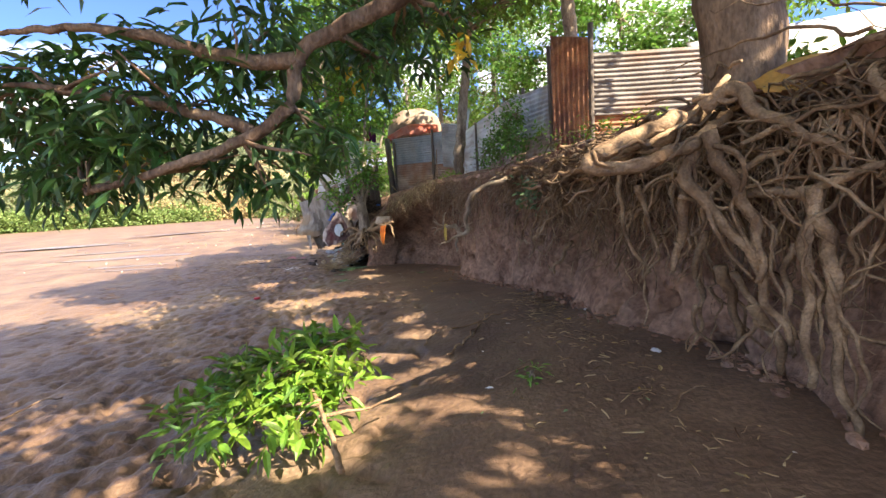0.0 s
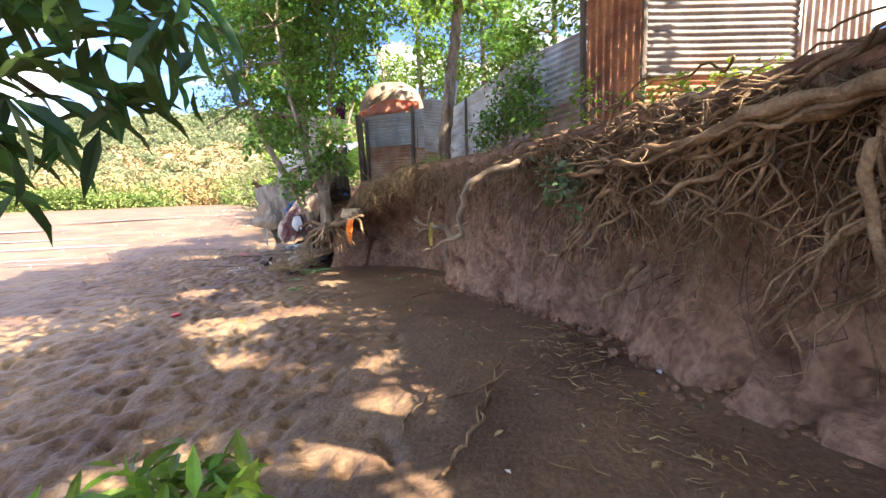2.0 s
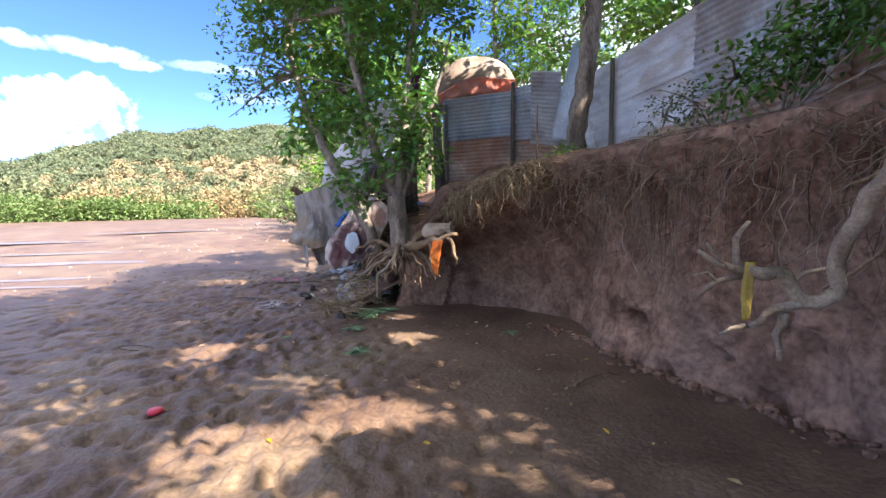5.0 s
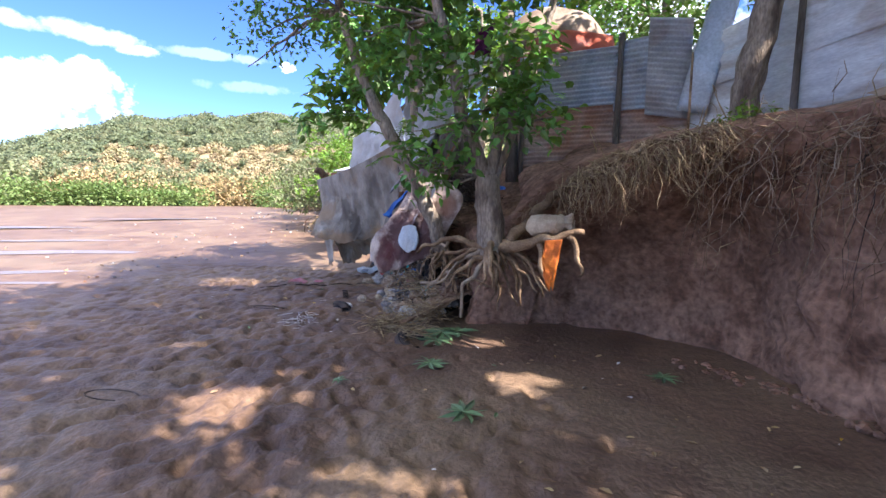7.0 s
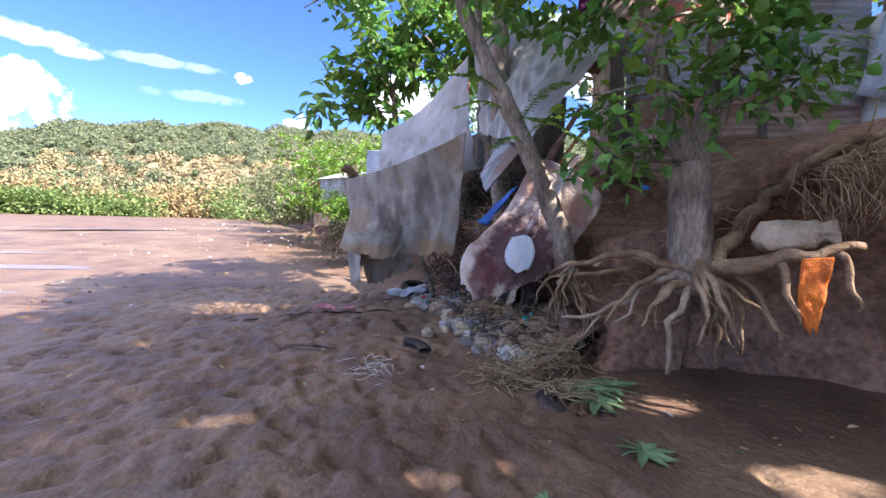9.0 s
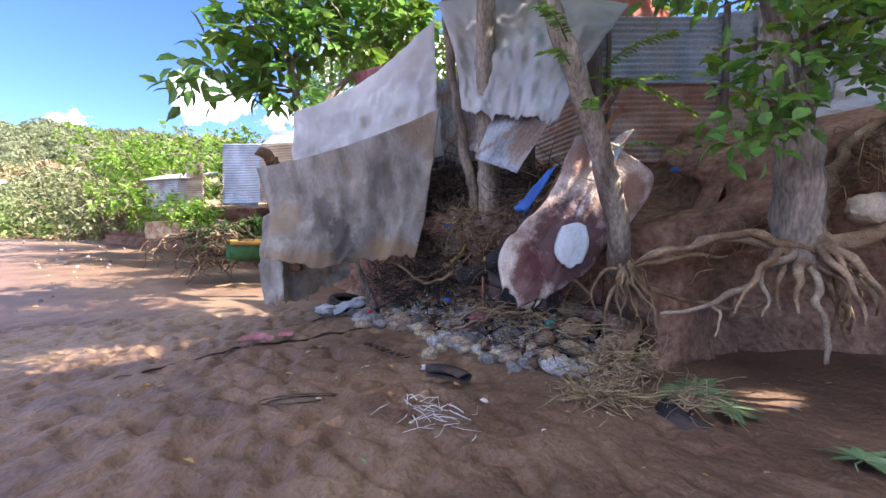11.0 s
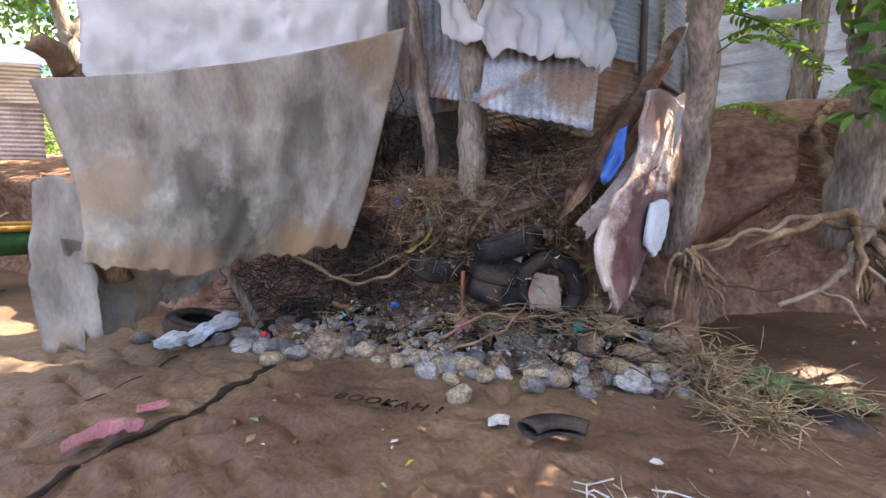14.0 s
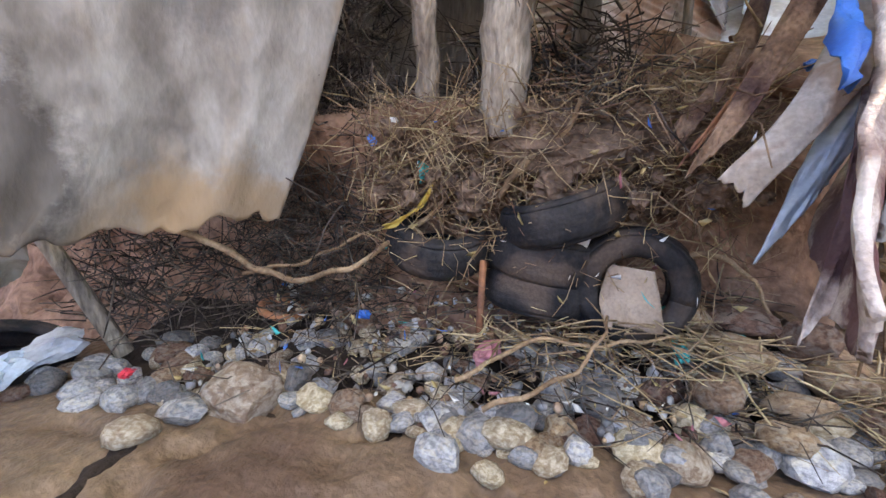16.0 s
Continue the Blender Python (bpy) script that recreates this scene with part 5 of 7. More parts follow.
# pale twisted root hanging free, and long roots on the middle bank
tw = thing("hanging_root", "pale twisted root hanging free of the bank", "root", (1.9, 9.2, 1.4))
root(tw, [(2.6, 8.8, 2.1), (2.42, 8.75, 2.14), (2.07, 8.65, 2.17), (1.68, 8.58, 2.03), (1.37, 8.57, 1.94), (1.16, 8.62, 1.73), (1.1, 8.7, 1.38), (1.12, 8.74, 1.2), (0.97, 8.79, 1.17), (0.87, 8.79, 1.3), (0.7, 8.8, 1.31)], 0.055, 0.034, 91, M_ROOT_PALE)
for pts, r0 in (([(0.72, 8.8, 1.31), (0.58, 8.8, 1.36), (0.48, 8.8, 1.42)], 0.024), ([(0.74, 8.8, 1.31), (0.6, 8.8, 1.27), (0.47, 8.8, 1.18)], 0.02), ([(0.68, 8.8, 1.31), (0.66, 8.82, 1.42), (0.69, 8.8, 1.57)], 0.022), ([(1.0, 8.79, 1.17), (0.85, 8.77, 1.1), (0.7, 8.75, 1.05)], 0.03), ([(0.86, 8.78, 1.1), (0.84, 8.78, 0.98), (0.85, 8.78, 0.84)], 0.026),
                ([(0.92, 8.79, 1.24), (1.04, 8.78, 1.32), (1.18, 8.78, 1.38)], 0.012), ([(0.6, 8.8, 1.34), (0.55, 8.78, 1.42), (0.5, 8.76, 1.46)], 0.012), ([(0.55, 8.8, 1.24), (0.5, 8.8, 1.28), (0.44, 8.8, 1.27)], 0.011), ([(0.68, 8.75, 1.05), (0.62, 8.75, 1.02), (0.57, 8.75, 0.98)], 0.016)):
    root(tw, pts, r0, r0 * 0.5, 92, M_ROOT_PALE, "side_root")
rag = drape("yellow_rag", [[(0.68, 8.77, 1.36), (0.73, 8.77, 1.36)], [(0.66, 8.75, 1.2), (0.71, 8.75, 1.2)], [(0.68, 8.76, 1.05), (0.71, 8.76, 1.05)]], M_YELLOW, fold=0.015, seed=12, step=0.02, origin=tw.location)
under(rag, tw, "yellow plastic rag wrapped round the root")
tw2 = thing("hanging_root", "long bent roots crossing the bank face", "root", (1.6, 10.0, 1.5))
for k, (pts, r0) in enumerate((([(1.5, 10.7, 2.2), (1.1, 11.0, 2.05), (0.85, 11.3, 1.75), (0.8, 11.4, 1.3)], 0.035), ([(2.3, 7.9, 1.5), (2.1, 8.3, 1.35), (2.0, 8.5, 1.0), (1.95, 8.6, 0.6)], 0.02), ([(2.35, 7.0, 1.6), (2.15, 7.5, 1.15), (2.05, 8.0, 1.05), (1.95, 8.5, 1.1)], 0.025), ([(2.45, 6.4, 1.2), (2.3, 6.8, 0.8), (2.3, 7.2, 0.75)], 0.03), ([(2.5, 7.0, 2.0), (2.2, 7.6, 1.9), (1.95, 8.2, 1.5), (1.9, 8.4, 1.1)], 0.03))):
    root(tw2, pts, r0, r0 * 0.4, 100 + k)

# slim tree at the corner of the bank, its roots washed bare
t1 = tree("corner_tree", "leafy slim tree at the bank corner with washed-out roots", [
    ([(-2.06, 13.32, 0.85), (-2.08, 13.3, 1.15), (-2.12, 13.28, 1.6), (-2.14, 13.28, 1.85)], 0.185, 0.135),
    ([(-2.13, 13.28, 1.8), (-2.4, 13.25, 2.4), (-2.6, 13.3, 3.2), (-2.9, 13.4, 4.4), (-3.1, 13.5, 5.6)], 0.085, 0.03),
    ([(-2.12, 13.28, 1.8), (-2.0, 13.3, 2.6), (-1.95, 13.4, 3.6), (-1.8, 13.6, 5.2)], 0.08, 0.03),
    ([(-2.1, 13.3, 1.75), (-1.85, 13.35, 2.4), (-1.6, 13.5, 3.2), (-1.3, 13.7, 4.4)], 0.05, 0.02)],
    [(-2.55, 12.95, 2.25, 0.5, 0.45, 0.35), (-2.05, 12.85, 2.5, 0.5, 0.4, 0.4), (-1.72, 12.95, 2.5, 0.36, 0.34, 0.36), (-2.85, 13.2, 1.95, 0.3, 0.4, 0.25), (-2.3, 13.1, 3.1, 0.6, 0.5, 0.4), (-1.8, 13.2, 3.2, 0.4, 0.4, 0.35), (-3.0, 13.5, 3.2, 0.7, 0.5, 0.4), (-3.6, 13.9, 3.7, 0.6, 0.6, 0.45), (-2.9, 13.6, 4.3, 1.0, 0.8, 0.6), (-1.8, 13.6, 4.5, 0.9, 0.8, 0.6), (-3.3, 13.6, 5.6, 1.3, 1.2, 0.8), (-1.6, 13.8, 5.9, 1.4, 1.2, 0.9), (-2.5, 13.8, 7.2, 1.6, 1.5, 0.9), (-4.3, 14.0, 4.9, 0.8, 0.8, 0.5)],
    720, 10, (0.135, 0.08), M_LEAF_MID, 17, spread=0.09, more=((260, M_LEAF_LIGHT, (0.13, 0.07)),))
rng = np.random.default_rng(19)
for k in range(20):
    a = rng.uniform(-3.3, 0.35)
    c = Vector((math.cos(a), math.sin(a) * 0.9, 0))
    s = Vector((-2.06, 13.3, rng.uniform(0.92, 1.12)))
    ln, drop = rng.uniform(0.25, 0.65), rng.uniform(0.25, 0.65)
    root(t1, [s, s + c * ln * 0.35 + Vector((0, 0, -0.04)), s + c * ln * 0.8 + Vector((0, 0, -drop * 0.5)), s + c * ln + Vector((rng.normal(0, 0.06), 0, -drop))], rng.uniform(0.02, 0.055), 0.008, k)
for pts, r0 in (([(-2.0, 13.25, 1.05), (-1.7, 13.1, 1.12), (-1.4, 12.95, 1.2), (-1.14, 12.86, 1.24)], 0.075), ([(-1.3, 12.92, 1.2), (-1.22, 12.9, 1.1), (-1.16, 12.85, 0.9), (-1.18, 12.82, 0.8)], 0.035), ([(-2.1, 13.2, 1.0), (-2.5, 13.4, 1.12), (-2.9, 13.7, 1.0), (-3.05, 13.9, 0.9)], 0.04), ([(-1.9, 13.3, 1.1), (-1.5, 13.45, 1.5), (-1.0, 13.5, 1.95), (-0.4, 13.4, 2.2)], 0.07), ([(-1.6, 13.05, 1.15), (-1.55, 12.95, 0.95), (-1.5, 12.9, 0.7)], 0.035), ([(-1.1, 13.3, 1.85), (-0.5, 13.05, 2.15), (0.3, 12.8, 2.3)], 0.05)):
    root(t1, pts, r0, r0 * 0.45, 7)
for pts, r0 in (([(-2.15, 13.25, 1.0), (-2.45, 13.3, 0.85), (-2.7, 13.5, 0.62), (-2.95, 13.7, 0.5)], 0.035), ([(-2.1, 13.2, 0.95), (-2.3, 13.05, 0.75), (-2.4, 12.95, 0.5), (-2.38, 12.92, 0.3)], 0.035), ([(-2.2, 13.3, 1.05), (-2.5, 13.55, 1.08), (-2.75, 13.9, 0.98), (-2.9, 14.1, 0.85)], 0.03), ([(-2.45, 13.3, 0.85), (-2.6, 13.15, 0.7), (-2.75, 13.1, 0.6)], 0.018), ([(-2.7, 13.5, 0.62), (-2.8, 13.35, 0.55), (-2.95, 13.3, 0.45)], 0.014)):
    root(t1, pts, r0, r0 * 0.4, 31, M_ROOT_PALE)
straw = Tubes()
for k in range(330):
    f = rng.uniform()
    s = Vector((-1.35, 13.2, 1.75)).lerp(Vector((0.1, 12.75, 2.32)), f) + Vector(rng.normal(0, 0.07, 3))
    q = s + Vector((rng.normal(0.05, 0.12), rng.uniform(-0.3, -0.02), rng.uniform(-0.55, -0.1)))
    straw.add([s, (s + q) / 2 + Vector(rng.normal(0.02, 0.09, 3)) + Vector((0, -0.05, 0.05)), q], rng.uniform(0.002, 0.006), 0.0015, 4, 0.09, 0, 0.05, k)
tagged(straw.build("root_mat", M_STRAW), "mat of fine straw-coloured roots over the bank edge", "roots", kind="stuff")

# leaning slim tree beside the foam sheet
t2 = tree("leaning_tree", "leaning grey tree with thin feathery leaves beside the shelter", [
    ([(-2.72, 14.36, 0.75), (-2.85, 14.28, 1.2), (-3.1, 14.2, 1.75), (-3.38, 14.14, 2.3), (-3.65, 14.1, 2.8), (-4.0, 14.2, 3.6), (-4.3, 14.3, 4.6)], 0.11, 0.05)],
    [(-4.1, 14.2, 4.0, 0.8, 0.7, 0.4), (-4.8, 14.3, 4.3, 0.9, 0.8, 0.45), (-4.6, 14.5, 5.2, 1.3, 1.2, 0.6), (-3.6, 14.4, 4.6, 0.9, 0.9, 0.5), (-5.3, 14.6, 3.95, 0.6, 0.6, 0.35), (-4.2, 14.6, 6.2, 1.4, 1.4, 0.7)],
    420, 10, (0.1, 0.05), M_LEAF_MID, 23, spread=0.1)
feather = []
rng = np.random.default_rng(44)
at, way = [], []
sprigs = Tubes()
for s, q in (((-3.3, 14.15, 2.15), (-3.0, 13.6, 2.25)), ((-3.4, 14.1, 2.35), (-2.85, 13.55, 2.0)), ((-3.45, 14.12, 2.4), (-3.95, 13.8, 2.35)), ((-3.5, 14.1, 2.55), (-4.05, 13.7, 2.6)), ((-3.35, 14.1, 2.3), (-3.1, 13.5, 2.5)), ((-3.1, 14.15, 1.8), (-2.75, 13.75, 1.75)), ((-3.3, 14.1, 2.1), (-3.6, 13.75, 2.0))):
    s, q = Vector(s), Vector(q)
    mid = (s + q) / 2 + Vector((0, 0, 0.08))
    sprigs.add([s, mid, q], 0.008, 0.003, 4, 0.06, 0, 0)
    for p in resample([s, mid, q], 0.035)[4:]:
        for sg in (-1, 1):
            at.append(p)
            w = (q - s).cross(Vector((0, 0, 1))).normalized() * sg + (q - s).normalized() * 0.5
            way.append(w)
ob = sprigs.build("sprig", M_LEAF_LIGHT)
ob.location = -Vector(t2.location)
under(ob, t2)
v, t = leaves(rng, np.array(at), np.array(way), 0.085, 0.035, False, 0.1)
under(bulk("sprig_leaves", v - np.array(t2.location), t, M_LEAF_LIGHT), t2, "bright feathery leaflets")
for k in range(22):
    a = rng.uniform(-3.4, 0.2)
    s = Vector((-2.75, 14.33, rng.uniform(0.75, 0.95)))
    q = s + Vector((math.cos(a) * rng.uniform(0.1, 0.4), math.sin(a) * rng.uniform(0.1, 0.35), -rng.uniform(0.25, 0.6)))
    root(t2, [s, (s + q) / 2 + Vector((math.cos(a), math.sin(a), 0.3)) * 0.08, q], rng.uniform(0.01, 0.03), 0.005, k)
for pts, r0 in (([(-2.75, 14.3, 0.85), (-2.5, 14.1, 0.9), (-2.2, 13.75, 0.95)], 0.03), ([(-2.75, 14.3, 0.72), (-2.45, 14.1, 0.6), (-2.1, 13.8, 0.5), (-1.9, 13.6, 0.55)], 0.028)):
    root(t2, pts, r0, r0 * 0.5, 3)

# the two trunks on the mound
tree("mound_tree", "thin pale trunk rising from the rubbish mound", [([(-3.2, 16.38, 1.3), (-3.3, 16.36, 1.7), (-3.46, 16.36, 2.4), (-3.6, 16.4, 3.4), (-3.7, 16.5, 5.2)], 0.072, 0.05)],
     [(-3.6, 16.6, 5.8, 1.4, 1.3, 0.7), (-4.4, 17.2, 6.4, 1.5, 1.4, 0.8), (-3.9, 17.6, 5.6, 1.2, 1.2, 0.6)], 330, 10, (0.14, 0.07), M_LEAF_MID, 27, simple=True)
tree("mound_tree", "thick pale trunk with cracked bark on the mound", [([(-3.26, 15.92, 1.25), (-3.3, 15.9, 1.6), (-3.34, 15.86, 2.3), (-3.4, 15.8, 3.4), (-3.4, 15.7, 5.4)], 0.125, 0.1)],
     [(-3.2, 15.6, 6.2, 1.5, 1.4, 0.8), (-2.0, 15.6, 6.6, 1.5, 1.5, 0.8), (-4.2, 15.4, 7.0, 1.5, 1.5, 0.8), (-5.0, 16.2, 6.6, 1.2, 1.2, 0.7), (-2.6, 14.6, 7.4, 1.5, 1.4, 0.8)], 620, 11, (0.2, 0.11), M_LEAF_MID, 28, simple=True, bark=M_BARK)

# tall trees behind the fence
# crown lies above the view and reaches over the bank for shade
tree("tall_tree", "tall tree with a mossy leaning trunk behind the fence", [([(0.72, 13.7, 2.2), (0.66, 13.6, 2.7), (0.78, 13.55, 3.6), (0.9, 13.6, 4.6), (1.1, 13.9, 6.4), (1.2, 14.0, 8.2)], 0.16, 0.08)],
     [(1.0, 14.0, 6.6, 1.5, 1.4, 0.8), (0.0, 13.6, 7.6, 1.6, 1.5, 0.9), (2.2, 13.6, 7.6, 1.6, 1.5, 0.9), (1.2, 13.0, 8.8, 1.8, 1.6, 0.9), (-0.8, 12.6, 6.6, 1.1, 1.1, 0.6), (2.4, 12.0, 6.6, 1.3, 1.3, 0.7), (2.8, 10.4, 7.2, 1.6, 1.5, 0.8), (1.2, 11.0, 7.6, 1.4, 1.4, 0.7)], 700, 11, (0.22, 0.11), M_LEAF_MID, 29, simple=True)
for k, (x, y, h, sp) in enumerate(((-0.6, 21.0, 9.5, 2.2), (1.8, 19.5, 9.0, 2.2), (3.8, 17.0, 8.5, 2.0), (-2.6, 24.0, 8.0, 2.2), (5.6, 15.5, 7.5, 1.8), (8.5, 13.5, 7.5, 2.2), (0.6, 25.0, 10.0, 2.6), (9.5, 17.0, 9.0, 2.6), (-4.0, 29.0, 8.0, 2.4))):
    r = np.random.default_rng(60 + k)
    blobs = [(x + r.normal(0, sp * 0.5), y + r.normal(0, sp * 0.5), 2.6 + (h - 2.6) * f, sp * r.uniform(0.35, 0.6), sp * r.uniform(0.35, 0.6), r.uniform(0.45, 0.8)) for f in np.linspace(0.38, 1, 8)]
    tree("tall_tree", "tall open-crowned tree with pale trunk behind the shed", [([(x, y, 2.2), (x + 0.15, y, 4.5), (x + 0.05 * k, y + 0.2, h * 0.75), (x, y, h)], 0.16, 0.04)], blobs, 430, 9, (0.22, 0.1), M_LEAF_MID if k % 3 else M_LEAF_LIGHT, 80 + k, spread=0.18, simple=True)

# dense unseen crown added over the sand as a shade caster
tree("tall_tree", "tall tree with a leaning trunk and an added shade-casting crown", [([(3.5, 10.4, 2.3), (3.3, 10.3, 4.0), (3.1, 10.0, 6.0), (2.9, 9.8, 8.0)], 0.17, 0.09)],
     [(3.4, 9.4, 7.6, 1.8, 1.6, 0.9), (1.9, 8.6, 7.4, 1.5, 1.5, 0.8), (4.4, 11.2, 8.0, 1.8, 1.7, 0.9), (2.0, 10.6, 8.4, 1.7, 1.7, 0.9), (3.4, 12.6, 8.4, 1.8, 1.6, 0.9), (0.6, 9.4, 7.8, 1.3, 1.3, 0.7), (4.8, 8.4, 7.6, 1.5, 1.5, 0.8), (0.0, 10.8, 8.2, 1.3, 1.3, 0.7), (-1.0, 9.6, 8.3, 1.5, 1.4, 0.7), (-2.2, 8.4, 8.2, 1.5, 1.4, 0.7), (-2.0, 10.8, 8.5, 1.5, 1.4, 0.7), (0.8, 7.4, 8.0, 1.5, 1.4, 0.7), (-0.6, 7.4, 8.2, 1.4, 1.3, 0.7)], 1700, 12, (0.28, 0.15), M_LEAF_MID, 33, spread=0.16, simple=True)

# broad-leaved tree behind the shelter
tree("breadfruit_tree", "broad-leaved tree standing behind the white tarpaulin", [
    ([(-5.0, 20.0, 1.1), (-5.05, 19.8, 2.2), (-5.2, 19.7, 3.2), (-5.35, 19.8, 4.2)], 0.1, 0.06), ([(-5.2, 19.7, 2.9), (-4.6, 19.7, 3.7), (-3.8, 19.8, 4.6)], 0.07, 0.04)],
    [(-5.6, 19.6, 3.75, 0.7, 0.6, 0.4), (-6.6, 19.8, 3.9, 0.8, 0.7, 0.45), (-5.3, 19.8, 4.6, 1.0, 0.8, 0.5), (-4.3, 19.8, 4.9, 1.1, 0.8, 0.6), (-3.4, 20.0, 5.4, 1.0, 0.8, 0.6), (-6.0, 19.6, 4.6, 0.8, 0.7, 0.4), (-5.5, 20.0, 5.8, 1.4, 1.2, 0.6)],
    150, 8, (0.36, 0.17), M_LEAF_MID, 90, spread=0.12, more=((26, M_LEAF_LIGHT, (0.4, 0.17)),))
e = thing("cut_stump", "cut brown tree stump beside the tarpaulin", "stump", (-5.7, 17.6, 1.0))
root(e, [(-5.35, 17.9, 0.6), (-5.5, 17.75, 1.5), (-5.68, 17.55, 2.12)], 0.1, 0.085, 4, M_WOODBOARD, "stump")
root(e, [(-5.68, 17.55, 2.1), (-5.85, 17.5, 2.22)], 0.09, 0.07, 5, M_WOODBOARD, "stump")

# shrubs
def shrub(name, label, at, blobs, count, size, mat, seed, more=()):
    x, y, z = at
    stems = [([(x, y, z), ((x + b[0]) / 2, (y + b[1]) / 2, (z + b[2]) / 2), (b[0], b[1], b[2])], 0.014, 0.005) for b in blobs]
    return tree(name, label, stems, blobs, count, 7, size, mat, seed, spread=0.06, category="shrub", more=more)


shrub("shrub", "green shrub growing against the corrugated fence", (1.75, 10.4, 2.3), [(1.75, 10.3, 2.85, 0.3, 0.45, 0.3), (1.85, 10.0, 3.15, 0.3, 0.45, 0.3), (1.95, 9.5, 2.95, 0.25, 0.4, 0.35), (2.05, 9.1, 2.8, 0.25, 0.4, 0.3), (1.5, 10.6, 2.75, 0.25, 0.3, 0.25), (2.0, 9.4, 3.3, 0.25, 0.4, 0.25)], 300, (0.085, 0.04), M_LEAF_MID, 101)
shrub("shrub", "dry leafy weeds on the bank edge by the fence", (1.9, 11.7, 2.3), [(1.6, 11.6, 2.75, 0.25, 0.4, 0.3), (1.4, 12.0, 2.7, 0.2, 0.3, 0.25)], 60, (0.06, 0.03), M_LEAF_FAR, 102)
shrub("shrub", "small bright weeds below the rusty sheet", (2.6, 8.0, 2.35), [(2.5, 7.9, 2.55, 0.2, 0.3, 0.12), (2.9, 7.6, 2.6, 0.25, 0.25, 0.15), (3.3, 7.4, 2.65, 0.3, 0.25, 0.15), (3.7, 7.2, 2.7, 0.3, 0.2, 0.15), (2.3, 7.4, 2.6, 0.12, 0.12, 0.2)], 90, (0.06, 0.035), M_LEAF_LIGHT, 103)
shrub("shrub", "low green weeds at the foot of the leaning trunk", (0.4, 13.2, 2.25), [(0.45, 13.15, 2.4, 0.3, 0.15, 0.12)], 50, (0.07, 0.04), M_LEAF_LIGHT, 104)
shrub("shrub", "pale bush beside the mango roots", (4.2, 5.6, 2.6), [(4.1, 5.3, 2.8, 0.4, 0.3, 0.15), (4.8, 5.0, 2.8, 0.4, 0.3, 0.15)], 70, (0.12, 0.06), M_LEAF_LIGHT, 105)
shrub("shrub", "climbing round leaves on the bank face", (2.3, 7.6, 2.2), [(2.05, 7.6, 1.85, 0.1, 0.2, 0.3), (2.1, 7.2, 1.75, 0.1, 0.15, 0.2)], 22, (0.09, 0.08), M_PALELEAF, 106)
for k, (x, y, z, s, mat) in enumerate(((-7.6, 25.0, 1.2, 0.75, M_LEAF_LIGHT), (-9.8, 28.5, 1.0, 1.3, M_LEAF_LIGHT), (-7.3, 23.6, 0.5, 0.6, M_LEAF_FAR), (-6.4, 23.6, 0.9, 0.45, M_LEAF_MID), (-12.0, 31.0, 1.0, 1.8, M_LEAF_FAR), (-14.5, 36.0, 1.2, 2.4, M_LEAF_FAR), (-7.5, 30.0, 2.2, 2.0, M_LEAF_LIGHT), (-10.5, 35.0, 2.2, 2.6, M_LEAF_LIGHT), (-5.5, 30.0, 2.2, 1.6, M_LEAF_MID), (-14.0, 44.0, 2.2, 3.5, M_LEAF_LIGHT), (-9.0, 42.0, 2.4, 3.5, M_LEAF_FAR), (-18.5, 46.0, 1.5, 2.6, M_LEAF_FAR), (-6.0, 37.0, 2.4, 3.0, M_LEAF_LIGHT), (-19.5, 56.0, 1.5, 3.0, M_LEAF_LIGHT))):
    r = np.random.default_rng(200 + k)
    shrub("shrub", "bushy green shrub on the far stretch of bank", (x, y, z), [(x + r.normal(0, 0.4 * s), y + r.normal(0, 0.4 * s), z + s * r.uniform(0.3, 1.1), 0.5 * s, 0.5 * s, 0.4 * s) for _ in range(7)], int(120 + 60 * s), (0.1 + 0.05 * s, 0.05 + 0.028 * s), mat, 210 + k)

# washed-out root clump below the far shrubs
clump = Tubes()
r = np.random.default_rng(301)
for k in range(190):
    a = Vector((-6.95 + r.normal(0, 0.5), 23.3 + r.normal(0, 0.4), r.uniform(0.35, 1.3)))
    q = a + Vector((r.normal(0, 0.4), r.normal(-0.2, 0.3), r.uniform(-0.6, 0.2)))
    clump.add([a, (a + q) / 2 + Vector(r.normal(0, 0.1, 3)), q], r.uniform(0.008, 0.03), 0.006, 5, 0.12, 0.2, 0.06, k)
tagged(clump.build("root_clump", M_STRAW_BROWN), "dry grey-brown tangle of washed-out bush roots", "roots", kind="stuff")

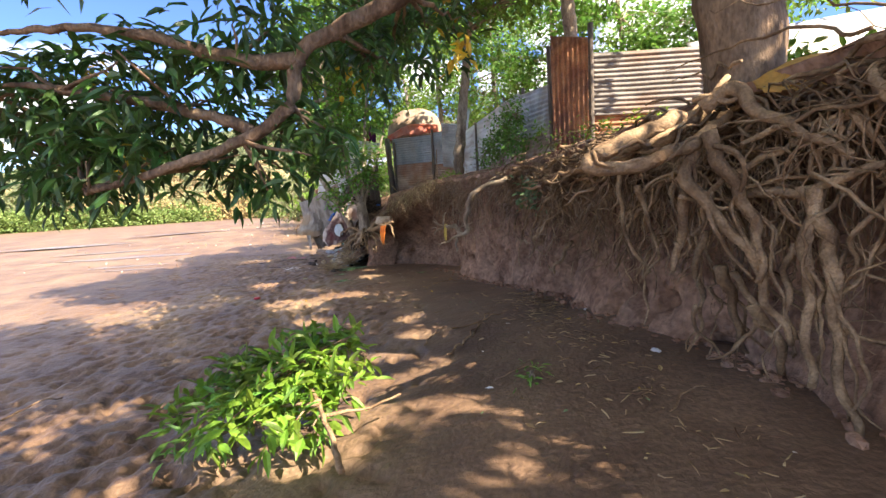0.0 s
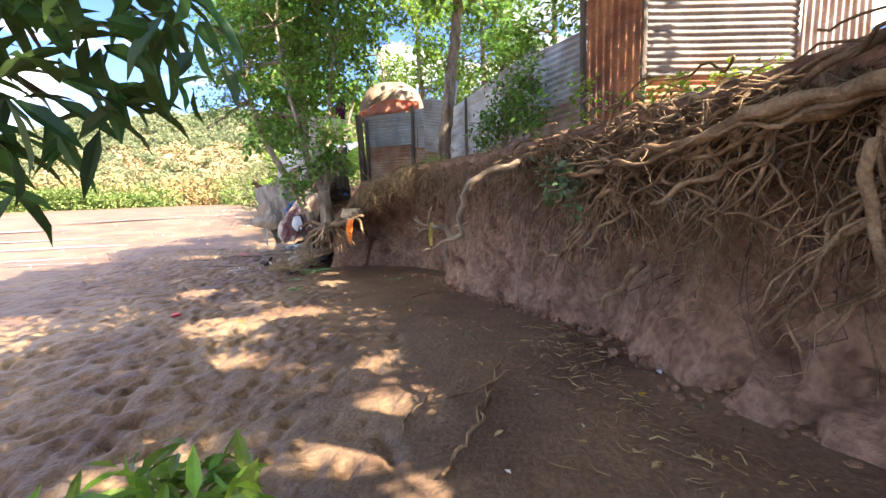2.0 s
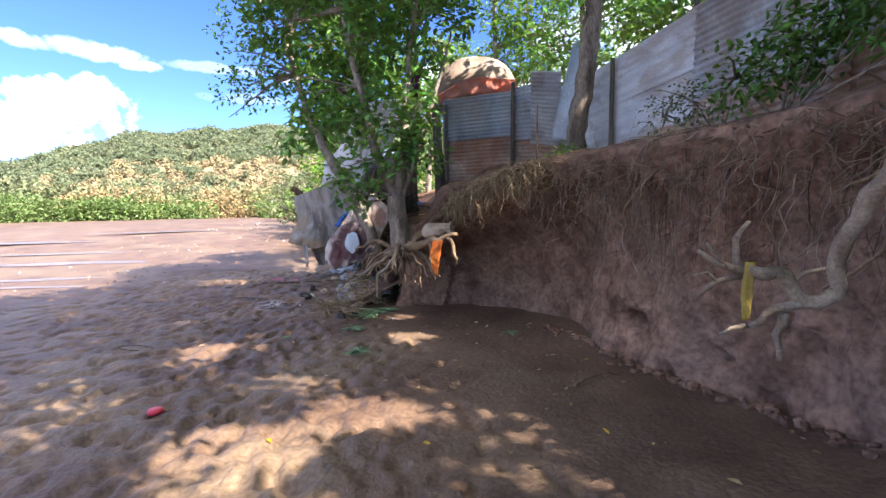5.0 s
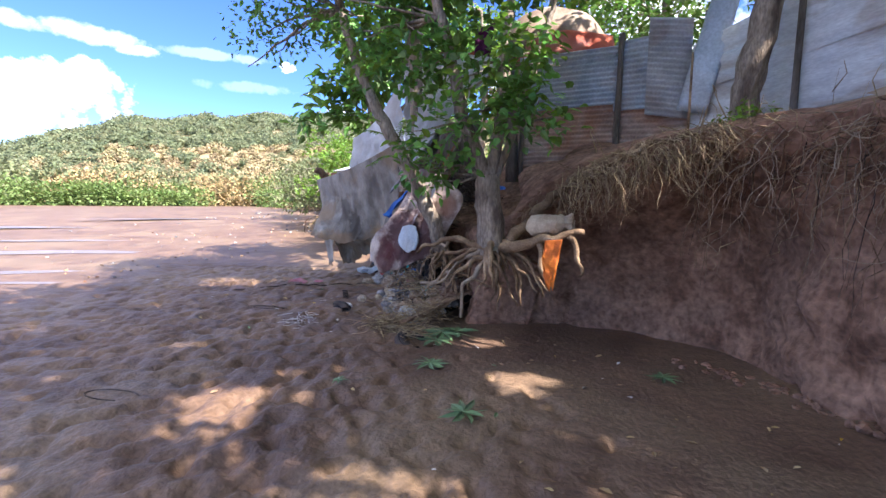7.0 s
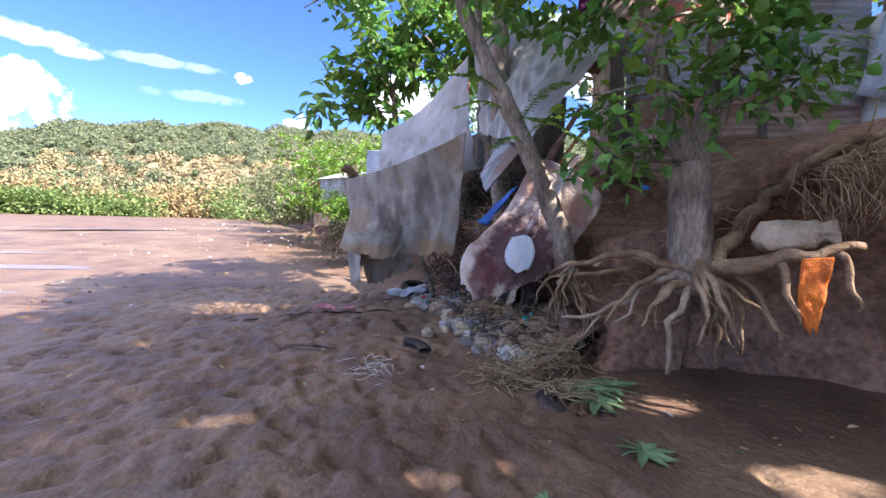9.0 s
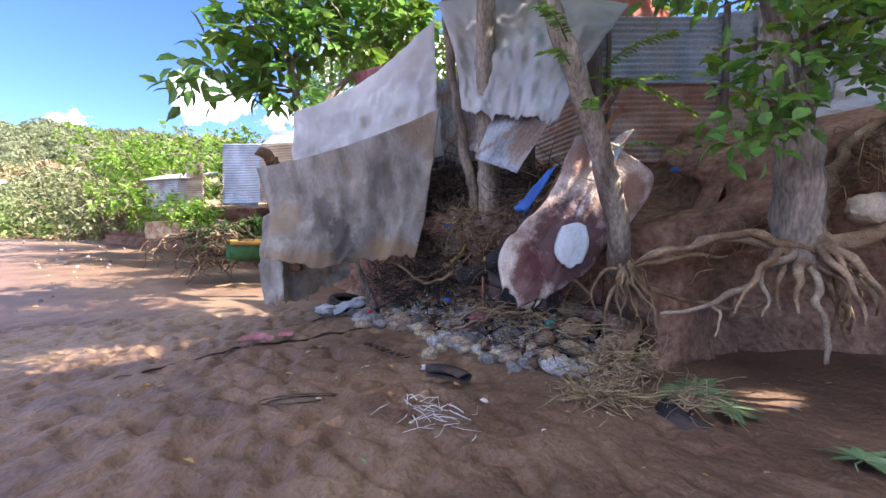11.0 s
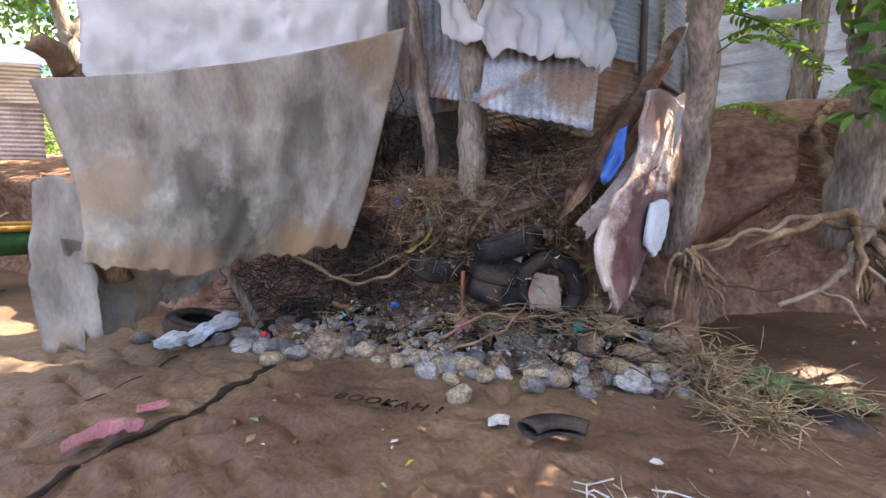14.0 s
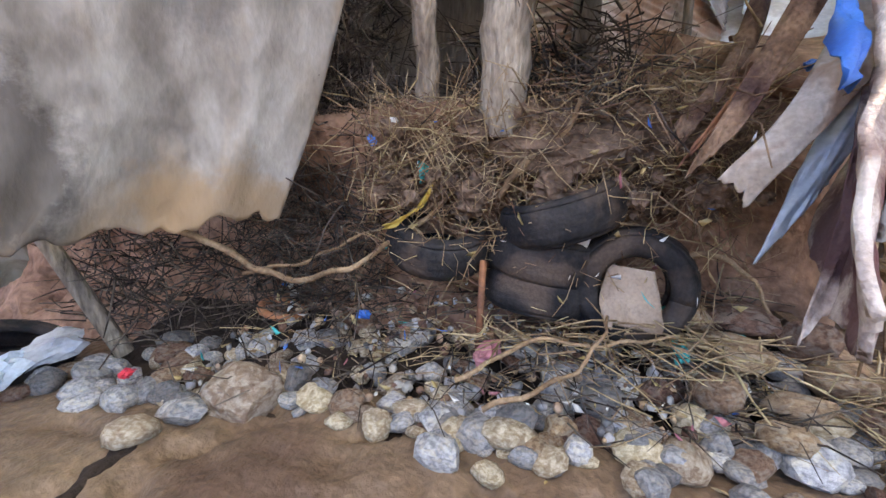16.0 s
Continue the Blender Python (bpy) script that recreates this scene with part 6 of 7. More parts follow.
# cut mango branch lying on the sand
cb = tree("cut_branch", "fresh cut leafy mango branch lying on the sand", [
    ([(0.62, 3.1, 0.3), (0.4, 3.5, 0.27), (0.2, 3.85, 0.34), (-0.15, 4.3, 0.45)], 0.022, 0.012), ([(0.25, 3.7, 0.3), (0.55, 3.95, 0.28), (0.75, 4.1, 0.3)], 0.014, 0.008), ([(0.2, 3.85, 0.34), (-0.35, 3.9, 0.3), (-0.7, 4.2, 0.3)], 0.014, 0.006)],
    [(-0.15, 4.15, 0.42, 0.4, 0.4, 0.2), (-0.5, 4.3, 0.36, 0.35, 0.4, 0.2), (0.2, 4.4, 0.45, 0.25, 0.3, 0.22), (-0.3, 3.7, 0.3, 0.35, 0.3, 0.15), (-0.75, 3.9, 0.22, 0.3, 0.35, 0.12), (0.1, 3.75, 0.28, 0.2, 0.25, 0.12), (-0.1, 4.65, 0.55, 0.3, 0.25, 0.15)],
    100, 9, (0.18, 0.055), M_LEAF_LIGHT, 111, spread=0.06, droop=0.1, category="branch", bark=M_ROOT, more=((45, M_LEAF_MID, (0.16, 0.045)),))

# ---- huts, boat and water further along ----
hut = thing("hut", "patched grey and rusty corrugated hut on the bank", "hut", (-6.2, 25.5, 1.8))
HUT_UP = Vector((0, 0, 0.4))
for nm, c, mat, sd in (("wall_sheet", ((-7.1, 26.2, 1.6), (-6.0, 25.2, 1.6), (-6.0, 25.2, 3.3), (-7.1, 26.2, 3.4)), M_ZINC_BLUE, 1), ("wall_sheet", ((-6.05, 25.2, 1.6), (-4.6, 23.9, 1.6), (-4.6, 23.9, 2.6), (-6.05, 25.2, 2.6)), M_ZINC_WARM, 2), ("wall_sheet", ((-6.0, 25.15, 2.5), (-4.6, 23.85, 2.55), (-4.6, 23.85, 3.2), (-6.0, 25.15, 3.25)), M_PANEL_B, 3), ("roof_sheet", ((-6.0, 25.3, 3.3), (-4.4, 23.7, 3.2), (-3.6, 25.0, 3.9), (-5.6, 26.6, 4.0)), M_PANEL_W, 4), ("side_sheet", ((-7.1, 26.2, 1.6), (-6.2, 28.5, 1.6), (-6.2, 28.5, 3.5), (-7.1, 26.2, 3.4)), M_ZINC, 5)):
    under(sheet(nm, *[Vector(q) + HUT_UP - hut.location for q in c], mat, across=True, seed=300 + sd), hut)
hut2 = thing("hut", "small patched hut of grey sheets further up the bank", "hut", (-9.0, 30.0, 1.8))
for nm, c, mat, sd in (("wall_sheet", ((-11.5, 32.5, 1.7), (-10.2, 31.0, 1.7), (-10.2, 31.0, 3.0), (-11.5, 32.5, 3.1)), M_RUST, 6), ("wall_sheet", ((-10.2, 31.0, 1.7), (-8.6, 29.4, 1.7), (-8.6, 29.4, 3.1), (-10.2, 31.0, 3.1)), M_ZINC, 7), ("roof_sheet", ((-10.4, 31.0, 3.1), (-8.4, 29.0, 3.05), (-7.6, 30.6, 3.5), (-9.8, 32.6, 3.5)), M_PANEL_W, 8), ("door_sheet", ((-8.6, 29.4, 1.7), (-8.0, 28.9, 1.7), (-8.0, 28.9, 3.6), (-8.6, 29.4, 3.6)), M_PANEL_B, 9)):
    under(sheet(nm, *[Vector(q) - hut2.location for q in c], mat, across=True, seed=310 + sd), hut2)


def box_mesh(name, size, mat, bevel=0.01, jitter=0.0, seed=0):
    bm = bmesh.new()
    bmesh.ops.create_cube(bm, size=1.0)
    bmesh.ops.subdivide_edges(bm, edges=bm.edges[:], cuts=2, use_grid_fill=True)
    for v in bm.verts:
        v.co = Vector((v.co.x * size[0], v.co.y * size[1], v.co.z * size[2]))
        if jitter:
            v.co += Vector((n3(v.co, 4, seed), n3(v.co, 4, seed + 3), n3(v.co, 4, seed + 6))) * jitter
    me = bpy.data.meshes.new(name)
    bm.to_mesh(me)
    bm.free()
    me.materials.append(mat)
    return new(name, me)


slab = tagged(box_mesh("concrete_slab", (2.4, 1.2, 0.5), M_ROCK_BROWN, jitter=0.12, seed=4), "broken concrete slab at the edge of the bank", "concrete slab")
slab.matrix_world = pose(-8.3, 27.9, 1.25, 4, 0, -35)
boat = thing("boat", "small worn green and yellow wooden boat on the sand", "boat", (-5.45, 22.9, 0.38))
bv, NB = [], 14
for i in range(NB):
    f = i / (NB - 1)
    w = 0.42 * math.sin(math.pi * (0.12 + 0.76 * f)) ** 0.6
    for j in range(9):
        a = math.pi * j / 8
        bv.append((f * 2.6 - 1.3, -w * math.cos(a), -0.42 * math.sin(a) ** 0.7 + 0.5))
hull = under(mesh_obj("hull", bv, grid_faces(NB, 9), M_BOAT_G), boat, "dark green hull")
hull.modifiers.new("thickness", "SOLIDIFY").thickness = 0.03
for sgn in (-1, 1):
    pts = [(f * 2.6 - 1.3, sgn * 0.43 * math.sin(math.pi * (0.12 + 0.76 * f)) ** 0.6, 0.52) for f in np.linspace(0, 1, 9)]
    under(Tubes().add(pts, 0.05, 0.05, 6, 0.15, 0.05).build("gunwale", M_BOAT_Y), boat, "worn yellow gunwale")
under(box_mesh("thwart", (0.25, 0.75, 0.04), M_WOOD_GREY), boat).location = (0.1, 0, 0.42)
boat.rotation_euler = (0.05, 0, radians(18))
for k, (x, y, lx, ly, rot) in enumerate(((-15.5, 20.5, 6.5, 0.9, 16), (-13.0, 17.0, 3.0, 0.45, 20), (-24.0, 28.0, 14.0, 1.6, 24), (-18.0, 23.5, 8.0, 0.6, 21), (-11.6, 15.9, 2.4, 0.28, 12), (-20.0, 34.0, 12.0, 1.2, 30))):
    n_r, vs = 34, [(0, 0, 0)]
    for i in range(n_r):
        a = 2 * math.pi * i / n_r
        r = 1 + 0.5 * noise.noise(Vector((math.cos(a) * 1.7, math.sin(a) * 1.7, k * 5)))
        vs.append((lx / 2 * r * math.cos(a), ly / 2 * r * math.sin(a), 0))
    w = mesh_obj("water", vs, [(0, i + 1, (i + 1) % n_r + 1) for i in range(n_r)], M_WATER)
    w.matrix_world = pose(x, y, ground_z(x, y) + 0.012, 0, 0, rot)
    tagged(w, "thin sheet of shallow muddy water on the sand", "water", kind="structure")

# ---- rubble at the foot of the mound ----
rng = np.random.default_rng(77)
ROCKS = []
for k in range(12):
    bm = bmesh.new()
    bmesh.ops.create_icosphere(bm, subdivisions=2, radius=1.0)
    o = Vector(rng.uniform(0, 50, 3))
    cut = [(Vector(rng.normal(0, 1, 3)).normalized(), rng.uniform(0.5, 0.85)) for _ in range(6 if k % 2 else 3)]
    for v in bm.verts:
        v.co *= 1 + 0.22 * noise.noise(v.co * 0.9 + o) + 0.1 * noise.noise(v.co * 2.6 + o)
        for d, lim in cut:
            h = v.co.dot(d)
            if h > lim:
                v.co -= d * (h - lim) * 0.9
    me = bpy.data.meshes.new("rock")
    bm.to_mesh(me)
    bm.free()
    me.polygons.foreach_set("use_smooth", [k % 2 == 0] * len(me.polygons))
    ROCKS.append({m.name: me.copy() for m in (M_ROCK, M_ROCK_PALE, M_ROCK_BROWN)})
    for m in (M_ROCK, M_ROCK_PALE, M_ROCK_BROWN):
        ROCKS[-1][m.name].materials.append(m)


def rock(x, y, s, mat=M_ROCK, z=None, tall=0.7, rot=None, label="rounded grey river stone half sunk in the sand", group="stones at the mound"):
    me = ROCKS[int(rng.integers(12))][mat.name]
    ob = new("stone", me)
    sx, sy, sz = s * rng.uniform(0.85, 1.25), s * rng.uniform(0.75, 1.1), s * tall * rng.uniform(0.8, 1.15)
    zz = (ground_z(x, y) + sz * 0.45) if z is None else z
    ob.matrix_world = pose(x, y, zz, rng.uniform(-18, 18), rng.uniform(-18, 18), rng.uniform(0, 360) if rot is None else rot) @ Matrix.Diagonal((sx, sy, sz, 1))
    return tagged(ob, label, "stone", group)


rock(-4.1, 16.9, 0.2, M_ROCK_PALE, tall=0.62, rot=70, label="large pale limestone block on the sand")
for x, y, s, m in ((-3.88, 16.42, 0.13, M_ROCK_BROWN), (-3.68, 15.95, 0.12, M_ROCK), (-4.36, 17.0, 0.11, M_ROCK), (-4.58, 17.03, 0.12, M_ROCK_PALE), (-4.0, 15.82, 0.12, M_ROCK), (-3.5, 15.3, 0.1, M_ROCK_BROWN), (-3.53, 14.95, 0.14, M_ROCK_PALE), (-3.82, 15.52, 0.075, M_ROCK), (-3.28, 14.5, 0.17, M_ROCK),
                   (-3.15, 16.65, 0.12, M_ROCK_PALE), (-3.0, 16.1, 0.12, M_ROCK_PALE), (-3.62, 14.72, 0.09, M_ROCK), (-4.0, 15.6, 0.07, M_ROCK_PALE), (-3.42, 15.52, 0.11, M_ROCK), (-3.4, 15.1, 0.1, M_ROCK), (-3.66, 15.74, 0.1, M_ROCK), (-3.76, 16.2, 0.11, M_ROCK), (-4.22, 15.37, 0.1, M_ROCK_PALE), (-4.3, 17.25, 0.1, M_ROCK), (-4.45, 17.4, 0.09, M_ROCK), (-4.8, 18.3, 0.12, M_ROCK), (-5.0, 18.6, 0.12, M_ROCK)):
    rock(x, y, s, m, label="stone among the rubble below the mound")
EDGE = [Vector(p) for p in ((-4.75, 18.0, 0), (-4.45, 17.2, 0), (-4.05, 16.6, 0), (-3.95, 16.0, 0), (-3.85, 15.5, 0), (-3.75, 15.0, 0), (-3.55, 14.5, 0), (-3.15, 14.15, 0))]
BACK = [Vector(p) for p in ((-3.95, 18.0, 0), (-3.65, 17.3, 0), (-3.3, 16.6, 0), (-3.1, 16.1, 0), (-2.95, 15.6, 0), (-2.75, 15.2, 0), (-2.6, 14.8, 0), (-2.5, 14.4, 0))]
for k in range(300):
    f = rng.uniform(0, 6.999)
    i, g = int(f), f - int(f)
    a, b = EDGE[i].lerp(EDGE[i + 1], g), BACK[i].lerp(BACK[i + 1], g)
    w = rng.uniform(0, 1) ** 1.15
    p = a.lerp(b, w)
    s = float(rng.choice((0.035, 0.05, 0.07, 0.09, 0.12), p=(0.1, 0.24, 0.3, 0.24, 0.12)))
    m = (M_ROCK, M_ROCK, M_ROCK, M_ROCK_PALE, M_ROCK_BROWN)[int(rng.integers(5))]
    rock(p.x, p.y, s, m, z=ground_z(p.x, p.y) + s * 0.25 + 0.3 * w ** 1.6 * (0.85 if p.y < 16.8 else 0.5), label="stone among the rubble below the mound")
# sloping bed of soil that the rubble lies on, its near-black colour standing for gap shade
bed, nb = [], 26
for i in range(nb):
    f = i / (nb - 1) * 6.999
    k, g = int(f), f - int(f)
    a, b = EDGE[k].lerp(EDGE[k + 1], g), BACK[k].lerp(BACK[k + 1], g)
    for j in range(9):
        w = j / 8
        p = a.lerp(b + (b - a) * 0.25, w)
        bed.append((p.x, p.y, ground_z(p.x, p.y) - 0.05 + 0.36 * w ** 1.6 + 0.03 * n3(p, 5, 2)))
tagged(mesh_obj("rubble_bed", bed, grid_faces(nb, 9), M_DARK), "near-black soil bed giving the gaps between stones their shade", "soil", kind="structure")
for x, y, s, z, t in ((-2.62, 14.74, 0.19, 0.3, 0.6), (-2.82, 14.35, 0.15, 0.14, 0.7), (-3.08, 14.55, 0.17, 0.06, 0.5), (-2.9, 14.78, 0.16, 0.2, 0.55), (-3.2, 14.85, 0.14, 0.1, 0.6), (-2.66, 14.45, 0.14, 0.26, 0.8), (-3.0, 14.2, 0.12, 0.02, 0.7), (-3.3, 14.6, 0.12, 0.0, 0.6), (-2.75, 15.0, 0.15, 0.32, 0.6)):
    rock(x, y, s, M_ROCK_BROWN, z, t, label="broken brown concrete lump sliding off the mound", group="concrete lumps")
plank = tagged(box_mesh("plank", (1.35, 0.1, 0.035), M_WOODBOARD, jitter=0.02, seed=5), "split brown plank lying on the rubble", "plank")
plank.matrix_world = Matrix.Translation((-2.85, 14.15, 0.1)) @ Vector((-0.55, -0.42, -0.22)).to_track_quat("X", "Z").to_matrix().to_4x4()


def tyre(label, m, big=0.31, wide=0.19, arc=1.0):
    """A car tyre: a grooved tread between two sidewalls, turned about its z axis."""
    e = thing("tyre", label, "tyre", group="old tyres")
    e.matrix_world = m
    n = max(8, int(40 * arc))
    tread = [(big - 0.012 if j in (2, 4, 6, 8) else big - 0.004 * abs(j - 5) ** 1.2, (j / 10 - 0.5) * wide) for j in range(11)]
    wall = [(big - 0.028, 0.5 * wide), (big - 0.05, 0.58 * wide), (big - 0.08, 0.6 * wide), (big - 0.11, 0.52 * wide), (big - 0.125, 0.42 * wide), (big - 0.115, 0.36 * wide)]
    for nm, prof in (("tread", tread), ("sidewall", wall), ("sidewall", [(r, -z) for r, z in wall[::-1]])):
        vs = [(r * math.cos(2 * math.pi * arc * i / n), r * math.sin(2 * math.pi * arc * i / n), z) for i in range(n + 1) for r, z in prof]
        ob = under(mesh_obj(nm, vs, grid_faces(n + 1, len(prof)), M_TYRE), e)
        ob.modifiers.new("thickness", "SOLIDIFY").thickness = 0.012
    return e


tyre("dusty black tyre filled with soil on the stack", pose(-3.12, 15.62, 0.86, -14, -12, 0), 0.32, 0.17)
tyre("worn black tyre stacked beneath another tyre", pose(-3.02, 15.72, 0.62, 8, -6, 40), 0.33, 0.2)
tyre("worn black tyre at the bottom of the stack", pose(-3.02, 15.74, 0.42, 6, -4, 80), 0.32, 0.18)
tyre("black tyre wedged in the rubbish mound", pose(-3.26, 16.28, 0.68, 12, -20, 10), 0.3, 0.18)
tyre("black tyre standing upright against the stack", pose(-3.06, 15.25, 0.5, 90, 12, -76), 0.3, 0.15)
tyre("black tyre half buried under the canvas", pose(-4.6, 18.35, -0.02, 12, 8, 0), 0.3, 0.16)
tyre("dark tyre sunk in the sand beside straw", pose(-3.0, 13.4, -0.2, 20, 16, 30), 0.23, 0.13)
tyre("curved strip of torn tyre lying on the sand", pose(-4.5, 14.45, -0.1, 10, -6, 10), 0.36, 0.05, 0.2)
for at, r in (((-3.12, 15.62, 0.93), 0.2), ((-3.05, 15.7, 0.7), 0.2)):
    ob = new("soil_fill", ROCKS[3]["river_stone"].copy())
    ob.data.materials.clear()
    ob.data.materials.append(M_MOUND)
    ob.matrix_world = pose(*at, -14, -12, 0) @ Matrix.Diagonal((r, r, 0.09, 1))
    tagged(ob, "brown soil heaped inside a tyre", "soil")
flag = cloth_thing("white_plastic_scrap", "torn white plastic scrap caught between the tyres", [[(-3.22, 15.6, 0.75), (-3.2, 15.44, 0.75)], [(-3.19, 15.55, 0.64), (-3.19, 15.49, 0.62)]], M_WHITE_P, fold=0.01, seed=41, step=0.02)
stake = thing("rusty_stake", "rusty iron stake in the rubble", "stake", (-3.32, 15.98, 0.1))
add_post(stake, (-3.32, 15.98, 0.0), (-3.34, 15.96, 0.6), 0.022, M_RUST, "stake")
strut = thing("leaning_pole", "grey pole propped under the canvas", "pole", (-4.5, 17.3, 0.0))
add_post(strut, (-4.25, 17.8, -0.02), (-4.55, 18.0, 0.78), 0.05, M_BARK, "pole")
ring = Tubes()
ring.add([(-3.62 + 0.13 * math.cos(a), 17.2 + 0.13 * math.sin(a), 0.2 + 0.03 * math.sin(a)) for a in np.linspace(0, 6.28, 14)], 0.025, 0.025, 6, 0.04)
tagged(ring.build("rusty_ring", M_RUST), "rusty iron ring lying among the stones", "ring")

# brush, straw and rubbish heaped on and under the mound
def brush(name, label, count, place, length, r0, mat, seed, lift=0.3, category="brush"):
    g, t = np.random.default_rng(seed), Tubes()
    for k in range(count):
        a = Vector(place(g))
        d = Vector(g.normal(0, 1, 3))
        d.z = d.z * lift
        d.normalize()
        q = a + d * length * g.uniform(0.4, 1.2)
        r = r0 * g.uniform(0.5, 1.5)
        t.add([a, (a + q) / 2 + Vector(g.normal(0, length * 0.08, 3)), q], r, r * 0.5, 4, 0.12, 0, 0.02, k)
    return tagged(t.build(name, mat), label, category, kind="stuff")


def on_mound(g):
    f = g.uniform(0, 5.999)
    i, w = int(f), g.uniform(0.2, 1.1)
    p = EDGE[i + 1].lerp(EDGE[i + 2] if i < 5 else EDGE[i + 1], f - i).lerp(BACK[i + 1].lerp(BACK[i + 2] if i < 5 else BACK[i + 1], f - i), w)
    return (p.x, p.y, ground_z(p.x, p.y) + 0.08 + 0.4 * max(0, w) ** 1.5)


brush("straw_litter", "dry straw and reeds scattered over the rubble", 210, on_mound, 0.28, 0.003, M_STRAW, 1)
brush("straw_litter", "drift of straw and stalks over the stones", 130, lambda g: (lambda f: (-3.42 + 0.32 * f + g.normal(0, 0.1), 15.95 - 1.0 * f + g.normal(0, 0.08), 0.17 + 0.1 * f + abs(g.normal(0, 0.05))))(g.uniform()), 0.36, 0.0045, M_STRAW, 41, 0.22)
brush("straw_litter", "long pale reeds washed over the concrete lumps", 34, lambda g: (-3.05 + g.normal(0, 0.15), 14.75 + g.normal(0, 0.3), 0.22 + abs(g.normal(0, 0.06))), 0.55, 0.005, M_STRAW, 42, 0.2)
brush("twig_litter", "dark twigs and roots tangled over the rubble", 420, on_mound, 0.3, 0.004, M_TWIG, 2)
# this brush fills the shelter's hollow and holds its shade in the colour
brush("brush_pile", "dry brush packed under the shelter, darkened for the hollow's shade", 1300, lambda g: (-3.32 + g.uniform(-0.15, 0.4) - 0.1 * (g.uniform() < 0.4), 17.15 + g.uniform(-0.5, 0.8), g.uniform(0.35, 2.25)), 0.4, 0.005, M_TWIG, 3, 1.0)
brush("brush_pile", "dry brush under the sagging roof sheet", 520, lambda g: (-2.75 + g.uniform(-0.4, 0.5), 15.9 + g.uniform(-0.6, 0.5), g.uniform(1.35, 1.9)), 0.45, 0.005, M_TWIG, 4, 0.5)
brush("brush_pile", "brush and thin roots on the mound face", 1900, lambda g: (lambda f: (-3.55 + 0.75 * f + g.normal(0, 0.09), 16.6 - 1.8 * f + g.normal(0, 0.05), 1.45 - abs(g.normal(0, 0.42))))(g.uniform()), 0.26, 0.003, M_STRAW_BROWN, 5, 1.0)
brush("brush_pile", "pale straw caught in the mound face", 400, lambda g: (lambda f: (-3.58 + 0.75 * f + g.normal(0, 0.06), 16.6 - 1.8 * f + g.normal(0, 0.05), 1.3 - abs(g.normal(0, 0.35))))(g.uniform()), 0.28, 0.003, M_STRAW, 31, 0.7)
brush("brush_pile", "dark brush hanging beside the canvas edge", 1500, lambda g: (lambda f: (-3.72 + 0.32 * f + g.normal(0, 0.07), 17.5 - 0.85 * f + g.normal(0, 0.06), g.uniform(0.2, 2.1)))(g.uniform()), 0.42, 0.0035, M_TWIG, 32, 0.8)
brush("brush_pile", "grey twigs on the mound shelf below the roof sheet", 420, lambda g: (-2.95 + g.normal(0, 0.2), 15.5 + g.normal(0, 0.45), 1.32 + abs(g.normal(0, 0.14))), 0.34, 0.004, M_STRAW_BROWN, 33, 0.5)
brush("brush_pile", "tangled roots below the canvas edge, coloured near-black", 420, lambda g: (-4.05 + g.uniform(-0.25, 0.4), 17.85 + g.uniform(-0.45, 0.7), g.uniform(0.05, 0.65)), 0.3, 0.005, M_TWIG, 6, 0.6)
brush("straw_heap", "heap of dry straw washed against the stones", 300, lambda g: (-3.4 + g.normal(0, 0.13), 13.8 + g.normal(0, 0.11), -0.1 + abs(g.normal(0, 0.07))), 0.24, 0.004, M_STRAW, 7, 0.5)
brush("straw_heap", "heap of dry reeds below the corner tree", 260, lambda g: (-2.95 + g.normal(0, 0.16), 14.1 + g.normal(0, 0.13), -0.02 + abs(g.normal(0, 0.1))), 0.24, 0.004, M_STRAW, 8, 0.5)
brush("straw_heap", "wisps of straw round the sunken tyre", 90, lambda g: (-2.98 + g.normal(0, 0.1), 13.36 + g.normal(0, 0.1), -0.05 + abs(g.normal(0, 0.05))), 0.25, 0.004, M_STRAW, 9, 0.4)
brush("dry_fringe", "dry grass and rootlets hanging off the bank edge", 210, lambda g: (lambda f: (2.05 - 2.1 * f + g.normal(0, 0.12), 9.3 + 3.8 * f + g.normal(0, 0.12), 2.18 + g.normal(0, 0.12)))(g.uniform()), 0.3, 0.003, M_STRAW, 10, 1.0)
for k, (pts, r) in enumerate((([(-4.05, 17.5, 0.75), (-3.85, 17.15, 0.5), (-3.65, 16.75, 0.5), (-3.45, 16.35, 0.75), (-3.35, 16.1, 1.0)], 0.022), ([(-3.9, 17.2, 0.45), (-3.6, 16.8, 0.6), (-3.4, 16.3, 0.9)], 0.012), ([(-3.35, 15.9, 0.95), (-3.3, 15.75, 1.12), (-3.25, 15.6, 1.3), (-3.3, 15.5, 1.4)], 0.02), ([(-3.1, 15.1, 0.62), (-2.95, 14.95, 0.68), (-2.8, 14.75, 0.6), (-2.75, 14.65, 0.4)], 0.018), ([(-3.75, 15.9, 0.12), (-3.55, 15.6, 0.25), (-3.4, 15.3, 0.3), (-3.25, 15.0, 0.32)], 0.012), ([(-3.85, 15.7, 0.05), (-3.65, 15.4, 0.2), (-3.35, 15.3, 0.42)], 0.014), ([(-3.5, 14.2, 0.0), (-3.6, 13.95, -0.02), (-3.95, 13.85, -0.08)], 0.01))):
    b = thing("dead_branch", "bare dead branch lying across the rubble", "branch", pts[0], "branches on the mound")
    root(b, pts, r, r * 0.5, k, M_ROOT, "branch")
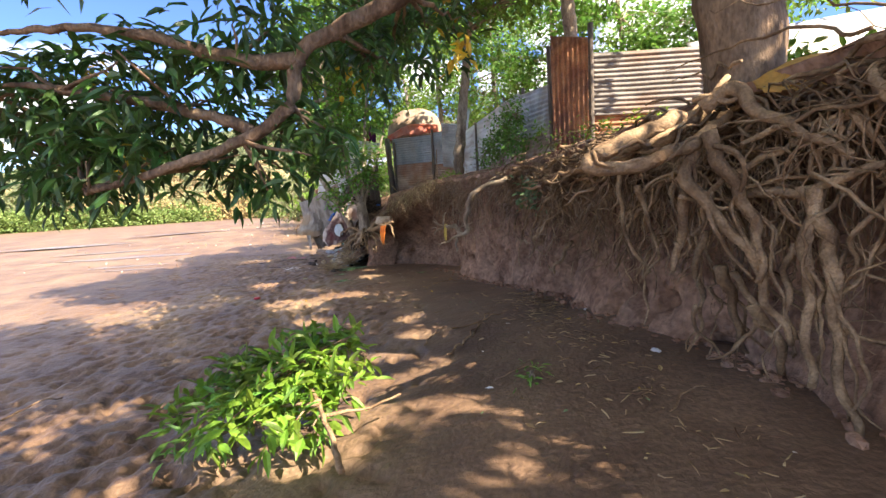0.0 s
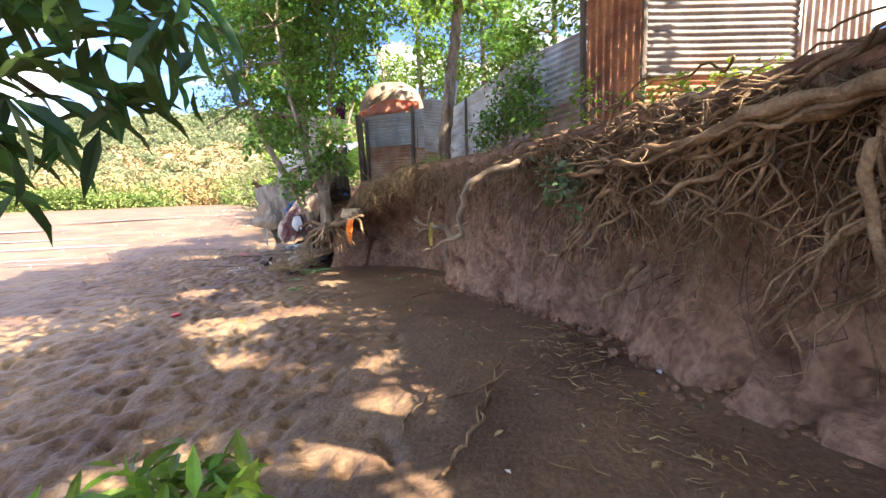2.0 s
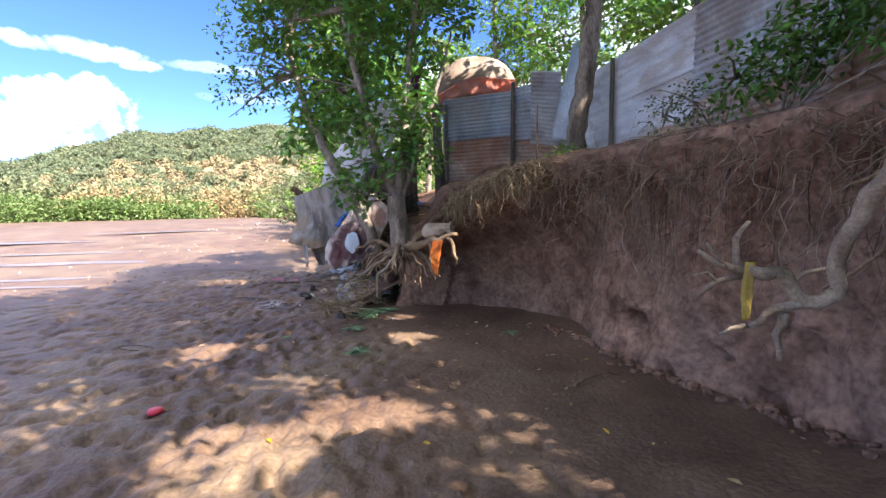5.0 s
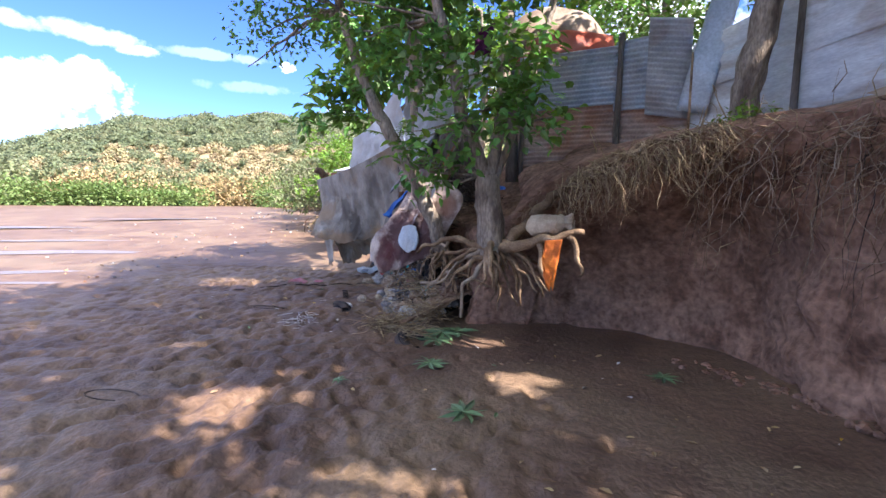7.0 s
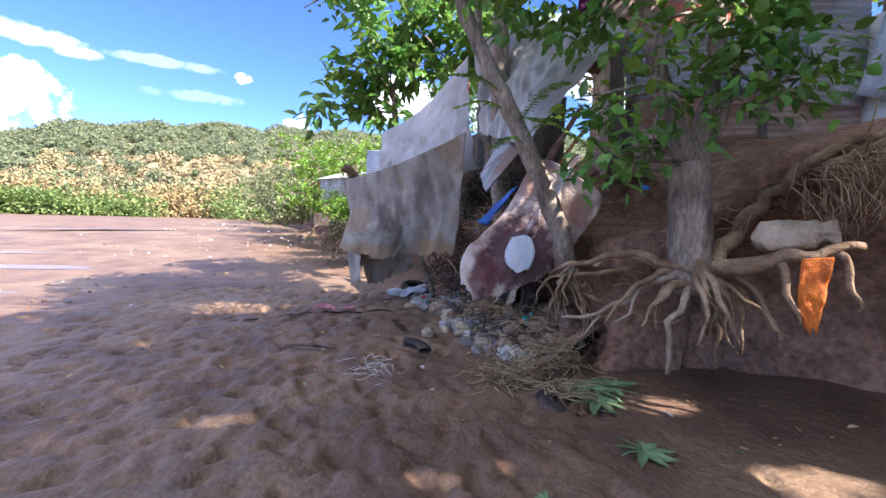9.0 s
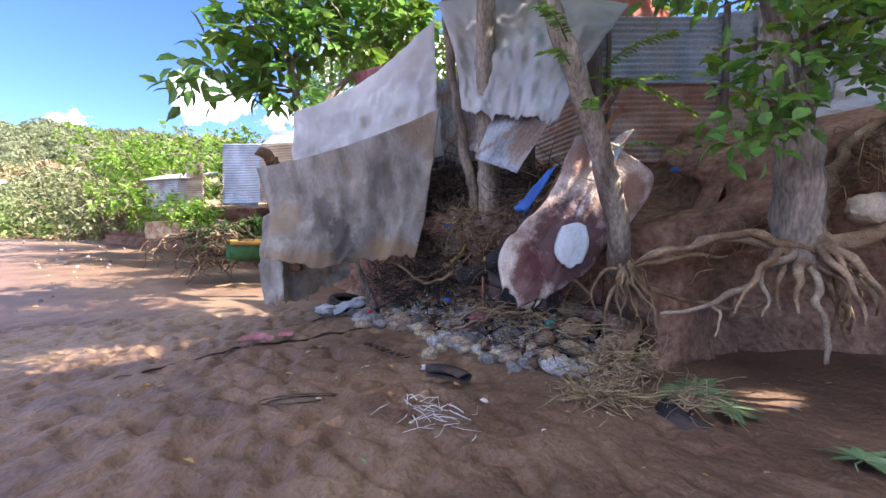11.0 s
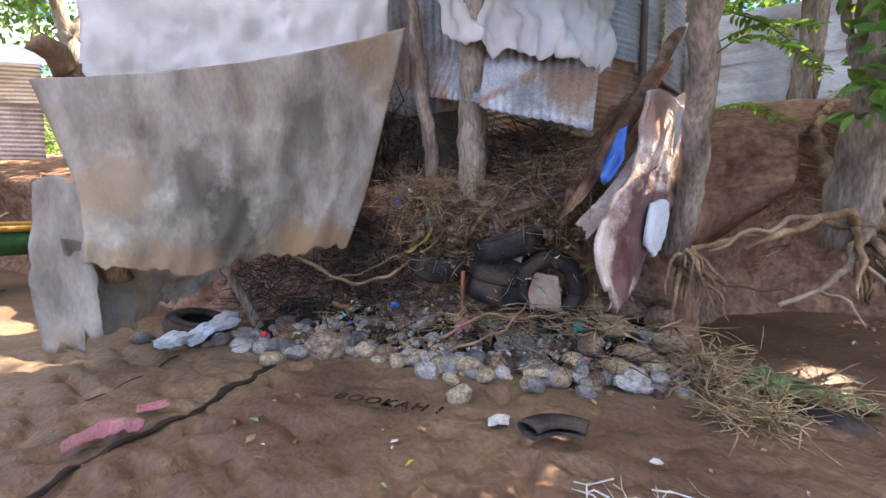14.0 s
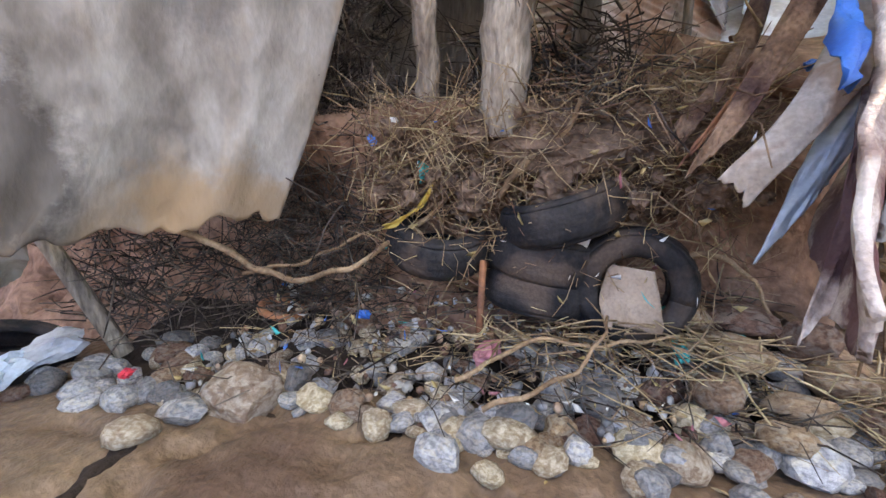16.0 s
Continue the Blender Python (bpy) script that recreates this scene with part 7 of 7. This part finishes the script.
for nm, lab, rows, mat in (
        ("plastic_strip", "yellow and blue plastic strip snagged on a branch", [[(-3.44, 16.2, 1.05), (-3.425, 16.19, 1.05)], [(-3.52, 16.28, 0.86), (-3.505, 16.27, 0.86)], [(-3.6, 16.5, 0.74), (-3.59, 16.49, 0.72)]], M_YELLOW),
        ("plastic_strip", "teal plastic strip hanging over the stones", [[(-2.98, 15.12, 0.4), (-2.94, 15.1, 0.4)], [(-3.0, 15.06, 0.28), (-2.96, 15.03, 0.28)], [(-3.0, 15.05, 0.15), (-2.95, 15.03, 0.14)]], M_TEAL),
        ("plastic_strip", "teal plastic strip snagged on the mound", [[(-3.4, 16.34, 1.12), (-3.36, 16.3, 1.12)], [(-3.44, 16.3, 0.98), (-3.4, 16.26, 0.98)]], M_TEAL),
        ("orange_net", "torn orange net hanging from the tree roots", [[(-1.53, 12.9, 1.16), (-1.36, 12.84, 1.18)], [(-1.55, 12.88, 0.9), (-1.4, 12.82, 0.95)], [(-1.49, 12.86, 0.62), (-1.45, 12.84, 0.56)]], M_ORANGE),
        ("yellow_plastic_sheet", "sunlit yellow plastic sheet crumpled on the bank top", [[(3.18, 3.95, 2.42), (3.45, 3.9, 2.54), (3.85, 3.75, 2.52)], [(3.15, 3.75, 2.3), (3.5, 3.65, 2.27), (3.9, 3.5, 2.27)]], surface("yellow_plastic_sheet", (0.5, 0.27, 0.06), (0.65, 0.4, 0.12), 3, 0.5, 0.3, 40, 0.3, translucent=0.2)),
        ("paper_sack", "torn beige paper sack hanging inside the upright tyre", [[(-3.14, 15.36, 0.62), (-3.12, 15.15, 0.6)], [(-3.2, 15.38, 0.44), (-3.18, 15.1, 0.42)], [(-3.26, 15.32, 0.3), (-3.23, 15.08, 0.28)]], M_TARP_TAN),
        ("pink_rag", "muddy pink cloth lying on the sand", [[(-6.02, 16.6, -0.06), (-5.82, 16.63, -0.02), (-5.66, 16.58, -0.07)], [(-6.05, 16.54, -0.03), (-5.85, 16.56, 0.0), (-5.68, 16.53, -0.05)], [(-6.06, 16.48, -0.09), (-5.86, 16.5, -0.08), (-5.72, 16.49, -0.09)]], M_PINK),
        ("pink_rag", "small muddy pink rag on the sand", [[(-5.62, 16.85, -0.07), (-5.45, 16.8, -0.07)], [(-5.65, 16.77, -0.1), (-5.48, 16.72, -0.1)]], M_PINK)):
    cloth_thing(nm, lab, rows, mat, category="rubbish", fold=0.03, fold_scale=(5, 4), rag=0.25, seed=len(lab), step=0.02, thick=0.004)

CRUMPLED = []
for k in range(6):
    bm = bmesh.new()
    bmesh.ops.create_icosphere(bm, subdivisions=3, radius=1.0)
    o = Vector((k * 7.3, 1.7, 4.1))
    for v in bm.verts:
        v.co *= 0.75 + 0.5 * noise.noise(v.co * 1.1 + o) + 0.55 * abs(noise.noise(v.co * 2.3 + o)) - 0.3 * abs(noise.noise(v.co * 4.5 + o))
        v.co.x += 0.35 * noise.noise(v.co * 1.6 + o)
    me = bpy.data.meshes.new("crumpled")
    bm.to_mesh(me)
    bm.free()
    CRUMPLED.append(me)


def crumple(name, label, at, size, mat, turn=0):
    ob = new(name, CRUMPLED[int(rng.integers(6))].copy())
    ob.data.materials.append(mat)
    ob.matrix_world = pose(*at, rng.uniform(-25, 25), rng.uniform(-25, 25), turn) @ Matrix.Diagonal((*size, 1))
    return tagged(ob, label, "rubbish")


def full_sack(label, at, size, turn, mat):
    """A stuffed sack lying on its side, with a gathered, folded mouth and dented flanks."""
    nu, nv, vs = 28, 18, []
    for i in range(nu):
        f = i / (nu - 1)
        w = min(1.0, 5.5 * f) ** 0.5 * (1 - 0.55 * smooth01(0.62, 0.86, f)) * (1 + 0.25 * smooth01(0.86, 1.0, f))
        for j in range(nv):
            a = 2 * math.pi * j / nv
            p = Vector((f, math.cos(a) * w, math.sin(a) * w))
            r = 1 + 0.34 * n3(p, 1.8, 3) + 0.2 * n3(p, 4.2, 8) - 0.14 * abs(n3(p, 7, 2)) + (0.22 * math.sin(5 * a + 1) * smooth01(0.6, 0.95, f))
            vs.append(((f - 0.5) * size[0], p.y * r * size[1], p.z * r * size[2] + 0.05 * f * n3(p, 2, 5)))
    fs = [(i * nv + j, i * nv + (j + 1) % nv, (i + 1) * nv + (j + 1) % nv, (i + 1) * nv + j) for i in range(nu - 1) for j in range(nv)]
    ob = mesh_obj("sack", vs, fs, mat)
    ob.matrix_world = pose(*at, 8, -6, turn)
    ob.modifiers.new("thickness", "SOLIDIFY").thickness = 0.004
    return tagged(ob, label, "sack")


full_sack("crumpled beige sack lodged in the tree roots", (-1.47, 13.08, 1.31), (0.52, 0.15, 0.12), -22, M_SACK)
soil = new("mound_soil", CRUMPLED[2].copy())
soil.data.materials.append(M_MOUND)
soil.matrix_world = pose(-3.0, 15.72, 1.18, 0, 0, 22) @ Matrix.Diagonal((0.34, 0.95, 0.2, 1))
tagged(soil, "shelf of brown earth on top of the rubbish mound", "soil")
for nm, lab, at, size, mat in (("plastic_bag", "crumpled pale plastic bag at the canvas edge", (-4.72, 18.0, 0.0), (0.16, 0.1, 0.07), M_FOAM), ("plastic_bag", "grey-green bag of rubbish below the canvas", (-4.5, 18.02, 0.04), (0.17, 0.12, 0.09), M_ZINC), ("plastic_bag", "blue-grey plastic bag below the canvas", (-4.95, 18.0, -0.02), (0.18, 0.12, 0.08), M_FOAM), ("plastic_bag", "flattened white plastic bag on the sand", (-4.35, 14.98, -0.1), (0.09, 0.06, 0.03), M_WHITE_P), ("plastic_scrap", "faded pink plastic net among the stones", (-3.48, 15.85, 0.16), (0.1, 0.07, 0.05), M_PINK), ("plastic_scrap", "blue plastic scrap among the stones", (-3.55, 16.6, 0.25), (0.05, 0.04, 0.03), M_TARP_BLUE), ("plastic_scrap", "white crumpled scrap on the mound edge", (-3.5, 16.42, 1.3), (0.06, 0.04, 0.035), M_WHITE_P), ("plastic_scrap", "blue bottle top on the mound edge", (-3.58, 16.52, 1.22), (0.03, 0.03, 0.03), M_TARP_BLUE), ("plastic_scrap", "teal plastic scrap among the stones", (-3.05, 15.0, 0.2), (0.05, 0.04, 0.06), M_TEAL), ("plastic_scrap", "red plastic scrap beside the pole", (-4.4, 17.45, 0.0), (0.04, 0.03, 0.03), M_RED), ("paper_scrap", "white paper scrap by the bank foot", (2.85, 4.66, 0.42), (0.05, 0.035, 0.02), M_WHITE_P), ("plastic_scrap", "blue plastic scrap on the earth slope", (-1.95, 14.5, 1.75), (0.06, 0.05, 0.03), M_TARP_BLUE)):
    crumple(nm, lab, at, size, mat)
rngc = np.random.default_rng(91)
for k in range(80):
    f = rngc.uniform()
    x, y = -3.52 + 0.72 * f, 16.55 - 1.75 * f
    s_ = rngc.uniform(0.05, 0.12)
    crumple("clod", "brown earth clod with roots on the mound edge", (x + rngc.normal(0, 0.05), y + rngc.normal(0, 0.05), rngc.uniform(0.85, 1.4)), (s_, s_ * 0.8, s_ * 0.7), M_MOUND, rngc.uniform(0, 360))
brush("plastic_film", "shreds of dirty white plastic film on the sand", 40, lambda g: (-4.68 + g.normal(0, 0.12), 14.02 + g.normal(0, 0.16), ground_z(-4.7, 14.0) + 0.03 + abs(g.normal(0, 0.01))), 0.17, 0.0035, M_WHITE_P, 31, 0.06, "rubbish")

# ---- litter on the sand ----
def on_sand(x, y, up=0.006):
    return Vector((x, y, ground_z(x, y) + 0.03 * n3((x, y, 0), 0.7, 3) + 0.012 * n3((x, y, 0), 2.3, 8) + up))


def stick(label, pts, r, mat=None):
    s = thing("stick", label, "stick", on_sand(*pts[0]), "sticks on the sand")
    return root(s, [on_sand(x, y, r + 0.004) + Vector((0, 0, 0.012 * (k % 2))) for k, (x, y) in enumerate(pts)], r, r * 0.5, len(pts), mat or M_ROOT, "twig")


for lab, pts, r in (("thin forked stick on the sand", [(0.98, 5.4), (1.2, 5.9), (1.32, 6.5), (1.4, 6.9)], 0.014), ("thin curved stick on the sand", [(1.2, 5.95), (1.25, 6.3), (1.42, 6.5)], 0.012), ("pale curved twig on the sand", [(0.68, 5.95), (0.7, 6.2), (0.84, 6.55)], 0.012), ("long straight stick on the sand", [(0.98, 6.32), (1.4, 6.65), (1.75, 6.95)], 0.011), ("straight stick on the sand", [(-1.85, 4.6), (-1.7, 5.0), (-1.6, 5.3)], 0.014), ("dark stick on the sand", [(-3.4, 4.35), (-3.25, 4.7), (-3.2, 5.0)], 0.012), ("thin twig on the sand", [(1.5, 4.6), (1.75, 4.75), (1.95, 4.4)], 0.006), ("pale twig by the bank", [(2.6, 3.7), (2.75, 3.9), (2.95, 4.0)], 0.01), ("dark stick lying from the bank", [(0.2, 10.6), (0.45, 10.9), (0.75, 11.05)], 0.016), ("long pale stick on the far sand", [(-6.9, 22.0), (-6.2, 22.3), (-5.4, 22.8)], 0.02)):
    stick(lab, pts, r)
rope = Tubes()
for c, rx, ry in (((-5.5, 14.66), 0.3, 0.1), ((-5.48, 14.63), 0.26, 0.07), ((-5.25, 11.5), 0.24, 0.1)):
    pts = [on_sand(c[0] + rx * math.cos(a), c[1] + ry * math.sin(a), 0.01) for a in np.linspace(0.4, 5.2, 12)]
    ob = Tubes().add(pts, 0.006, 0.005, 5, 0.05).build("rope", M_TWIG)
    tagged(ob, "loop of dark muddy rope on the sand", "rope")
groove = Tubes()
pts = [on_sand(x, y, -0.006) for x, y in ((-4.55, 17.05), (-4.75, 16.92), (-5.0, 16.82), (-5.26, 16.66), (-5.7, 16.5), (-6.0, 16.38), (-6.6, 15.98), (-7.0, 15.72))]
tagged(Tubes().add(pts, 0.05, 0.012, 8, 0.06, 0.5, 0.05, 5, 0.35).build("drain_channel", M_DARK), "dark wet rivulet channel running across the sand", "channel")
tagged(Tubes().add([on_sand(x, y, -0.003) for x, y in ((-5.0, 17.85), (-5.3, 17.62), (-5.75, 17.36))], 0.012, 0.008, 6, 0.08, 0.3, 0.03, 6, 0.4).build("drain_channel", M_DARK), "thin dark crack in the sand", "channel")
rng = np.random.default_rng(55)
LIT = []
for k in range(5):
    bm = bmesh.new()
    r = [bm.verts.new((x, y, z)) for x, y, z in ((0, 0, 0), (0.35, -0.3, 0.1), (0.35, 0.3, 0.14), (0.7, -0.25, 0.04), (0.7, 0.22, 0.16), (1, 0, 0.02), (0.35, 0, 0.0), (0.7, 0.02, -0.03))]
    for f in ((0, 6, 1), (0, 2, 6), (1, 6, 7, 3), (6, 2, 4, 7), (3, 7, 5), (7, 4, 5)):
        bm.faces.new([r[i] for i in f])
    me = bpy.data.meshes.new("fallen_leaf")
    bm.to_mesh(me)
    bm.free()
    me.materials.append((M_LEAF_DRY, M_STRAW, M_LEAF_YELLOW, M_PALELEAF, M_WHITE_P)[k])
    LIT.append(me)
LAB = ("dry curled brown leaf on the sand", "dry pale leaf scrap on the sand", "yellow fallen leaf on the sand", "grey-green fallen leaf on the sand", "small white plastic scrap on the sand")
for k in range(240):
    y = rng.uniform(2.5, 16.5)
    right = float(np.interp(y, [2.5, 5, 8, 11, 13.4, 14.5, 16.5], [3.2, 2.9, 2.3, 1.0, -0.9, -3.2, -4.4]))
    x = right - abs(rng.normal(0, 0.9 if y < 8 else 1.8))
    j = int(rng.choice(5, p=(0.4, 0.34, 0.04, 0.07, 0.15)))
    ob = new("fallen_leaf", LIT[j])
    s = rng.uniform(0.025, 0.085)
    ob.matrix_world = Matrix.Translation(on_sand(x, y, 0.004)) @ pose(0, 0, 0, rng.uniform(-20, 20), rng.uniform(-20, 20), rng.uniform(0, 360)) @ Matrix.Diagonal((s, s * 0.8, s, 1))
    tagged(ob, LAB[j], "leaf" if j < 4 else "rubbish", "litter on the sand")
brush("leaf_litter", "pale dead leaves and stalks along the bank foot", 300, lambda g: (lambda y: (float(np.interp(y, [2.8, 4.6, 6.5, 8], [3.3, 3.05, 2.45, 2.3])) - abs(g.normal(0, 0.45)), y, 0.335 - 0.03 * max(0, y - 5) + abs(g.normal(0, 0.012))))(g.uniform(2.8, 8.0)), 0.13, 0.005, M_STRAW, 22, 0.08, "litter")
brush("leaf_litter", "dead leaves and twigs drifted along the bank foot", 600, lambda g: (lambda y: (float(np.interp(y, [2.8, 4.6, 6.5, 8], [3.3, 3.05, 2.45, 2.3])) - abs(g.normal(0, 0.3)), y, 0.33 - 0.03 * max(0, y - 5) + abs(g.normal(0, 0.015))))(g.uniform(2.8, 7.6)), 0.12, 0.004, M_STRAW_BROWN, 21, 0.08, "litter")
for x, y, s, rot in ((-2.68, 12.59, 0.2, 20), (-2.27, 11.58, 0.22, 200), (-2.69, 13.67, 0.34, 80), (-2.5, 13.75, 0.28, 140), (-0.4, 12.56, 0.16, 30), (-3.44, 12.01, 0.09, 60), (-2.7, 13.4, 0.26, 300)):
    e = thing("lobed_leaf", "limp grey-green lobed leaf lying on the sand", "leaf", on_sand(x, y, 0.012), "lobed leaves on the sand")
    g = np.random.default_rng(int(s * 1000))
    ang = np.linspace(-2.4, 2.4, 8)
    way = np.stack((np.cos(ang), np.sin(ang), g.uniform(0, 0.25, 8)), 1)
    v, t = leaves(g, np.zeros((8, 3)) + (0, 0, 0.01), way, s, s * 0.34, False, 0.0)
    v[:, 2] = np.abs(v[:, 2]) * 0.5 + 0.008
    under(bulk("blade", v, t, M_PALELEAF), e)
    under(Tubes().add([(0, 0, 0.01), (-s * 0.5, 0.02, 0.012), (-s * 0.9, 0.0, 0.008)], 0.006, 0.004, 5).build("stalk", M_PALELEAF), e)
    e.rotation_euler = (0, 0, radians(rot))
plant = shrub("seedling", "small uprooted green seedling on the sand", on_sand(1.8, 4.5), [(1.8, 4.5, 0.3, 0.08, 0.08, 0.04)], 5, (0.09, 0.03), M_LEAF_MID, 140)
cap = tagged(Tubes().add([on_sand(-3.6, 9.84, 0.0), on_sand(-3.6, 9.84, 0.03)], 0.07, 0.06, 14, 0.02, 0.02).build("plastic_dish", M_RED), "small red plastic dish lying on the sand", "dish")
# near-black letters lying over the sand stand in for the scratched grooves
words = bpy.data.curves.new("sand_writing", "FONT")
words.body, words.size, words.extrude, words.space_character, words.offset, words.shear = "BOOKAH !", 0.14, 0.004, 1.15, -0.001, 0.15
w = new("sand_writing", words)
w.matrix_world = pose(-4.78, 16.0, ground_z(-4.7, 15.7) + 0.042, 0, 0, -70)
words.materials.append(M_DARK)
tagged(w, "word BOOKAH scratched into the damp sand, drawn as dark letters", "writing")
for x, y, s in ((-18.5, 48.0, 2.6), (-21.0, 52.0, 2.2), (-16.0, 50.0, 2.4), (-17.5, 46.0, 1.4)):
    brush("driftwood", "tangle of bleached driftwood at the river bend", 26, lambda g: (x + g.normal(0, s * 0.5), y + g.normal(0, s * 0.4), ground_z(x, y) + abs(g.normal(0, 0.2))), s, 0.04, M_ROOT, int(s * 10), 0.25, "driftwood")

hg = np.random.default_rng(55)
BL = [p for p in bank_rows() if 3.0 < p.y < 13.2 and p.x > -0.9]
for nm, lab, mat, cnt, r0 in (("hair_roots", "thin pale rootlets hanging down the bank face", M_ROOT, 200, 0.0035), ("hair_roots", "fine dark rootlets hanging down the bank face", M_TWIG, 170, 0.003), ("hair_roots", "short brown rootlets poking from the bank face", M_STRAW_BROWN, 260, 0.003)):
    tb = Tubes()
    for k in range(cnt):
        p = BL[int(hg.integers(len(BL)))]
        long = hg.uniform(0.15, 0.5) if cnt > 250 else hg.uniform(0.3, 1.25)
        z0 = p.z - (hg.uniform(0.2, 1.5) if cnt > 250 else hg.uniform(0.02, 0.5))
        out = 0.12 + 0.1 * hg.uniform()
        x, y = p.x - out, p.y - out * 0.6
        pts = [(x + 0.2, y + 0.1, z0 + 0.06)]
        for i in range(5):
            f = i / 4
            pts.append((x - 0.06 * f + hg.normal(0, 0.045) * f, y + hg.normal(0, 0.06) * f, max(z0 - long * f, 0.25)))
        r = r0 * hg.uniform(0.6, 1.7) * (1.5 if cnt == 200 else 1.0)
        tb.add(pts, r, r * 0.4, 4, 0.12, 0, 0.02, k)
    tagged(tb.build(nm, mat), lab, "roots", kind="stuff")

# small stones and torn bits of plastic between the larger stones
pg = np.random.default_rng(64)
for nm, lab, mat, cnt, size, low in (("gravel", "small dark stones between the larger stones", M_ROCK, 200, 0.02, 0.0), ("gravel", "small brown stones and clods on the rubble", M_ROCK_BROWN, 160, 0.02, 0.0)):
    vs, fs = [], []
    bm = bmesh.new()
    bmesh.ops.create_icosphere(bm, subdivisions=1, radius=1.0)
    shape, tri = [v.co.copy() for v in bm.verts], [[v.index for v in f.verts] for f in bm.faces]
    bm.free()
    for k in range(cnt):
        c = Vector(on_mound(pg))
        s = size * pg.uniform(0.5, 1.7)
        q = Vector(pg.uniform(0.6, 1.3, 3)) * s
        o = len(vs)
        for v in shape:
            w = v * (1 + 0.35 * noise.noise(v * 1.3 + Vector((k, 0, 0))))
            vs.append((c.x + w.x * q.x, c.y + w.y * q.y, c.z - 0.05 + w.z * q.z))
        fs += [tuple(o + i for i in t) for t in tri]
    tagged(mesh_obj(nm, vs, fs, mat), lab, "gravel", kind="stuff")
for lab, mat, cnt in (("torn white plastic bits in the rubble", M_WHITE_P, 60), ("torn blue plastic bits in the rubble", M_TARP_BLUE, 26), ("faded pink plastic bits in the rubble", M_PINK, 34), ("brown leaves and paper bits in the rubble", M_LEAF_DRY, 160), ("teal plastic shreds in the rubble", M_TEAL, 14)):
    vs, fs = [], []
    for k in range(cnt):
        c = Vector(on_mound(pg) if k % 3 else (-3.5 + 0.7 * pg.uniform() + pg.normal(0, 0.08), 16.5 - 1.7 * pg.uniform(), pg.uniform(0.5, 1.35)))
        a, b = Vector(pg.normal(0, 1, 3)).normalized(), Vector(pg.normal(0, 1, 3)).normalized()
        s = pg.uniform(0.012, 0.04)
        o = len(vs)
        vs += [c - a * s, c + b * s * 0.6 - a * s * 0.2, c + a * s + Vector((0, 0, s * 0.5)), c - b * s * 0.5 + a * s * 0.3]
        fs += [(o, o + 1, o + 3), (o + 1, o + 2, o + 3)]
    ob = mesh_obj("plastic_litter", vs, fs, mat)
    ob.modifiers.new("thickness", "SOLIDIFY").thickness = 0.002
    tagged(ob, lab, "litter", kind="stuff")

fg = np.random.default_rng(72)
for nm, lab, mat, cnt, size, cat in (("river_litter", "brown stones and rubbish scattered on the river bed", M_ROCK_BROWN, 130, 0.028, "litter"), ("river_litter", "dark stones and driftwood bits on the river bed", M_ROCK, 110, 0.032, "litter"), ("bank_clods", "fallen clods of earth along the foot of the bank", M_BANK, 420, 0.04, "soil")):
    vs, fs = [], []
    for k in range(cnt):
        if nm == "river_litter":
            y = 15 + 34 * fg.uniform() ** 1.4
            x = -8.5 - abs(fg.normal(0, 5.0)) - 0.15 * (y - 15)
            s_ = size * fg.uniform(0.4, 1.5) * (1 + 0.04 * (y - 15))
        else:
            p = BL[int(fg.integers(len(BL)))]
            x, y = p.x - 0.02 - abs(fg.normal(0, 0.14)), p.y - abs(fg.normal(0, 0.1))
            s_ = size * fg.uniform(0.3, 1.5)
        q = Vector(fg.uniform(0.6, 1.3, 3)) * s_
        o = len(vs)
        z = ground_z(x, y) + 0.2 * q.z
        for v in shape:
            w = v * (1 + 0.4 * noise.noise(v * 1.3 + Vector((k, 0, 0))))
            vs.append((x + w.x * q.x, y + w.y * q.y, z + w.z * q.z * 0.7))
        fs += [tuple(o + i for i in t) for t in tri]
    tagged(mesh_obj(nm, vs, fs, mat, smooth=False), lab, cat, kind="stuff")
